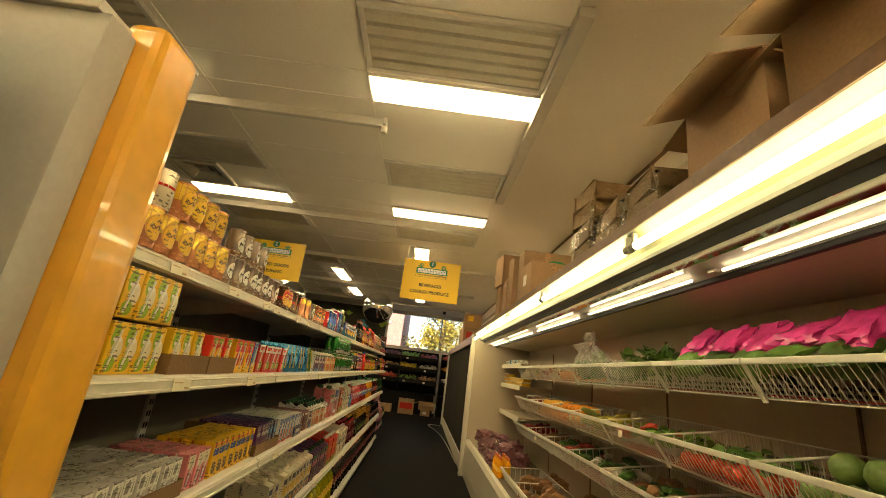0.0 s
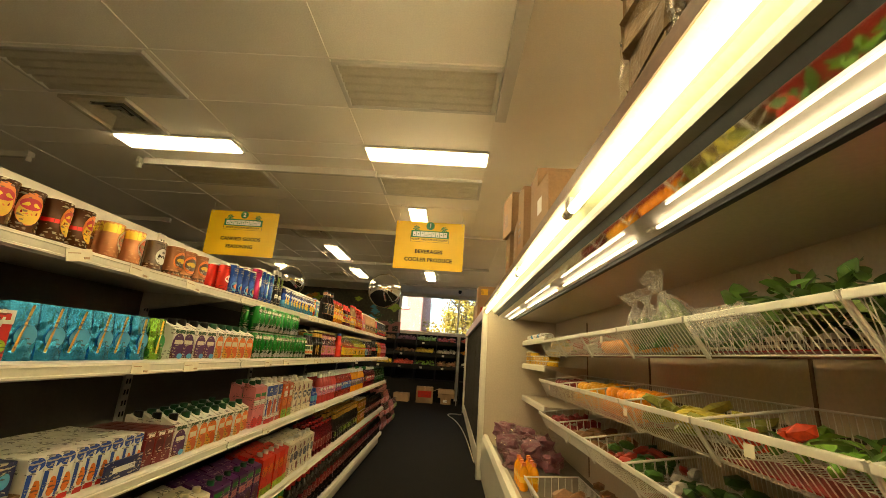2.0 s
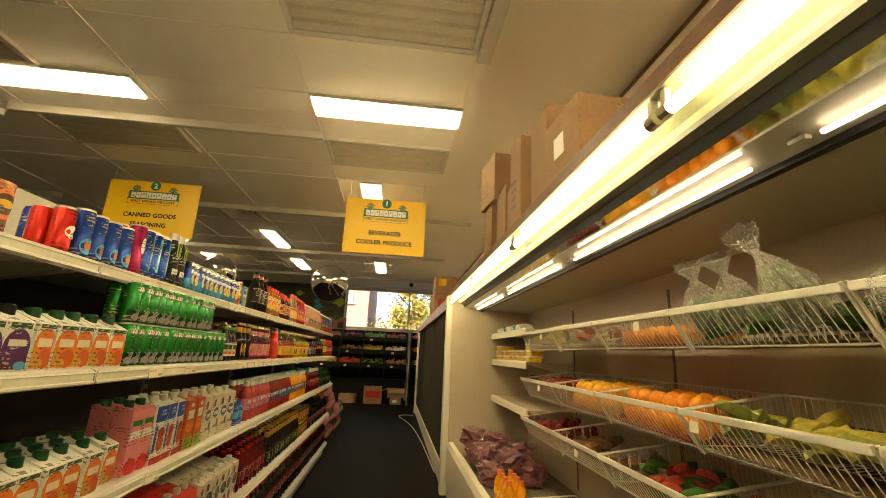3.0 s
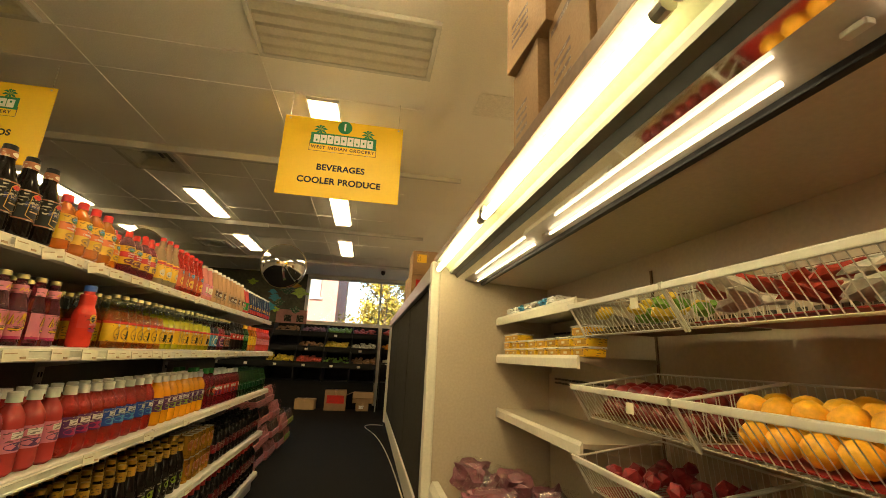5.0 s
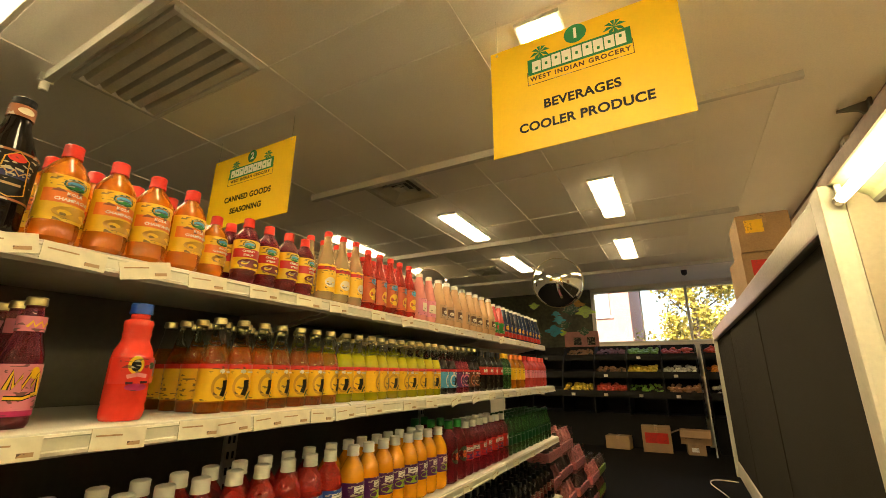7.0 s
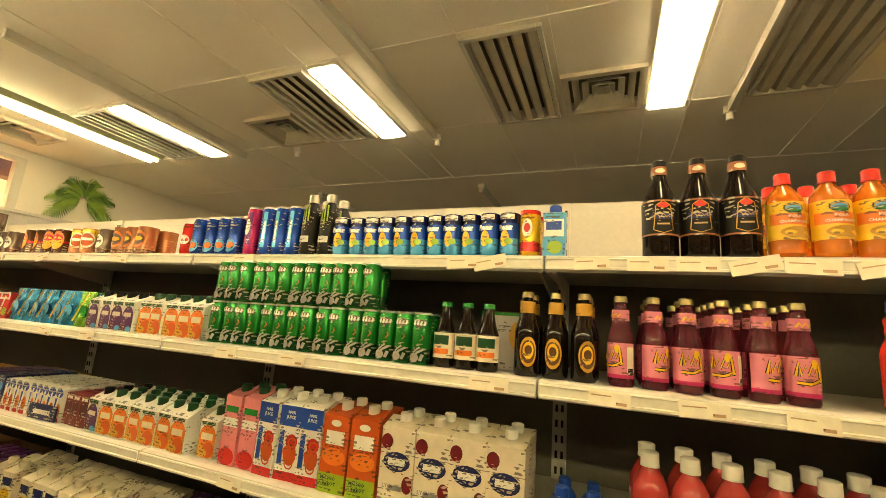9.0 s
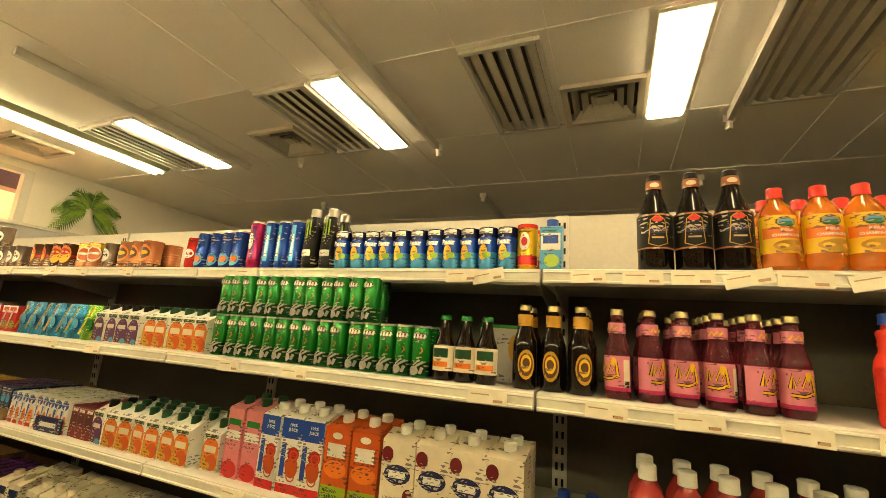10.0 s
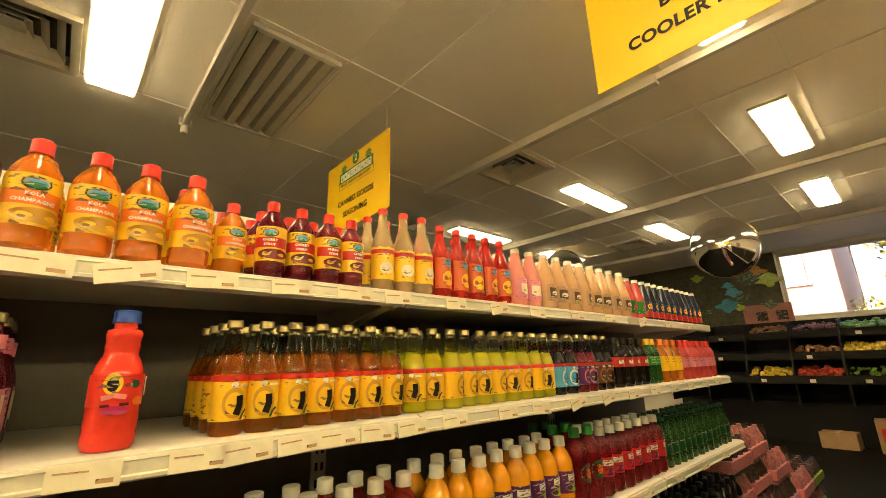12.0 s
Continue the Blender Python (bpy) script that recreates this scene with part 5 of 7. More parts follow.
# the goods behind the front rows, one joined object a kind
for kind, copies in BEHIND.items():
    verts, faces, slots, mats = [], [], [], []
    for proto, m in copies:
        for o in proto.children:
            if o.name.startswith(("emblem", "straw", "lettering", "script_mark", "figure_mark")):
                continue
            me = o.data
            if me.materials[0] not in mats:
                mats.append(me.materials[0])
            slot, base, mm = mats.index(me.materials[0]), len(verts), m @ o.matrix_local
            verts += [mm @ v.co for v in me.vertices]
            for p in me.polygons:
                faces.append([base + i for i in p.vertices])
                slots.append(slot)
    me = bpy.data.meshes.new(kind + "_stock")
    me.from_pydata(verts, [], faces)
    for mm in mats:
        me.materials.append(mm)
    me.polygons.foreach_set("material_index", slots)
    me.polygons.foreach_set("use_smooth", [True] * len(faces))
    me.set_sharp_from_angle(angle=radians(38))
    tagged(new(kind + "_stock", me), "rows of %ss standing behind the front ones on the shelves" % kind, kind, "", "stuff")

# price tags along the boards
M_TAG = paint("paper_tag", (0.76, 0.7, 0.54), 0.6)
tag_rng = random.Random(3)


def price_tag(y, z, x, w, h, tilt):
    g = thing("price_tag", "cream paper price tag with a line of print", "price tag", "price tags")
    part("card", boxed(-0.0008, 0.0008, -w / 2, w / 2, -h, 0), M_TAG, g)
    for a, b, c in ((0.08, 0.55, 0.3), (0.66, 0.9, 0.66)):
        part("print", boxed(0.0008, 0.0012, (a - 0.5) * w, (b - 0.5) * w, -h * c - (0.0025 if c < 0.5 else 0.006), -h * c), P["tan"], g)
    g.matrix_basis = pose(x + 0.006, y, z, tilt, -6, 0)


TAGS = {0: [0.95, 1.3, 1.62, 1.75, 2.1, 2.33, 2.62, 3.25, 4.02, 4.09, 4.34, 4.46, 4.56, 4.66, 4.76, 4.87, 5.0, 5.15, 5.3, 5.42, 5.62, 5.8, 6.0, 6.25, 6.5, 6.8, 7.1, 7.4],
        1: [1.02, 1.5, 2.36, 2.62, 3.3, 3.55, 4.12, 4.38, 4.55, 4.72, 4.86, 5.0, 5.07, 5.16, 5.24, 5.33, 5.42, 5.55, 5.75, 5.9, 6.1, 6.3, 6.5, 6.7, 6.9, 7.1, 7.3, 7.5],
        2: [1.2, 2.0, 3.4, 4.5, 5.0, 5.4, 5.8, 6.2, 6.5, 6.8, 7.1, 7.4], 3: [2.3, 3.1, 4.2, 5.2, 6.0, 6.6, 7.2]}
for k, ys in TAGS.items():
    z, x = BOARDS[k]
    for y in ys:
        price_tag(y, z - 0.006, x, tag_rng.uniform(0.078, 0.095), tag_rng.uniform(0.03, 0.034), tag_rng.uniform(-4, 4) if tag_rng.random() < 0.85 else 12)

# ---- ceiling fittings ----
def bar(name, label, a, b, w, h):
    """A square strip under the ceiling from a to b."""
    bm = bmesh.new()
    (x0, y0), (x1, y1) = a, b
    if abs(x1 - x0) > abs(y1 - y0):
        box(bm, x0, x1, y0 - w / 2, y0 + w / 2, CEIL - h, CEIL + 0.02, 0.004)
    else:
        box(bm, x0 - w / 2, x0 + w / 2, y0, y1, CEIL - h, CEIL + 0.02, 0.004)
    return structure(name, bm, M_GRID, label)


for i, (a, b, w, h) in enumerate([((-3.1, 2.8), (-0.52, 2.8), 0.045, 0.05), ((-3.15, 5.26), (-0.56, 5.26), 0.045, 0.05), ((0.65, 1.5), (0.65, 4.03), 0.085, 0.05), ((-3.1, 7.56), (-0.62, 7.56), 0.06, 0.05), ((-0.62, 7.56), (1.2, 7.58), 0.04, 0.03),
                                   ((-4.2, 10.1), (-1.4, 10.1), 0.05, 0.05), ((-1.4, 10.12), (1.1, 10.12), 0.06, 0.03), ((-5.0, 12.75), (1.3, 12.75), 0.06, 0.04), ((-3.1, 0.36), (-0.9, 0.36), 0.045, 0.05), ((-7.5, 2.84), (-4.6, 2.84), 0.045, 0.05), ((-7.5, 5.27), (-4.48, 5.27), 0.045, 0.05), ((-7.5, 0.34), (-4.55, 0.34), 0.045, 0.05), ((-8, 7.6), (-4.4, 7.6), 0.05, 0.05)]):
    bar("trim", "white strip fixed under the ceiling", a, b, w, h)
# thin joints between the hung panels
bm = bmesh.new()
for x in (-4.3, -3.03, -1.83, -0.58, 0.61):
    box(bm, x - 0.006, x + 0.006, Y_SOUTH, Y_NORTH, CEIL + 0.012, CEIL + 0.021)
for y in (-0.9, 0.62, 1.65, 2.24, 2.55, 3.45, 4.04, 4.66, 4.97, 5.9, 6.3, 8.2, 9.4, 11.0, 12.0):
    box(bm, -4.3, 0.61, y - 0.005, y + 0.005, CEIL + 0.0125, CEIL + 0.0205)
for x in (-5.6, -6.9, -8.1):
    box(bm, x - 0.008, x + 0.008, Y_SOUTH, Y_NORTH, CEIL + 0.012, CEIL + 0.021)
for x in (-2.4, -1.2, 0.0, 1.1):
    box(bm, x - 0.006, x + 0.006, 7.6, 12.7, CEIL + 0.0122, CEIL + 0.0207)
structure("ceiling_trim", bm, M_CEIL, "thin raised joints between beige ceiling panels")
tagged(part("stippled_panel", boxed(1.0, 1.88, 5.95, 6.25, CEIL + 0.013, CEIL + 0.021), M_STUCCO), "stippled ceiling panel", "", "", "structure")


def air_vent(x, y, s=0.58):
    g = thing("air_vent", "square stepped ceiling air vent in dusty white metal", "air vent", "air vents", (x, y, CEIL))
    part("backing", boxed(-s / 2 + 0.035, s / 2 - 0.035, -s / 2 + 0.035, s / 2 - 0.035, 0.09, 0.098), M_GAP_SHADE, g)
    for k in range(4):
        o, w = s / 2 * (1 - k * 0.24), 0.045
        z0, z1 = (-0.014, 0.021) if k == 0 else (-0.004 + k * 0.008, 0.05 + k * 0.006)
        bm = bmesh.new()
        for turn in range(4):
            m = pose(0, 0, 0, 0, 0, 90 * turn)
            pts = [(-o, -o, z0), (o, -o, z0), (o - w, -o + w, z1), (-o + w, -o + w, z1)] if k else [(-o, -o, z0), (o, -o, z0), (o - w, -o + w, z0), (-o + w, -o + w, z0)]
            q = [bm.verts.new(m @ Vector(p)) for p in pts] + [bm.verts.new(m @ (Vector(p) + Vector((0, 0, 0.006 if k else 0.034)))) for p in pts]
            bm.faces.new(q[:4])
            bm.faces.new(q[4:][::-1])
            for e in range(4):
                bm.faces.new((q[(e + 1) % 4], q[e], q[e + 4], q[(e + 1) % 4 + 4]))
        part("ring", bm, M_LOUVRE, g)
    part("core", boxed(-0.05, 0.05, -0.05, 0.05, 0.02, 0.028), M_LOUVRE, g)


for x, y in VENTS:
    air_vent(x, y)


def spot(x, y):
    g = thing("ceiling_sensor", "small white ceiling lamp head on a bracket", "ceiling sensor", "ceiling sensors", (x, y, CEIL))
    part("bracket", boxed(-0.015, 0.015, -0.04, 0.04, -0.04, 0.02, 0.004), M_WIRE, g)
    part("head", lathe(bmesh.new(), [(0.02, -0.1), (0.026, -0.095), (0.026, -0.045), (0.015, -0.04)], 12), M_WIRE, g, smooth=True)


for x, y in ((-3.2, 5.26), (-3.16, 2.8), (-3.1, 1.12), (-4.6, 2.84), (-4.48, 5.27), (-4.55, 0.34), (-0.5, 2.8)):
    spot(x, y)
strip = thing("strip_light", "long surface-mounted fluorescent light with a yellowish housing", "ceiling light", "", (-2.95, -0.98, CEIL))
part("housing", prism(bmesh.new(), [(-0.16, 0.02), (0.16, 0.02), (0.1, -0.03), (-0.1, -0.03)], "x", 0, 2.4), M_TROUGH, strip)
for s in (-0.06, 0.06):
    part("tube", rod(bmesh.new(), (0.04, s, -0.055), (2.36, s, -0.055), 0.016, 8), M_TUBE, strip, "glowing tube")
camdome = thing("dome_camera", "small black ceiling dome camera", "camera", "", (0.55, 13.3, CEIL))
part("dome", lathe(bmesh.new(), [(0.005, -0.1), (0.035, -0.085), (0.05, -0.05), (0.05, 0.0)], 14), M_BLACK, camdome, smooth=True)
structure("trim_wall", boxed(1.68, 1.738, Y_SOUTH, Y_NORTH, 2.93, 3.13, 0.006), M_WALL, "painted trunking along the top of the wall")
# This strip paints in the shadow line where the wall meets the ceiling.
structure("trim_shadow_gap", boxed(1.715, 1.739, Y_SOUTH, Y_NORTH, 3.131, CEIL + 0.019), M_BROWN, "brown strip painted in for the shadow line under the ceiling")
sock = thing("junction_box", "small white cable junction box on the wall trunking", "junction box", "", (1.655, 8.6, 3.09))
part("case", boxed(-0.025, 0.024, -0.06, 0.06, -0.05, 0.05, 0.008), M_WIRE, sock)
for v in (-0.025, 0.025):
    part("socket_hole", rod(bmesh.new(), (-0.0275, v, 0.0), (-0.024, v, 0.0), 0.009, 8), M_HOLE, sock)
brk = thing("wall_bracket", "dark metal bracket fixed at the wall top", "bracket", "", (1.66, 8.15, CEIL - 0.02))
part("arm", prism(bmesh.new(), [(0.0, 0.03), (-0.16, 0.0), (-0.16, -0.012), (-0.05, -0.03), (0.02, -0.1), (0.02, 0.03)], "y", -0.012, 0.012), M_LIP, brk)
part("plate", boxed(0.0, 0.02, -0.06, 0.06, -0.12, 0.03, 0.004), M_LIP, brk)


# ---- hanging signs ----
def words(parent, text, x, z, size, material, y=-0.0035, spacing=1.0):
    cu = bpy.data.curves.new("words", "FONT")
    cu.body, cu.size, cu.align_x, cu.align_y, cu.extrude, cu.space_character, cu.offset = text, size, "CENTER", "CENTER", 0.0004, spacing, size * 0.032
    tmp = bpy.data.objects.new("words", cu)
    scene.collection.objects.link(tmp)
    me = bpy.data.meshes.new_from_object(tmp.evaluated_get(bpy.context.evaluated_depsgraph_get()))
    bpy.data.objects.remove(tmp)
    me.materials.clear()
    me.materials.append(material)
    ob = new("lettering", me)
    ob.parent = parent
    ob.matrix_basis = pose(x, y, z, 90, 0, 0)
    return ob


def hanging_sign(x, y, z, w, h, number, lines):
    g = thing("hanging_sign", "yellow hanging aisle sign numbered %s with green palms" % number, "sign", "aisle signs", (x, y, z))
    part("board", boxed(-w / 2, w / 2, -0.0025, 0.0025, -h / 2, h / 2), M_YELLOW, g)
    for s in (-1, 1):
        part("hook", rod(bmesh.new(), (s * w * 0.46, 0, h / 2 - 0.015), (s * w * 0.46, 0, CEIL - z), 0.0022, 5), M_STEEL, g)
        part("eyelet", rod(bmesh.new(), (s * w * 0.46, -0.004, h / 2 - 0.02), (s * w * 0.46, 0.004, h / 2 - 0.02), 0.008, 10), M_STEEL, g)
        bm = bmesh.new()
        px, pz = s * w * 0.2, h * 0.36
        for k in range(8):
            a = 2 * math.pi * k / 8 + 0.2
            L = h * 0.085
            tip = (px + L * math.cos(a), pz + L * 0.8 * math.sin(a) - 0.006)
            nx, nz = -math.sin(a) * 0.009, math.cos(a) * 0.009
            mid = (px + L * 0.55 * math.cos(a), pz + L * 0.6 * math.sin(a) + 0.004)
            bm.faces.new([bm.verts.new((u, -0.0036, v)) for u, v in ((px, pz), (mid[0] - nx, mid[1] - nz), tip, (mid[0] + nx, mid[1] + nz))])
        bm.faces.new([bm.verts.new((u, -0.0034, v)) for u, v in ((px - 0.005, h * 0.22), (px + 0.005, h * 0.22), (px + 0.003, pz), (px - 0.003, pz))])
        part("palm", bm, M_GREEN, g)
    bm = bmesh.new()
    bm.faces.new([bm.verts.new((h * 0.085 * math.cos(t), -0.0038, h * 0.42 + h * 0.085 * math.sin(t))) for t in np.linspace(0, 2 * math.pi, 25)[:-1]])
    part("disc", bm, M_GREEN, g)
    words(g, number, 0, h * 0.42, h * 0.13, M_WHITE, -0.0044)
    # trade mark as a row of plain blocks on a green ground
    part("mark_ground", boxed(-w * 0.275, w * 0.275, -0.0032, -0.0024, h * 0.165, h * 0.315, 0.0), M_GREEN, g)
    for k in range(9):
        c = (k - 4) * w * 0.056
        bm = bmesh.new()
        box(bm, c - w * 0.025, c + w * 0.025, -0.0044, -0.0032, h * 0.185, h * 0.285 + h * 0.012 * math.cos(c / w * 6))
        blk = part("mark_block", bm, M_WHITE, g)
        part("mark_dot", boxed(c - w * 0.007, c + w * 0.007, -0.0052, -0.0044, h * (0.225 + 0.02 * (k % 3 - 1)), h * (0.25 + 0.02 * (k % 3 - 1))), M_GREEN, blk)
    bm = bmesh.new()
    for a in ((-0.28, 0.28, 0.075, 0.08), (-0.28, -0.276, 0.08, 0.2), (0.276, 0.28, 0.08, 0.2)):
        box(bm, w * a[0], w * a[1], -0.0032, -0.0024, h * a[2], h * a[3])
    part("mark_outline", bm, P["brown"], g)
    words(g, "WEST INDIAN GROCERY", 0, h * 0.125, h * 0.055, P["brown"], -0.0038, 1.25)
    for k, t in enumerate(lines):
        words(g, t, 0, -h * 0.13 - k * h * 0.17, h * 0.105, M_INK, -0.0038, 1.05)


hanging_sign(0.011, 6.235, 2.662, 0.885, 0.63, "1", ("BEVERAGES", "COOLER PRODUCE"))
hanging_sign(-2.4975, 6.346, 2.70, 0.935, 0.61, "2", ("CANNED GOODS", "SEASONING"))

# ---- convex mirrors ----
for x, y, z, r in ((-1.352, 11.4, 2.775, 0.41), (-3.62, 11.0, 2.8, 0.36)):
    g = thing("convex_mirror", "round convex security mirror hung from the ceiling", "mirror", "convex mirrors", (x, y, z))
    bm = lathe(bmesh.new(), [(r * math.sin(a), r * 0.62 * math.cos(a)) for a in np.linspace(0.03, math.pi / 2, 14)], 40, close=False)
    o = part("mirror_dome", bm, M_MIRROR, g, "bulged mirror face", smooth=True)
    o.matrix_basis = pose(0, 0, 0, 90 + 12, 0, 8)
    bm = lathe(bmesh.new(), [(r, -0.02), (r + 0.007, -0.015), (r + 0.007, 0.012), (r, 0.016)], 40)
    part("rim", bm, M_CROWN, g, smooth=True).matrix_basis = pose(0, 0, 0, 90 + 12, 0, 8)
    part("hanger", rod(bmesh.new(), (0, 0.05, r * 0.9), (0, 0.05, CEIL - z), 0.008, 8), M_STEEL, g)

# ---- shop window ----
win = thing("window_1", "wide aluminium-framed shop window with a mullion", "window")
tagged(win, kind="structure")
bm = bmesh.new()
x0, x1, z0, z1 = WIN
for a in ((x0, x1, z0, z0 + 0.05), (x0, x1, z1 - 0.05, z1), (x0, x0 + 0.05, z0 + 0.05, z1 - 0.05), (x1 - 0.05, x1, z0 + 0.05, z1 - 0.05), (0.535, 0.585, z0 + 0.05, z1 - 0.05)):
    box(bm, a[0], a[1], Y_NORTH + 0.05, Y_NORTH + 0.12, a[2], a[3], 0.004)
part("window_frame", bm, M_WIRE, win)
part("thin_bar", boxed(-0.33, -0.31, Y_NORTH + 0.06, Y_NORTH + 0.1, z0 + 0.05, z1 - 0.05), M_STEEL, win)
for a, b in ((x0 + 0.05, -0.33), (-0.31, 0.535), (0.585, x1 - 0.05)):
    part("pane", boxed(a, b, Y_NORTH + 0.075, Y_NORTH + 0.081, z0 + 0.05, z1 - 0.05), M_GLASS, win).visible_shadow = False

# painted mural beside the window
M_MURAL = mat("mural_dark", (0.05, 0.055, 0.03), 0.7, grain=0.7, scale=2.5, fine=14)
mural = thing("mural", "dark painted mural with a pink house and foliage", "mural", "", (0, Y_NORTH - 0.004, 0))
part("ground", boxed(-4.6, WIN[0] - 0.02, -0.004, 0.0, 1.5, 3.19), M_MURAL, mural)
part("house", boxed(-2.0, -1.25, -0.007, -0.004, 1.5, 2.25), paint("mural_pink", (0.32, 0.14, 0.12), 0.7, grain=0.3), mural)
for a in (-1.8, -1.5):
    part("painted_window", boxed(a, a + 0.17, -0.0095, -0.007, 1.95, 2.12), P["black"], mural)
for k in range(16):
    bm = bmesh.new()
    cx, cz, rr = tag_rng.uniform(-4.4, -1.35), tag_rng.uniform(2.2, 3.05), tag_rng.uniform(0.08, 0.22)
    bm.faces.new([bm.verts.new((cx + rr * (1 + 0.35 * math.sin(5 * t + k)) * math.cos(t), -0.0095 - k * 0.0004, cz + rr * 0.6 * (1 + 0.3 * math.cos(4 * t)) * math.sin(t))) for t in np.linspace(0, 2 * math.pi, 22)[:-1]])
    part("painted_leaf", bm, (P["darkgreen"], P["lime"], P["gold"], P["teal"])[k % 4], mural)

# ---- black produce stand under the window ----
FRUITS = {k: paint("fruit_" + k, c, 0.45, grain=0.25, scale=30) for k, c in dict(green=(0.16, 0.32, 0.03), yellow=(0.7, 0.5, 0.05), brown=(0.28, 0.14, 0.06), red=(0.42, 0.05, 0.03), purple=(0.2, 0.07, 0.09), white=(0.65, 0.62, 0.52), orange=(0.85, 0.3, 0.01), apple=(0.25, 0.015, 0.02), melon=(0.14, 0.22, 0.05), leaf=(0.05, 0.14, 0.02), tomato=(0.6, 0.06, 0.02)).items()}


def blob(bm, c, r, sx=1.0, sy=1.0, sz=1.0, n=1):
    q = bmesh.ops.create_icosphere(bm, subdivisions=n, radius=r)
    bmesh.ops.transform(bm, matrix=Matrix.Translation(c) @ Matrix.Diagonal((sx, sy, sz, 1)), verts=q["verts"])


def produce_stand(x0, x1, cols, fills, seed):
    g = thing("produce_stand", "black stepped produce stand with three tiers of bins", "produce stand", "produce stands", (x0, 13.4, 0))
    w = x1 - x0
    part("back", boxed(0, w, 0.9, 0.95, 0, 1.9), M_SHELFBLACK, g)
    part("base", boxed(0.02, w - 0.02, 0.35, 0.9, 0, 0.6), M_SHELFBLACK, g)
    for i in range(cols + 1):
        u = w * i / cols
        part("divider", prism(bmesh.new(), [(0.0, 0.6), (0.9, 0.6), (0.9, 1.9), (0.42, 1.84), (0.2, 1.45), (0.0, 1.0)], "x", max(u - 0.012, 0), min(u + 0.012, w)), M_SHELFBLACK, g)
    r = random.Random(seed)
    for k, (z, y) in enumerate(((1.64, 0.42), (1.3, 0.2), (0.95, 0.0))):
        part("tier", prism(bmesh.new(), [(y, z), (y + 0.5, z + 0.12), (y + 0.5, z + 0.1), (y, z - 0.02)], "x", 0.01, w - 0.01), M_SHELFBLACK, g)
        part("tier_front", boxed(0.01, w - 0.01, y - 0.012, y, z - 0.05, z + 0.07), M_SHELFBLACK, g)
        for i in range(cols):
            if r.random() < 0.75:
                part("price_card", boxed(w * (i + 0.3) / cols, w * (i + 0.3) / cols + 0.07, y - 0.015, y - 0.012, z - 0.03, z + 0.02), M_TAG, g)
    for (i, k, key, size) in fills:
        z, y = ((1.64, 0.42), (1.3, 0.2), (0.95, 0.0))[k]
        bm = bmesh.new()
        for _ in range(46):
            a, b = r.uniform(0.06, 0.94), r.random()
            blob(bm, (x0 + w * (i + a) / cols, 13.4 + y + 0.05 + 0.4 * b, z + 0.05 + 0.1 * b + r.uniform(0, 0.05)), size, r.uniform(0.8, 1.4), 1, r.uniform(0.7, 1))
        tagged(part("produce", bm, FRUITS[key], None, smooth=True), "heap of %s produce in a black bin" % key, "produce", "", "stuff")


produce_stand(-3.1, 0.56, 6, [(3, 0, "purple", 0.03), (4, 0, "green", 0.045), (5, 0, "red", 0.04), (2, 0, "brown", 0.03), (3, 1, "brown", 0.03), (4, 1, "yellow", 0.04), (5, 1, "white", 0.035), (2, 2, "yellow", 0.04), (3, 2, "red", 0.045), (5, 2, "brown", 0.04), (4, 2, "green", 0.025)], 5)
produce_stand(0.66, 1.6, 1, [(0, 0, "tomato", 0.045), (0, 1, "orange", 0.045), (0, 2, "white", 0.04)], 6)
structure("post", rod(bmesh.new(), (0.61, 13.36, 0), (0.61, 13.36, 1.86), 0.012, 8), M_WIRE, "thin white post between the stands")


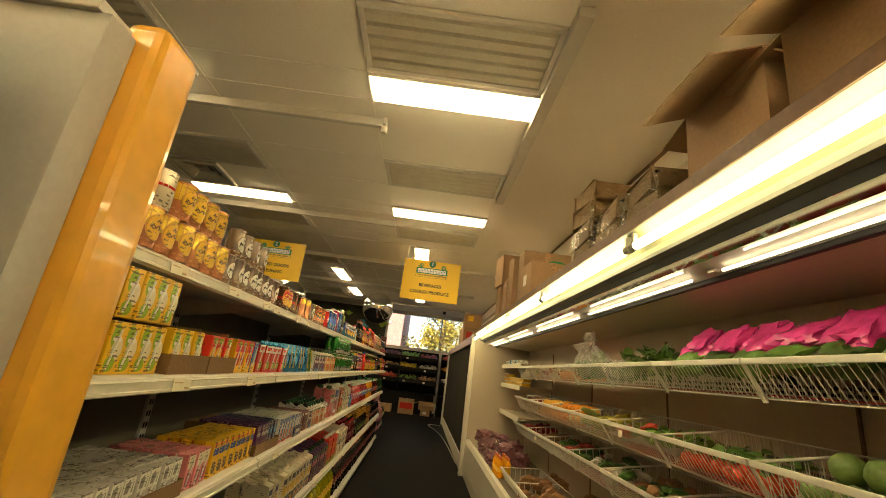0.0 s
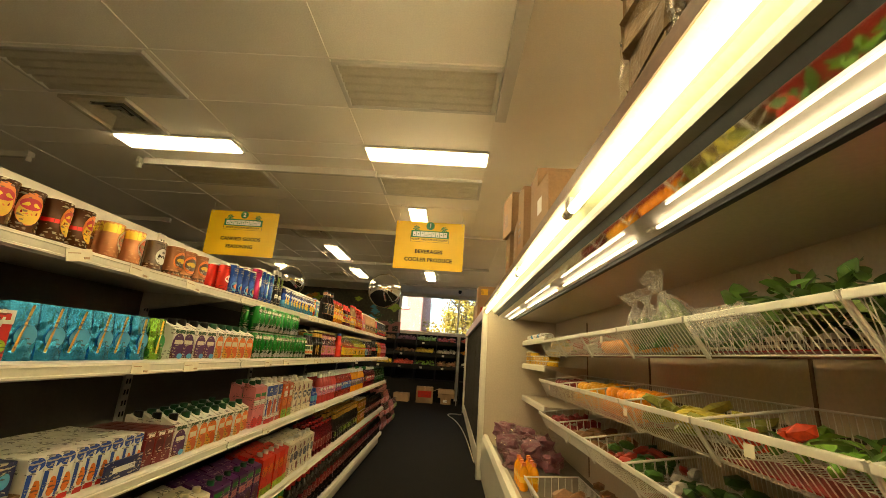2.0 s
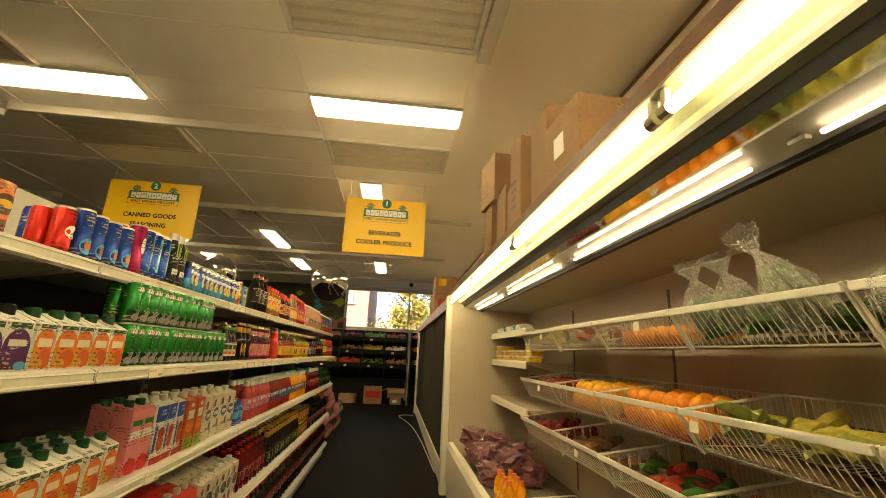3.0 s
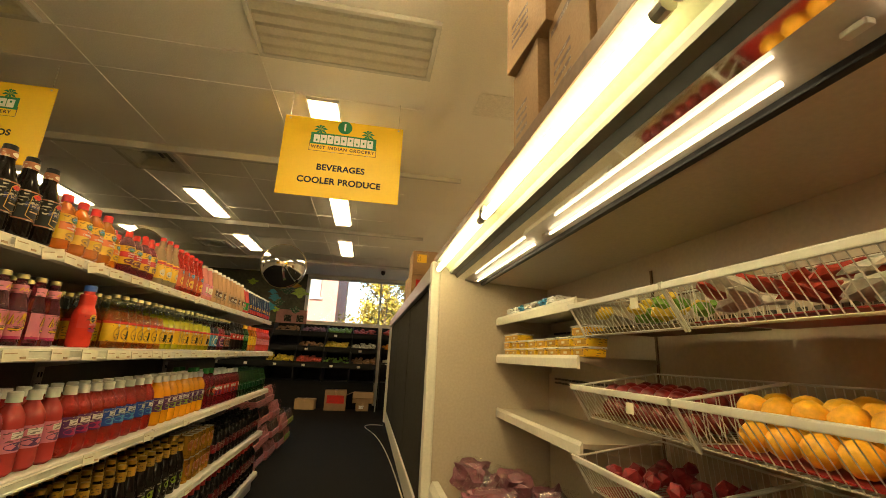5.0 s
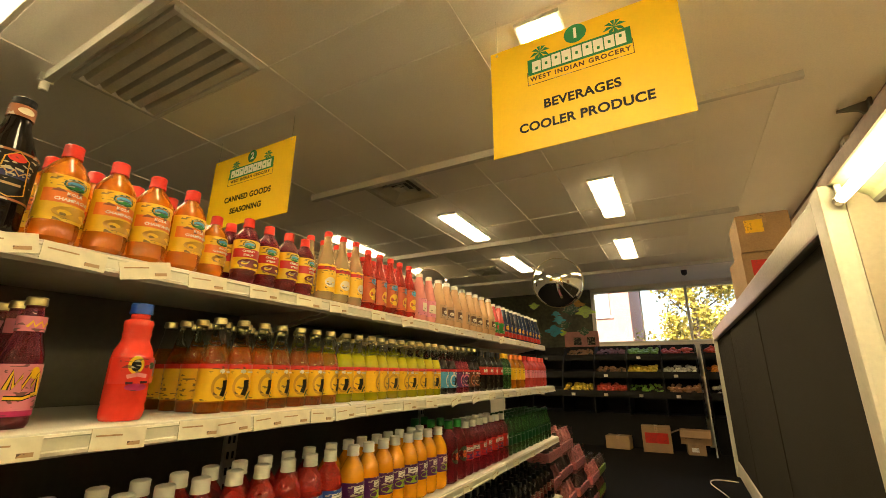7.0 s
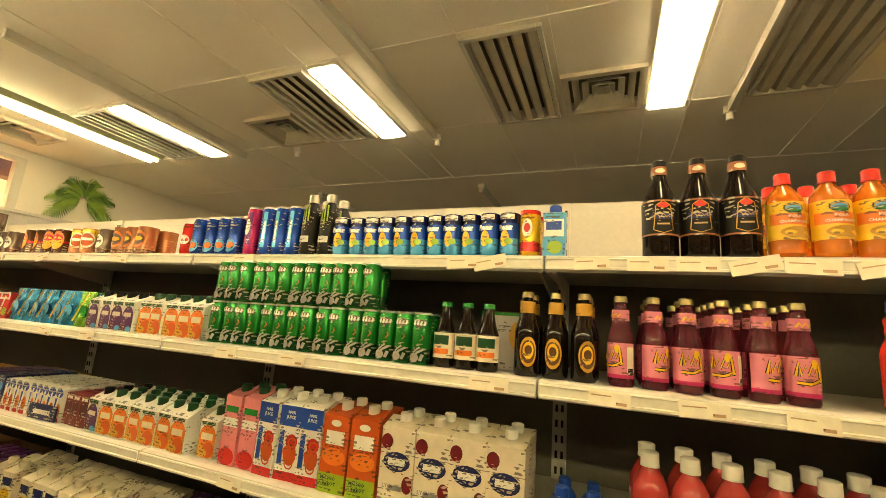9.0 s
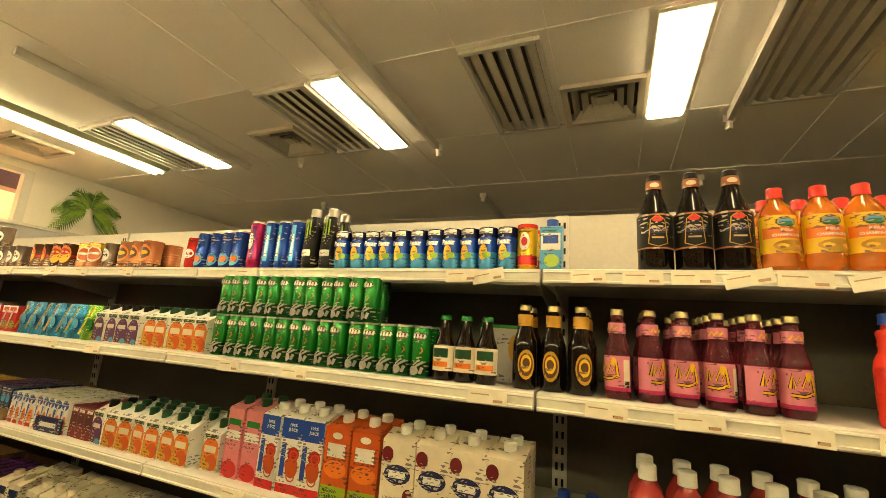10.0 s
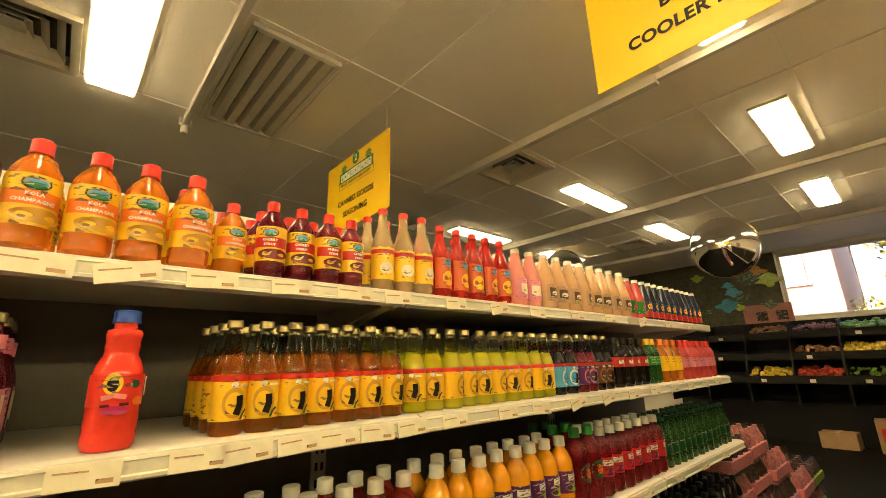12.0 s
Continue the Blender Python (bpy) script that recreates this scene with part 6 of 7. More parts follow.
def cardboard_box(label, x, y, z, w, d, h, rz=0, flaps=0.0, marks=(), name="cardboard_box"):
    """A box of width w across x, depth d along y. flaps: how far the top flaps stand open, in degrees."""
    g = thing(name, label, "cardboard box", "cardboard boxes")
    g.matrix_basis = pose(x, y, z, 0, 0, rz)
    if flaps:
        bm = boxed(-w / 2, w / 2, -d / 2, d / 2, 0, h)
        bmesh.ops.delete(bm, geom=[f for f in bm.faces if f.normal.z > 0.9 or f.calc_center_median().z > h - 1e-4], context="FACES")
        bmesh.ops.recalc_face_normals(bm, faces=bm.faces)
        bmesh.ops.solidify(bm, geom=list(bm.faces), thickness=0.004)
        part("body", bm, M_CARD, g)
        f = part("flap", boxed(-0.2 * w - w * 0.25, 0, -d / 2, d / 2, -0.002, 0.002), M_CARD, g)
        f.matrix_basis = pose(-w / 2, 0, h, 0, -flaps * 0.4, 0)
        f = part("flap", boxed(-w / 2, w / 2, -0.4 * d, 0, -0.002, 0.002), M_CARD, g)
        f.matrix_basis = pose(0, -d / 2, h, flaps, 0, 0)
        f = part("flap", boxed(-w / 2, w / 2, 0, 0.45 * d, -0.002, 0.002), M_CARD, g)
        f.matrix_basis = pose(0, d / 2, h, -flaps * 0.3, 0, 0)
    else:
        part("body", boxed(-w / 2, w / 2, -d / 2, d / 2, 0, h, 0.004), M_CARD, g)
        part("tape", boxed(-0.025, 0.025, -d / 2 - 0.0012, d / 2 + 0.0012, h * 0.75, h + 0.0015), P["tan"], g)
    for face, a0, a1, b0, b1, m, oval in marks:
        bm = bmesh.new()
        pts = [(0.5 * (a0 + a1) + 0.5 * (a1 - a0) * math.cos(t), 0.5 * (b0 + b1) + 0.5 * (b1 - b0) * math.sin(t)) for t in np.linspace(0, 2 * math.pi, 21)[:-1]] if oval else [(a0, b0), (a1, b0), (a1, b1), (a0, b1)]
        if face == "s":
            bm.faces.new([bm.verts.new(((u - 0.5) * w, -d / 2 - 0.0015, v * h)) for u, v in pts])
        else:
            bm.faces.new([bm.verts.new((-w / 2 - 0.0015, (0.5 - u) * d, v * h)) for u, v in pts])
        part("printed_mark", bm, m, g)
    return g


text = [("s", 0.15, 0.7, 0.5 - 0.09 * i, 0.54 - 0.09 * i, P["brown"], False) for i in range(4)]
side = [("w", 0.15, 0.6, 0.5 - 0.09 * i, 0.54 - 0.09 * i, P["brown"], False) for i in range(4)]
cardboard_box("brown cardboard box with red print on the floor", -0.28, 13.55, 0, 0.47, 0.3, 0.43, 3, marks=[("s", 0.1, 0.9, 0.35, 0.75, P["red"], False)])
cardboard_box("low brown cardboard box on the floor", -0.93, 13.6, 0, 0.42, 0.3, 0.22, -4)
cardboard_box("small brown box under another box", 0.32, 13.55, 0, 0.27, 0.26, 0.17, 5, marks=[("s", 0.2, 0.6, 0.3, 0.7, P["white"], False)])
cardboard_box("open brown carton standing on a smaller box", 0.34, 13.55, 0.171, 0.46, 0.3, 0.22, -3, 60, text[:2])

# ---- boxes on the cooler ----
TZ = 1.97
cardboard_box("open brown cardboard box with its flap hanging out", 1.02, 0.87, TZ, 0.36, 0.34, 0.3, 0, 50)
cardboard_box("large open brown cardboard box on the cooler", 1.03, 0.42, TZ, 0.38, 0.44, 0.27, 4, 40)
cardboard_box("brown cardboard box on the cooler top", 1.0, -0.1, TZ, 0.4, 0.46, 0.3, 0)
oval = [("s", 0.45, 0.92, 0.66, 0.86, M_GREEN, True)]
cardboard_box("tall brown carton with a green oval mark", 1.04, 3.51, TZ, 0.42, 0.26, 0.49, -2, marks=oval + [("s", 0.5, 0.85, 0.73, 0.79, P["lime"], False)])
cardboard_box("brown carton with a white label", 0.98, 3.18, TZ, 0.36, 0.3, 0.3, 3, marks=[("s", 0.62, 0.9, 0.6, 0.85, M_WHITE, False), ("w", 0.3, 0.6, 0.4, 0.7, M_WHITE, False)])
cardboard_box("narrow brown carton standing on edge", 0.98, 3.79, TZ, 0.38, 0.16, 0.5, 4, marks=side)
cardboard_box("brown carton with faded print", 0.98, 4.5, TZ, 0.36, 0.24, 0.36, 0, marks=side + text)
cardboard_box("brown carton with printed symbols", 1.02, 4.2, TZ, 0.4, 0.28, 0.38, -3, marks=side + [("w", 0.1, 0.8, 0.82, 0.88, P["brown"], False)])
cardboard_box("brown carton lying on another carton", 0.97, 4.47, TZ + 0.362, 0.38, 0.3, 0.34, 6, marks=side)
cardboard_box("small brown carton at the end of the cooler", 0.97, 4.06 - 0.1, TZ, 0.32, 0.14, 0.3, -6)
cardboard_box("brown carton on the closed cooler", 0.95, 8.6, 1.931, 0.36, 0.5, 0.3, 4, marks=[("s", 0.15, 0.5, 0.4, 0.8, P["red"], False)])
cardboard_box("brown carton stacked on a carton", 0.96, 8.55, 2.232, 0.34, 0.46, 0.3, 0, marks=[("s", 0.15, 0.5, 0.5, 0.85, P["yellow"], False)])


def crate_stack(x, y, z, levels, seed):
    """Flattened, crumpled cartons in clear film."""
    r = random.Random(seed)
    g = thing("carton_bundle", "bundle of flattened brown cartons in clear film", "carton bundle", "carton bundles", (x, y, z))
    for k in range(levels):
        bm = bmesh.new()
        box(bm, -0.16, 0.16, -0.13, 0.13, 0, 0.105, 0.006)
        for v in bm.verts:
            v.co += Vector((r.uniform(-0.014, 0.014), r.uniform(-0.014, 0.014), r.uniform(-0.008, 0.008)))
        part("flat_carton", bm, M_OLDCARD, g).matrix_basis = pose(r.uniform(-0.015, 0.015), r.uniform(-0.015, 0.015), 0.01 + k * 0.108, r.uniform(-2, 2), r.uniform(-2, 2), r.uniform(-7, 7))
    bm = bmesh.new()
    box(bm, -0.175, 0.175, -0.145, 0.145, 0.002, 0.06 + levels * 0.06, 0.01)
    bmesh.ops.subdivide_edges(bm, edges=bm.edges, cuts=3, use_grid_fill=True)
    for v in bm.verts:
        v.co += Vector((r.uniform(-0.012, 0.012), r.uniform(-0.012, 0.012), r.uniform(-0.0, 0.01)))
    part("film", bm, M_FILM, g, "crinkled clear plastic film", smooth=True).visible_shadow = False


M_FILM = bpy.data.materials.new("clear_film")
M_FILM.use_nodes = True
_n, _l = M_FILM.node_tree.nodes, M_FILM.node_tree.links
_mix, _tr, _gl = _n.new("ShaderNodeMixShader"), _n.new("ShaderNodeBsdfTransparent"), _n.new("ShaderNodeBsdfGlossy")
_gl.inputs["Roughness"].default_value = 0.22
_gl.inputs["Color"].default_value = (0.9, 0.88, 0.82, 1)
_fr = _n.new("ShaderNodeTexNoise")
_fr.inputs["Scale"].default_value = 28
_rg = _n.new("ShaderNodeMapRange")
_rg.inputs[1].default_value, _rg.inputs[2].default_value, _rg.inputs[3].default_value, _rg.inputs[4].default_value = 0.48, 0.72, 0.02, 0.3
_l.new(_fr.outputs[0], _rg.inputs[0])
_l.new(_rg.outputs[0], _mix.inputs[0])
_l.new(_tr.outputs[0], _mix.inputs[1])
_l.new(_gl.outputs[0], _mix.inputs[2])
_l.new(_mix.outputs[0], _n["Material Output"].inputs["Surface"])
crate_stack(1.0, 1.98, TZ, 4, 1)
crate_stack(1.0, 1.65, TZ, 2, 2)
crate_stack(1.0, 1.35, TZ, 2, 3)

# ---- inside the open cooler ----
M_RED = paint("red_liner", (0.3, 0.02, 0.02), 0.4)
for k, (z, f) in enumerate(((1.545, 1.235), (1.288, 1.237), (0.935, 1.24))):
    g = thing("cooler_shelf", "white enamelled cooler shelf with a front rail", "cooler shelf", "cooler shelves", (0, 0, 0))
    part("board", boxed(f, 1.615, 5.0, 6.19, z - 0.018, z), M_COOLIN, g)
    part("front_rail", prism(bmesh.new(), [(f - 0.014, z - 0.05), (f, z - 0.05), (f, z + 0.008), (f - 0.004, z + 0.008), (f - 0.014, z - 0.008)], "y", 5.0, 6.19), M_COOLER, g)
    for y in (5.03, 6.14):
        part("bracket", prism(bmesh.new(), [(1.615, z - 0.018), (1.25, z - 0.018), (1.615, z - 0.1)], "y", y, y + 0.006), M_COOLIN, g)
for y in (-1.1, 0.12, 1.34, 2.56, 3.78, 5.0):
    structure("joint", boxed(1.612, 1.619, y - 0.006, y + 0.006, 0.4, 1.7), M_BROWN, "dark seam between cooler back panels")
structure("joint_top", boxed(1.605, 1.612, CY0, CY1, 1.56, 1.575), M_BROWN, "dark line along the cooler back")
M_GRILLE = mat("cooler_grille", (0.1, 0.09, 0.07), 0.5, 0.4)
bm = bmesh.new()
for i in range(170):
    for z in (1.42, 1.445, 1.12, 1.145):
        y = -2.4 + i * 0.05
        box(bm, 1.609, 1.6175, y, y + 0.03, z, z + 0.012)
tagged(part("air_slots", bm, M_GRILLE), "rows of dark air slots in the cooler back", "air slots", "", "stuff")


def wire_basket(w=0.598, d=0.4, h=0.125):
    g = thing("wire_basket", "white coated wire basket hung in the cooler", "wire basket", "wire baskets")
    part("front_rim", boxed(-0.007, 0.007, 0, w, -0.011, 0.011, 0.004), M_WIRE, g)
    bm = bmesh.new()
    n = 24
    lean = 0.07
    for i in range(n + 1):
        y = w * i / n
        rod(bm, (0, y, 0), (lean, y, -h), 0.0019, 4)
        rod(bm, (lean, y, -h), (d, y, -h), 0.0019, 4)
        rod(bm, (d, y, -h), (d, y, 0.03), 0.0019, 4)
    for x in np.linspace(lean, d, 5):
        rod(bm, (x, 0, -h), (x, w, -h), 0.0026, 4)
    tagged(part("wire_mesh", bm, M_WIRE, g, "thin white wires"), kind="stuff")
    for y in (0.0, w):
        bm = bmesh.new()
        for i in range(9):
            x = d * i / 8
            rod(bm, (x, y, 0.03 * i / 8), (max(x, lean), y, -h), 0.0019, 4)
        tagged(part("side_panel", bm, M_WIRE, g), kind="stuff")
        part("side_rim", rod(bmesh.new(), (0, y, 0.002), (d, y, 0.03), 0.0045, 6), M_WIRE, g)
        part("end_loop", rod(bmesh.new(), (-0.005, y, 0.012), (lean - 0.005, y, -h - 0.012), 0.0045, 6), M_WIRE, g)
    part("back_rim", rod(bmesh.new(), (d, 0, 0.03), (d, w, 0.03), 0.004, 6), M_WIRE, g)
    return g


PITCH, FAR = 0.61, 4.98
TIERS = (1.497, 1.165, 0.893)
BX = 1.18
basket = wire_basket()
basket.matrix_basis = pose(BX, FAR - PITCH, TIERS[0], 0, -5, 0)
for k, z in enumerate(TIERS):
    for i in range(13):
        if i or k:
            copy_thing(basket, pose(BX, FAR - PITCH * (i + 1), z, 0, -5, 0))


def ylow(i):
    return FAR - PITCH * (i + 1)


produce_rng = random.Random(11)


def fruit(label, category, r, material, i, k, n, squash=0.95, layers=2):
    """Single fruits lying in basket i of tier k."""
    bm = bmesh.new()
    bmesh.ops.create_icosphere(bm, subdivisions=2, radius=r)
    for v in bm.verts:
        v.co.z *= squash
        if v.co.z > 0.75 * r * squash and abs(v.co.x) + abs(v.co.y) < 0.4 * r:
            v.co.z -= 0.1 * r
    me = mesh_of(category, bm, material, True)
    z = TIERS[k] - 0.115 + r
    step = 2 * r * 1.02
    placed = 0
    for layer in range(layers):
        x = BX + 0.085 + r * (1 + layer)
        while x < BX + 0.4 - r and placed < n:
            y = ylow(i) + 0.02 + r * (1 + layer)
            while y < ylow(i) + 0.575 - r and placed < n:
                ob = tagged(new(category, me), label, category, category + "s in a basket")
                ob.matrix_basis = pose(x + produce_rng.uniform(-0.004, 0.004), y + produce_rng.uniform(-0.004, 0.004), z + layer * r * 1.5 + (x - BX) * 0.087, produce_rng.uniform(-40, 40), produce_rng.uniform(-40, 40), produce_rng.uniform(0, 360))
                y += step
                placed += 1
            x += step
    return me


fruit("bright orange whole fruit in a wire basket", "orange", 0.04, FRUITS["orange"], 2, 0, 15)
fruit("bright orange whole fruit in a low wire basket", "orange", 0.042, FRUITS["orange"], 2, 1, 28)
fruit("yellow orange citrus fruit in a wire basket", "orange", 0.04, paint("citrus_skin", (0.85, 0.42, 0.02), 0.45, grain=0.15, scale=60, bump=0.2), 1, 1, 34)
fruit("dark red apple in a wire basket", "apple", 0.036, paint("apple_skin", (0.17, 0.012, 0.012), 0.32, grain=0.5, scale=25), 0, 1, 56)
fruit("round green melon in a wire basket", "melon", 0.052, paint("melon_skin", (0.13, 0.2, 0.05), 0.4, grain=0.4, scale=22), 6, 1, 14)
fruit("round green melon in a wire basket", "melon", 0.05, paint("melon_skin_pale", (0.18, 0.24, 0.07), 0.4, grain=0.4, scale=22), 7, 1, 14)
fruit("red tomato in a wire basket", "tomato", 0.033, FRUITS["tomato"], 5, 1, 20)


def heap(label, name, i, k, keys, n, size, stretch=(1, 1, 1), rise=0.06):
    """A loose heap, too many to count, in basket i of tier k."""
    for key in keys:
        bm = bmesh.new()
        for _ in range(n // len(keys)):
            x, y = produce_rng.uniform(BX + 0.09, BX + 0.36), ylow(i) + produce_rng.uniform(0.06, 0.54)
            q = bmesh.ops.create_icosphere(bm, subdivisions=1, radius=size * produce_rng.uniform(0.7, 1.15))
            m = pose(x, y, TIERS[k] - 0.07 + produce_rng.uniform(0, rise) + (x - BX) * 0.087, produce_rng.uniform(-25, 25), produce_rng.uniform(-25, 25), produce_rng.uniform(-50, 50)) @ Matrix.Diagonal((*stretch, 1))
            bmesh.ops.transform(bm, matrix=m, verts=q["verts"])
        tagged(part(name, bm, FRUITS[key] if key in FRUITS else P[key], None, smooth=True), label, name, "", "stuff")


def leaves(label, i, k, n, length, material, lift=0.0, up=35):
    """A bunch of bent leaves in basket i of tier k."""
    bm = bmesh.new()
    for _ in range(n):
        x, y = produce_rng.uniform(BX + 0.08, BX + 0.34), ylow(i) + produce_rng.uniform(0.05, 0.5)
        L, w = length * produce_rng.uniform(0.6, 1.2), length * produce_rng.uniform(0.16, 0.3)
        m = pose(x, y, TIERS[k] - 0.05 + lift * produce_rng.random() + produce_rng.uniform(0, 0.06), produce_rng.uniform(-40, 40), -produce_rng.uniform(0, up), produce_rng.choice((90, 90, -90, 20)) + produce_rng.uniform(-35, 35))
        prev = None
        for s in range(5):
            u = s / 4
            ww = w * math.sin(math.pi * min(0.97, 0.12 + 0.85 * u)) * (1 + 0.25 * produce_rng.uniform(-1, 1))
            c = Vector((L * (u - 0.4), 0, 0.25 * L * u * (1 - u)))
            cur = [bm.verts.new(m @ (c + Vector((0, -ww, 0.2 * ww)))), bm.verts.new(m @ c), bm.verts.new(m @ (c + Vector((0, ww, 0.2 * ww))))]
            if prev:
                for a in (0, 1):
                    bm.faces.new((prev[a], prev[a + 1], cur[a + 1], cur[a]))
            prev = cur
    return tagged(part("leafy_greens", bm, material, None, smooth=True), label, "leafy greens", "", "stuff")


def leafy(name, c):
    """Leaf green that differs from leaf to leaf."""
    m = paint(name, c, 0.42, grain=0.3, scale=25)
    nodes, links = m.node_tree.nodes, m.node_tree.links
    geo, var, hue = nodes.new("ShaderNodeNewGeometry"), nodes.new("ShaderNodeMapRange"), nodes.new("ShaderNodeHueSaturation")
    var.inputs[3].default_value, var.inputs[4].default_value = 0.4, 1.35
    b = nodes["Principled BSDF"]
    links.new(b.inputs["Base Color"].links[0].from_socket, hue.inputs["Color"])
    links.new(geo.outputs["Random Per Island"], var.inputs[0])
    links.new(var.outputs[0], hue.inputs["Value"])
    links.new(hue.outputs[0], b.inputs["Base Color"])
    return m


M_LEAF = leafy("leaf_green", (0.1, 0.2, 0.035))
M_SAGE = paint("bagged_okra", (0.17, 0.2, 0.1), 0.5, grain=0.5, scale=40, bump=0.3)
M_BAG = M_FILM.copy()
for nd in M_BAG.node_tree.nodes:
    if nd.type == "MAP_RANGE":
        nd.inputs[3].default_value, nd.inputs[4].default_value = 0.06, 0.55
_pl = M_BAG.node_tree.nodes["Principled BSDF"]
_pl.inputs["Base Color"].default_value, _pl.inputs["Roughness"].default_value = (0.78, 0.77, 0.72, 1), 0.2
M_BAG.node_tree.links.new(_pl.outputs[0], [nd for nd in M_BAG.node_tree.nodes if nd.type == "MIX_SHADER"][0].inputs[2])
M_LEAF_PALE = leafy("leaf_pale", (0.28, 0.38, 0.1))
leaves("dark green leafy vegetables in a wire basket", 5, 0, 130, 0.1, M_LEAF, 0.06)
leaves("pale green celery and leaves in a wire basket", 4, 0, 80, 0.1, M_LEAF_PALE, 0.03, up=14)
leaves("dark green leaves standing in a wire basket", 4, 0, 110, 0.1, M_LEAF, 0.12, up=60)
leaves("green leafy vegetables in a middle basket", 4, 1, 34, 0.08, M_LEAF)
leaves("light green leaves in a middle basket", 4, 1, 44, 0.08, paint("leaf_bright", (0.18, 0.36, 0.04), 0.4, grain=0.3))
leaves("dark green leaves in a middle basket", 8, 1, 70, 0.09, M_LEAF)
leaves("dark green leaves in a middle basket", 5, 1, 60, 0.08, M_LEAF)
heap("green and yellow peppers in a top basket", "peppers", 0, 0, ("yellow", "green"), 26, 0.028, (1.6, 1, 1))
heap("red and white packets in a top basket", "packets", 1, 0, ("red", "white"), 26, 0.05, (1.8, 1, 0.35))
heap("green cucumbers in a top basket", "cucumbers", 3, 0, ("leaf",), 20, 0.03, (3.5, 1, 1), 0.04)
FRUITS["banana"] = paint("banana_skin", (0.5, 0.42, 0.07), 0.45, grain=0.3, scale=20)
FRUITS["plantain"] = paint("plantain_skin", (0.26, 0.28, 0.06), 0.45, grain=0.35, scale=20)
heap("yellow green bananas in a middle basket", "bananas", 3, 1, ("banana", "plantain"), 34, 0.026, (4.0, 1.1, 1))
heap("red and green peppers in a middle basket", "peppers", 4, 1, ("tomato", "green"), 20, 0.026, (1.6, 1, 1))
heap("dark red beets in a low basket", "beets", 0, 2, ("apple",), 30, 0.035)
heap("brown roots in a low basket", "roots", 1, 2, ("brown",), 10, 0.035, (2, 1, 1), 0.02)
for i in range(2, 9):
    heap("mixed wrapped vegetables in a low basket", "vegetables", i, 2, (("leaf", "white"), ("brown", "leaf"), ("red", "leaf"))[i % 3], 24, 0.035, (1.6, 1, 0.8))
# Most brown liners are added to keep light off the lower tiers.
RED_LINED = {(1, 0), (4, 0), (5, 0), (6, 0), (7, 0), (8, 0), (2, 0), (1, 1), (2, 1), (4, 1), (5, 1), (6, 1), (7, 1), (0, 2), (3, 2), (5, 2)}
for k in range(3):
    for i in range(12):
        red = (i, k) in RED_LINED
        tagged(part("tray_liner", boxed(BX + 0.078, BX + 0.392, ylow(i) + 0.015, ylow(i) + 0.58, TIERS[k] - 0.108, TIERS[k] - 0.104), M_RED if red else M_OLDCARD), "red paper liner in the bottom of a basket" if red else "brown card liner added in a basket to block light", "tray liner", "tray liners")
for i, k, u in ((0, 0, 0.1), (2, 0, 0.18), (0, 1, 0.16), (4, 1, 0.3), (3, 1, 0.5), (1, 2, 0.2)):
    o = tagged(part("price_card", boxed(BX - 0.009, BX - 0.0075, ylow(i) + u, ylow(i) + u + 0.042, TIERS[k] - 0.055, TIERS[k] - 0.02), M_TAG), "small white price card on a wire basket", "price card", "price cards")


def pillow(bm, x, y, z, sx, sy, sz, rz=0, tilt=0, rough=0.08, seed=0):
    """A soft crumpled bag shape."""
    r = random.Random(seed)
    q = bmesh.ops.create_icosphere(bm, subdivisions=3, radius=1)
    m = pose(x, y, z, 0, tilt, rz) @ Matrix.Diagonal((sx, sy, sz, 1))
    for v in q["verts"]:
        c = v.co
        e = 0.6
        p = Vector((math.copysign(abs(c.x) ** e, c.x), math.copysign(abs(c.y) ** e, c.y), math.copysign(abs(c.z) ** 0.8, c.z)))
        n = noise.noise(p * 2.2 + Vector((seed, seed * 0.7, 0))) + 0.5 * noise.noise(p * 5.5 + Vector((0, seed, 0)))
        v.co = m @ (p * (1 + rough * n * 2))


M_PINK = paint("pink_bag", (0.62, 0.05, 0.27), 0.2, grain=0.25, scale=16, bump=0.3, fine=30, coat=0.5)
for j, (i, u, tilt) in enumerate(((5, 0.06, -38), (5, 0.25, -34), (5, 0.45, -36), (6, 0.1, -30), (6, 0.33, -35), (7, 0.06, -30), (7, 0.3, -28), (7, 0.5, -32), (8, 0.2, -30), (8, 0.42, -30), (6, 0.5, -20))):
    g = thing("salad_bag", "pink printed bag of green romaine in a basket", "salad bag", "salad bags")
    bm = bmesh.new()
    pillow(bm, BX + 0.14, ylow(i) + u, TIERS[0] + 0.03, 0.1, 0.085, 0.05, 0, tilt, 0.12, j)
    part("leaves", bm, M_LEAF, g, "green leaves seen through the bag", smooth=True)
    bm = bmesh.new()
    pillow(bm, BX + 0.16, ylow(i) + u, TIERS[0] + 0.1, 0.09, 0.082, 0.036, 0, tilt - 8, 0.22, j + 20)
    part("bag", bm, M_PINK, g, "shiny pink plastic", smooth=True)
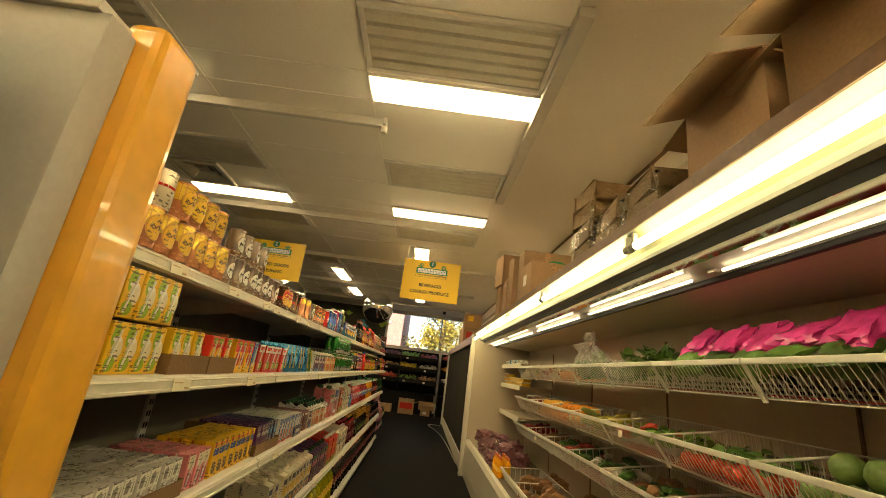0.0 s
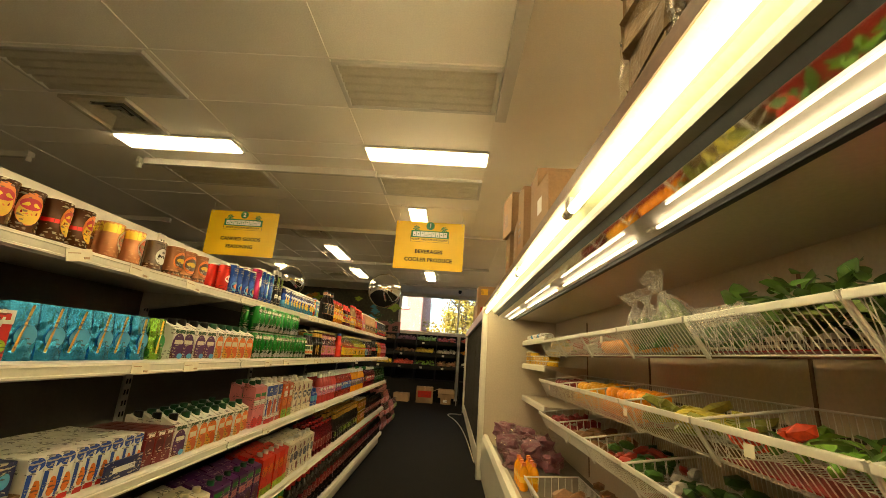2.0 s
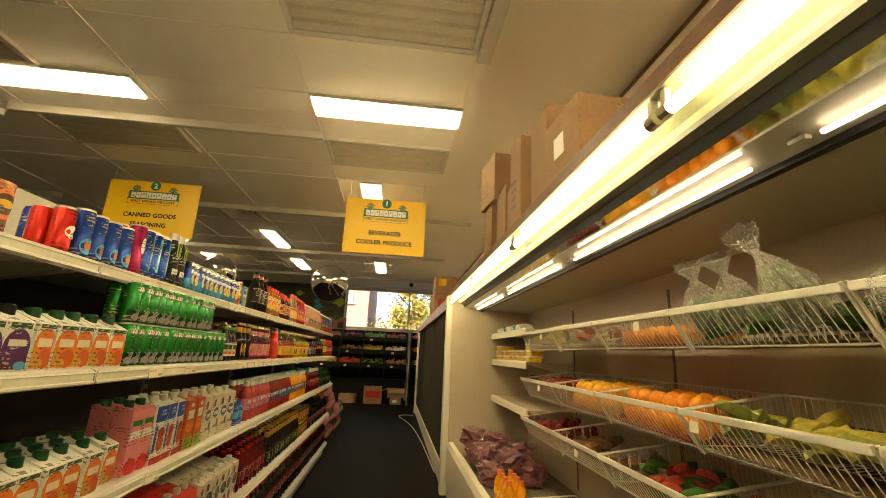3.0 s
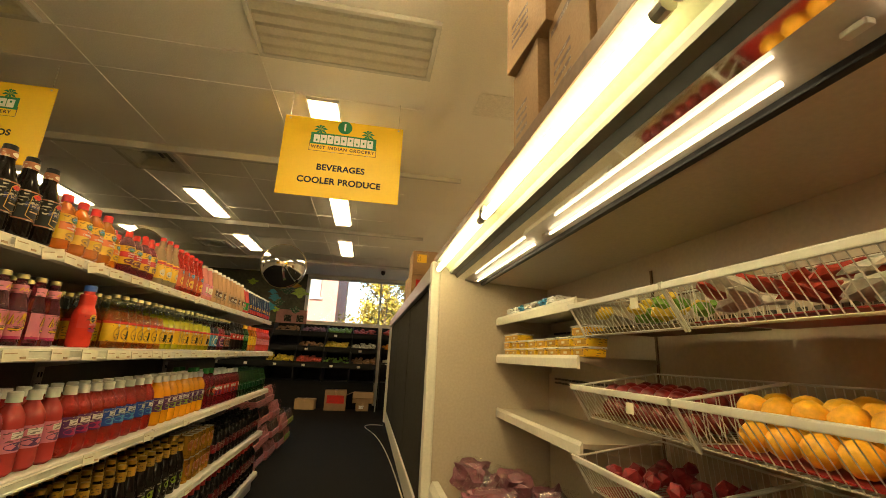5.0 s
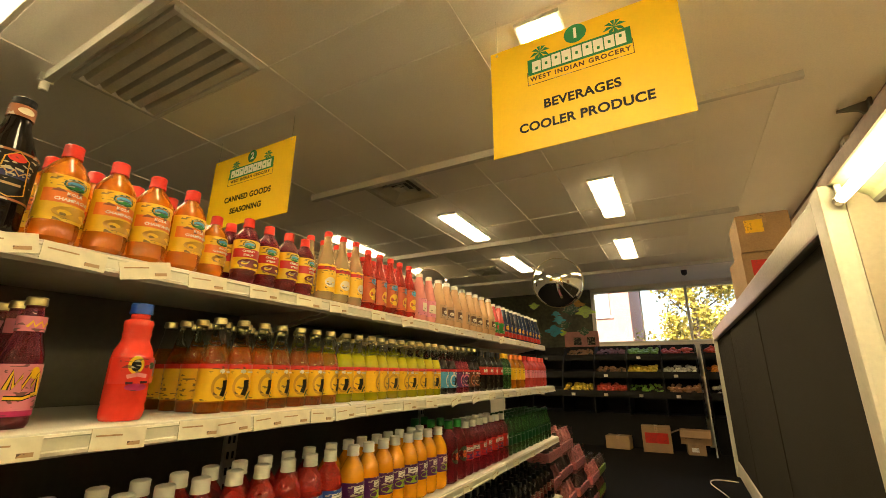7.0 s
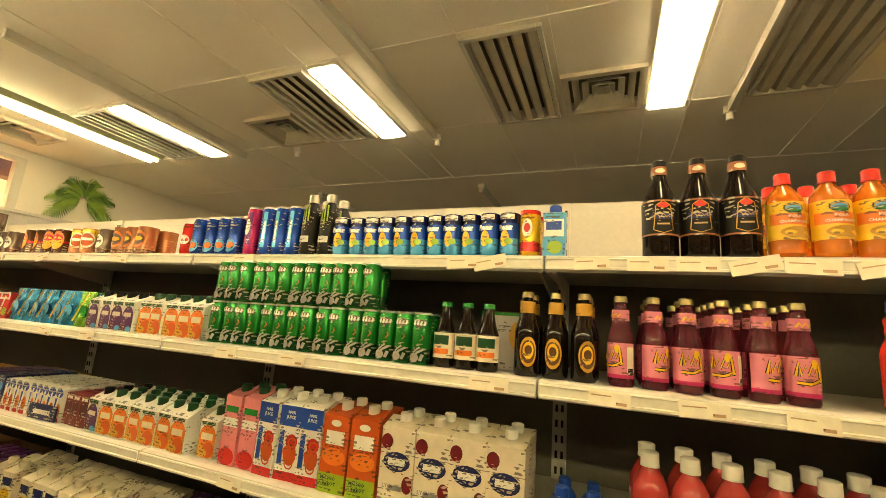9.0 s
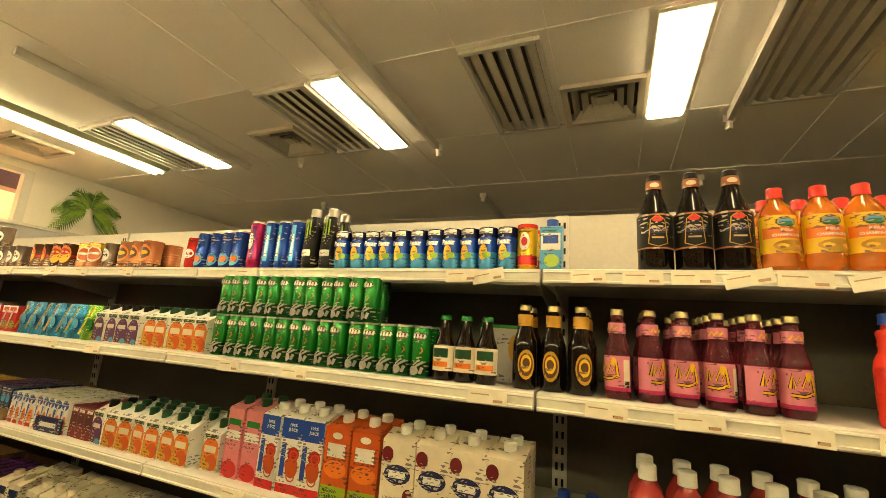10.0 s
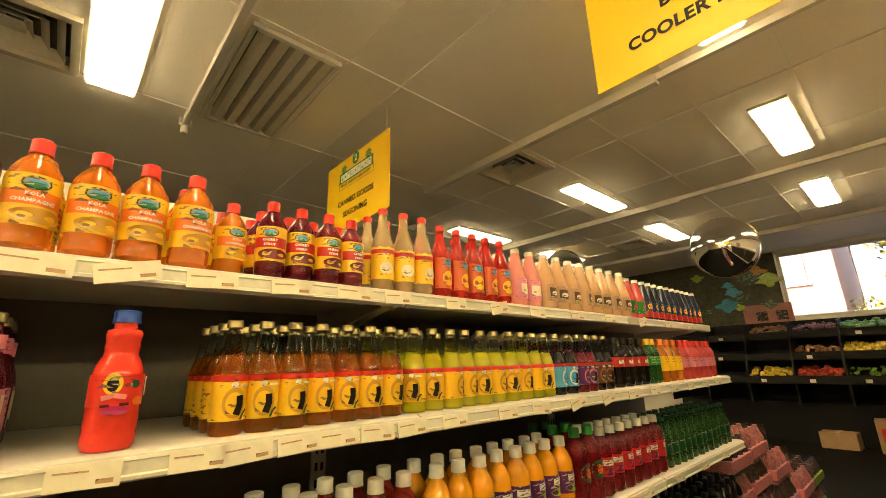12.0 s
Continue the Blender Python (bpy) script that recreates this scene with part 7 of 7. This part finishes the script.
for j, (i, u, h, lean) in enumerate(((3, 0.52, 0.11, -8), (3, 0.37, 0.11, -12), (3, 0.14, 0.17, -30))):
    g = thing("produce_bag", "knotted clear plastic bag of green vegetables", "produce bag", "produce bags")
    g.matrix_basis = pose(BX + 0.1, ylow(i) + u, TIERS[0] - 0.07, lean, -12, 0)
    for q in range(7):
        a = q * 2.4
        bm = bmesh.new()
        bmesh.ops.create_icosphere(bm, subdivisions=2, radius=1)
        for v in bm.verts:
            v.co = Vector((0.02 * v.co.x + 0.012 * v.co.z * v.co.z, 0.02 * v.co.y, h * 0.55 * v.co.z))
        part("vegetable", bm, M_SAGE, g, smooth=True).matrix_basis = pose(0.032 * math.cos(a) * (q > 0), 0.032 * math.sin(a) * (q > 0), h * 0.62, 7 * math.sin(a), 7 * math.cos(a), 40 * q)
    bm = bmesh.new()
    rings, n = [], 22
    for t, rr in ((0.0, 0.03), (0.06, 0.058), (0.3, 0.068), (0.6, 0.062), (0.85, 0.042), (1.02, 0.018), (1.1, 0.01), (1.2, 0.02), (1.36, 0.042), (1.46, 0.05)):
        rings.append([bm.verts.new((rr * (1 + 0.16 * math.sin(5 * w + 3 * t + j) + 0.1 * produce_rng.uniform(-1, 1)) * math.cos(w), rr * (1 + 0.16 * math.sin(5 * w + 3 * t + j) + 0.1 * produce_rng.uniform(-1, 1)) * math.sin(w), (h + 0.06) * t + produce_rng.uniform(-0.004, 0.004))) for w in np.linspace(0, 2 * math.pi, n + 1)[:-1]])
    for p, q in zip(rings, rings[1:]):
        for k in range(n):
            bm.faces.new((p[k], p[(k + 1) % n], q[(k + 1) % n], q[k]))
    part("bag", bm, M_BAG, g, "crinkled clear plastic", smooth=True).visible_shadow = False
g = thing("produce_bag", "clear plastic bag hanging over a basket rim", "produce bag", "produce bags")
bm = bmesh.new()
pillow(bm, BX + 0.02, ylow(4) + 0.42, TIERS[0] - 0.03, 0.05, 0.14, 0.05, 0, 25, 0.25, 60)
part("bag", bm, M_BAG, g, "crinkled clear plastic", smooth=True).visible_shadow = False

# tubs and packs on the far shelves
tub = thing("food_tub", "small yellow-labelled tub with a white lid", "food tub", "food tubs on the shelf")
part("cup", boxed(-0.05, 0.05, -0.062, 0.062, 0, 0.036, 0.006), P["yellow"], tub)
part("label", boxed(-0.0515, -0.05, -0.05, 0.05, 0.008, 0.03), P["gold"], tub)
part("mark", boxed(-0.0525, -0.0515, -0.012, 0.016, 0.014, 0.024), P["cream"], tub)
part("lid", boxed(-0.055, 0.055, -0.066, 0.066, 0.036, 0.045, 0.004), P["white"], tub)
first = True
for i in range(8):
    for lv in range(2 + (i in (0, 6, 7))):
        m = pose(1.3 + produce_rng.uniform(-0.005, 0.005), 5.03 + i * 0.142, 1.2885 + lv * 0.0465, 0, 0, produce_rng.uniform(-4, 4))
        if first:
            tub.matrix_basis, first = m, False
        else:
            copy_thing(tub, m)
for i in range(7):
    g = thing("wrapped_pack", "blue and white snack pack in clear film", "wrapped pack", "wrapped packs")
    bm = bmesh.new()
    pillow(bm, 1.32, 5.35 + i * 0.11, 1.578, 0.07, 0.05, 0.026, produce_rng.uniform(-20, 20), 0, 0.15, i + 70)
    part("pack", bm, P["sky"] if i % 3 == 1 else P["white"], g, smooth=True)
    part("print", boxed(1.27, 1.33, 5.335 + i * 0.11, 5.365 + i * 0.11, 1.602, 1.6035), P["blue"], g)
# net bags of onions, and juice, on the deck
for i in range(11):
    g = thing("onion_bag", "purple red net bag of onions in clear film", "onion bag", "onion bags")
    bm = bmesh.new()
    pillow(bm, 1.02 + 0.16 * (i % 3), 5.25 + 0.22 * (i // 3) + 0.05 * (i % 2), 0.44 + 0.09 * (i % 2) + 0.04 * (i // 6), 0.1, 0.11, 0.08, produce_rng.uniform(-40, 40), 0, 0.25, i + 90)
    part("onion_fill", bm, FRUITS["purple"], g, smooth=True)
    bm = bmesh.new()
    pillow(bm, 1.02 + 0.16 * (i % 3), 5.25 + 0.22 * (i // 3) + 0.05 * (i % 2), 0.45 + 0.09 * (i % 2) + 0.04 * (i // 6), 0.108, 0.116, 0.085, produce_rng.uniform(-40, 40), 0, 0.3, i + 130)
    part("film", bm, M_FILM, g, smooth=True).visible_shadow = False
row_j = bottle("small yellow juice bottle with orange cap", 0.035, 0.2, Q["mango"], P["orange"], [(0.3, 0.5, -F, F, False, P["yellow"])], "pet", cap_r=0.017)
first = True
for i in range(8):
    m = pose(0.99 + 0.08 * (i % 2), 4.6 + 0.085 * (i // 2), 0.361, 0, 0, 170)
    if first:
        row_j.matrix_basis, first = m, False
    else:
        copy_thing(row_j, m)
for y in (3.9, 3.3, 2.7, 2.1):
    copy_thing(basket, pose(0.98, y, 0.48, 0, 0, 0))
heap2 = random.Random(5)
bm = bmesh.new()
for _ in range(120):
    blob(bm, (heap2.uniform(1.05, 1.5), heap2.uniform(-2.0, 4.4), 0.4 + heap2.uniform(0, 0.12)), heap2.uniform(0.03, 0.06), 1.5)
tagged(part("roots", bm, FRUITS["brown"], None, smooth=True), "brown root vegetables heaped on the cooler deck", "roots", "", "stuff")

# ---- wrapped drink cases on the floor past the shelves ----
M_PINKCASE = paint("case_pink", (0.45, 0.16, 0.17), 0.35, grain=0.5, scale=30)
M_DARKCASE = paint("case_dark", (0.05, 0.025, 0.025), 0.3, grain=0.5, scale=30)
for i, (x, y, n, m) in enumerate(((-0.86, 8.05, 4, 0), (-0.88, 8.55, 4, 1), (-0.86, 9.05, 3, 0), (-0.84, 9.55, 2, 1), (-0.84, 10.0, 2, 0))):
    for lv in range(n):
        g = thing("drink_case", "shrink-wrapped case of drink bottles on the floor", "drink case", "drink cases", (x + 0.02 * (lv % 2), y, 0.002 + lv * 0.215))
        bm = bmesh.new()
        for a in range(3):
            for b in range(4):
                lathe(bm, [(0.04, 0.0), (0.042, 0.01), (0.042, 0.13), (0.02, 0.18), (0.016, 0.205)], 8, -0.1 + a * 0.1, -0.165 + b * 0.11)
        part("bottles", bm, (M_PINKCASE, M_DARKCASE)[(m + lv) % 2], g, smooth=True)
        part("band", boxed(-0.15, 0.15, -0.218, 0.218, 0.03, 0.1, 0.01), (P["rose"], P["lime"])[i == 4], g)
        bm = boxed(-0.155, 0.155, -0.223, 0.223, 0.001, 0.209, 0.02)
        part("film", bm, M_FILM, g, "shiny shrink film", smooth=True).visible_shadow = False

# cable on the floor
cu = bpy.data.curves.new("cable", "CURVE")
cu.dimensions, cu.bevel_depth = "3D", 0.007
sp = cu.splines.new("NURBS")
pts = [(0.76, 7.0), (0.74, 8.2), (0.70, 9.2), (0.62, 10.2), (0.5, 10.9), (0.36, 11.3), (0.45, 11.6), (0.72, 11.5)]
sp.points.add(len(pts) - 1)
for p, (x, y) in zip(sp.points, pts):
    p.co = (x, y, 0.008, 1)
sp.use_endpoint_u = True
cu.materials.append(P["cream"])
tagged(new("cable", cu), "cream power cable lying along the cooler foot", "cable")

# ---- south end: opening to a lit room, palm, fridge ----
M_LIGHT_BACK = glow("back_room_panel", (1.0, 0.7, 0.38), 34.0)
M_BACKROOM = mat("back_room_wall", (0.75, 0.6, 0.42), 0.8, grain=0.1, scale=1)
bm = bmesh.new()
box(bm, -5, 2.1, -6.6, -6.5, 0, 4.2)
box(bm, -5.1, -5, -6.6, -2.85, 0, 4.2)
box(bm, 2.1, 2.2, -6.6, -2.85, 0, 4.2)
box(bm, -5.1, 2.2, -6.6, -2.85, -0.1, 0)
structure("wall_back_room", bm, M_BACKROOM, "warm painted walls of the room beyond the opening")
structure("ceiling_back_room", boxed(-5.1, 2.2, -6.6, -2.85, 4.2, 4.3), M_BACKROOM, "pale ceiling of the room beyond")
for x in (-2.6, -0.6):
    g = thing("ceiling_light", "bright panel light in the room beyond", "ceiling light", "ceiling lights", (x, -4.8, 4.2))
    part("diffuser", boxed(0, 1.2, 0, 0.6, -0.03, 0.0), M_LIGHT_BACK, g)
for x in (-3.4, -2.2, -1.0, 0.2):
    structure("beam", boxed(x, x + 0.08, -6.5, -2.86, 4.1, 4.2), M_WALL, "pale beam under the back room ceiling")
structure("bulkhead", boxed(-5.0, 2.1, -3.9, -3.6, 3.0, 4.09), M_BROWN, "brown bulkhead in the room beyond")
structure("beam_cross", boxed(-5.0, 2.1, -5.0, -4.95, 3.2, 3.28), M_WALL, "pale rail in the room beyond")
swin = tagged(thing("window_2", "glazed opening above head height with thin posts", "window"), kind="structure")
bm = bmesh.new()
x0, x1, z0, z1 = SWIN
for a in ((x0, x1, z1 - 0.06, z1), (x0, x1, z0, z0 + 0.06), (x0, x0 + 0.1, z0 + 0.06, z1 - 0.06), (x1 - 0.06, x1, z0 + 0.06, z1 - 0.06), (-0.95, -0.9, z0 + 0.06, z1 - 0.06)):
    box(bm, a[0], a[1], Y_SOUTH - 0.1, Y_SOUTH + 0.01, a[2], a[3])
part("window_frame", bm, M_WIRE, swin)
palm = thing("palm_decoration", "green palm crown against the pale wall", "palm decoration", "", (-3.1, Y_SOUTH + 0.08, 2.75))
for k in range(17):
    a = -0.35 + k * (math.pi + 0.7) / 16
    bm = bmesh.new()
    L = 0.5 + 0.1 * math.sin(k * 2.3)
    for s in range(16):
        u = 0.12 + 0.88 * s / 16
        px, pz = 0.8 * L * u * math.cos(a), L * u * math.sin(a) - 0.5 * u * u * L
        ux, uz = 0.8 * math.cos(a), math.sin(a) - 1.0 * u
        nn = math.hypot(ux, uz)
        ux, uz = ux / nn, uz / nn
        for sd in (-1, 1):
            w = 0.15 * math.sin(math.pi * (0.1 + 0.85 * u))
            tip = (px + w * (0.8 * ux - sd * uz * 0.7), pz + w * (0.8 * uz + sd * ux * 0.7) - 0.03)
            bm.faces.new([bm.verts.new((q[0], 0.06 * math.sin(k * 1.7) * u + 0.02 * sd * u, q[1])) for q in ((px, pz), (px + 0.03 * ux, pz + 0.03 * uz), tip)])
    part("frond", bm, (M_LEAF, paint("palm_green", (0.24, 0.36, 0.05), 0.5, grain=0.4))[k % 2], palm)
fr = thing("glass_door_fridge", "black upright glass-door fridge beside the shelf end", "fridge", "", (-1.35, -0.75, 0))
part("body", boxed(0, 0.66, 0, 1.1, 0, 1.85, 0.01), M_BLACK, fr)
part("door", boxed(0.66, 0.7, 0.02, 1.08, 0.12, 1.72, 0.006), mat("fridge_glass", (0.02, 0.02, 0.02), 0.06), fr)
part("handle", boxed(0.7, 0.73, 1.0, 1.03, 0.6, 1.3, 0.006), M_STEEL, fr)

# ---- outdoors ----
M_ASPHALT = mat("asphalt", (0.06, 0.06, 0.06), 0.9, grain=0.3, scale=0.5, fine=20)
g = bmesh.new()
box(g, -400, 400, Y_NORTH + 0.2, 600, -0.4, -0.15)
structure("ground", g, M_ASPHALT, "grey street ground outside")
house = thing("brick_building", "red brick building across the street", "building", "", (-9.5, 24, -0.15))
M_BRICK = mat("red_brick", (0.42, 0.2, 0.16), 0.85, grain=0.25, scale=3, fine=30)
part("wall", boxed(0, 8.2, 0, 9, 0, 7.0), M_BRICK, house)
part("roof", boxed(-0.3, 8.5, -0.3, 9.3, 7.0, 7.25), M_WALL, house)
for i in range(4):
    for k in range(2):
        w = part("window", boxed(0.7 + i * 1.9, 1.7 + i * 1.9, -0.06, 0.02, 1.0 + k * 2.9, 2.6 + k * 2.9), P["grey"], house)
        part("window_frame", boxed(0.6 + i * 1.9, 1.8 + i * 1.9, -0.1, 0.01, 0.9 + k * 2.9, 1.0 + k * 2.9), M_WALL, w)


def tree(x, y, h, r, seed, colour):
    t = thing("tree", "broadleaf tree with yellow autumn leaves", "tree", "street trees", (x, y, -0.15))
    q = random.Random(seed)
    bm = lathe(bmesh.new(), [(0.2, 0), (0.15, 0.5), (0.12, h * 0.5), (0.05, h * 0.85)], 9)
    for i in range(9):
        a, z = q.uniform(0, 6.3), h * q.uniform(0.25, 0.7)
        rod(bm, (0, 0, z), (r * 0.7 * math.cos(a), r * 0.7 * math.sin(a), z + h * q.uniform(0.1, 0.25)), 0.035, 5)
    part("trunk", bm, P["brown"], t)
    verts, faces = [], []
    clumps = []
    for i in range(60):
        a, z, s = q.uniform(0, 6.3), q.uniform(0.2, 1.0), q.random() ** 0.5
        rr = r * (1.05 - 0.75 * abs(z - 0.45)) * s
        clumps.append((rr * math.cos(a), rr * math.sin(a), h * z, q.uniform(0.35, 0.8)))
    for cx, cy, cz, cr in clumps:
        for _ in range(110):
            v = Vector((q.gauss(0, 1), q.gauss(0, 1), q.gauss(0, 0.8))).normalized() * cr * q.random() ** 0.4
            c = Vector((cx, cy, cz)) + v
            u = Vector((q.uniform(-1, 1), q.uniform(-1, 1), q.uniform(-1, 1))).normalized() * 0.1
            w = u.orthogonal().normalized() * 0.06
            b = len(verts)
            verts += [c - u, c + w, c + u, c - w]
            faces.append((b, b + 1, b + 2, b + 3))
    me = bpy.data.meshes.new("crown")
    me.from_pydata(verts, [], faces)
    me.materials.append(colour)
    o = new("crown", me)
    o.parent = t


M_AUTUMN = leafy("autumn_leaf", (0.42, 0.3, 0.04))
tree(1.1, 25.5, 6.2, 2.1, 1, M_AUTUMN)
tree(5.0, 31, 5.5, 2.2, 2, M_AUTUMN)
tree(3.0, 40, 6.0, 2.6, 3, M_AUTUMN)
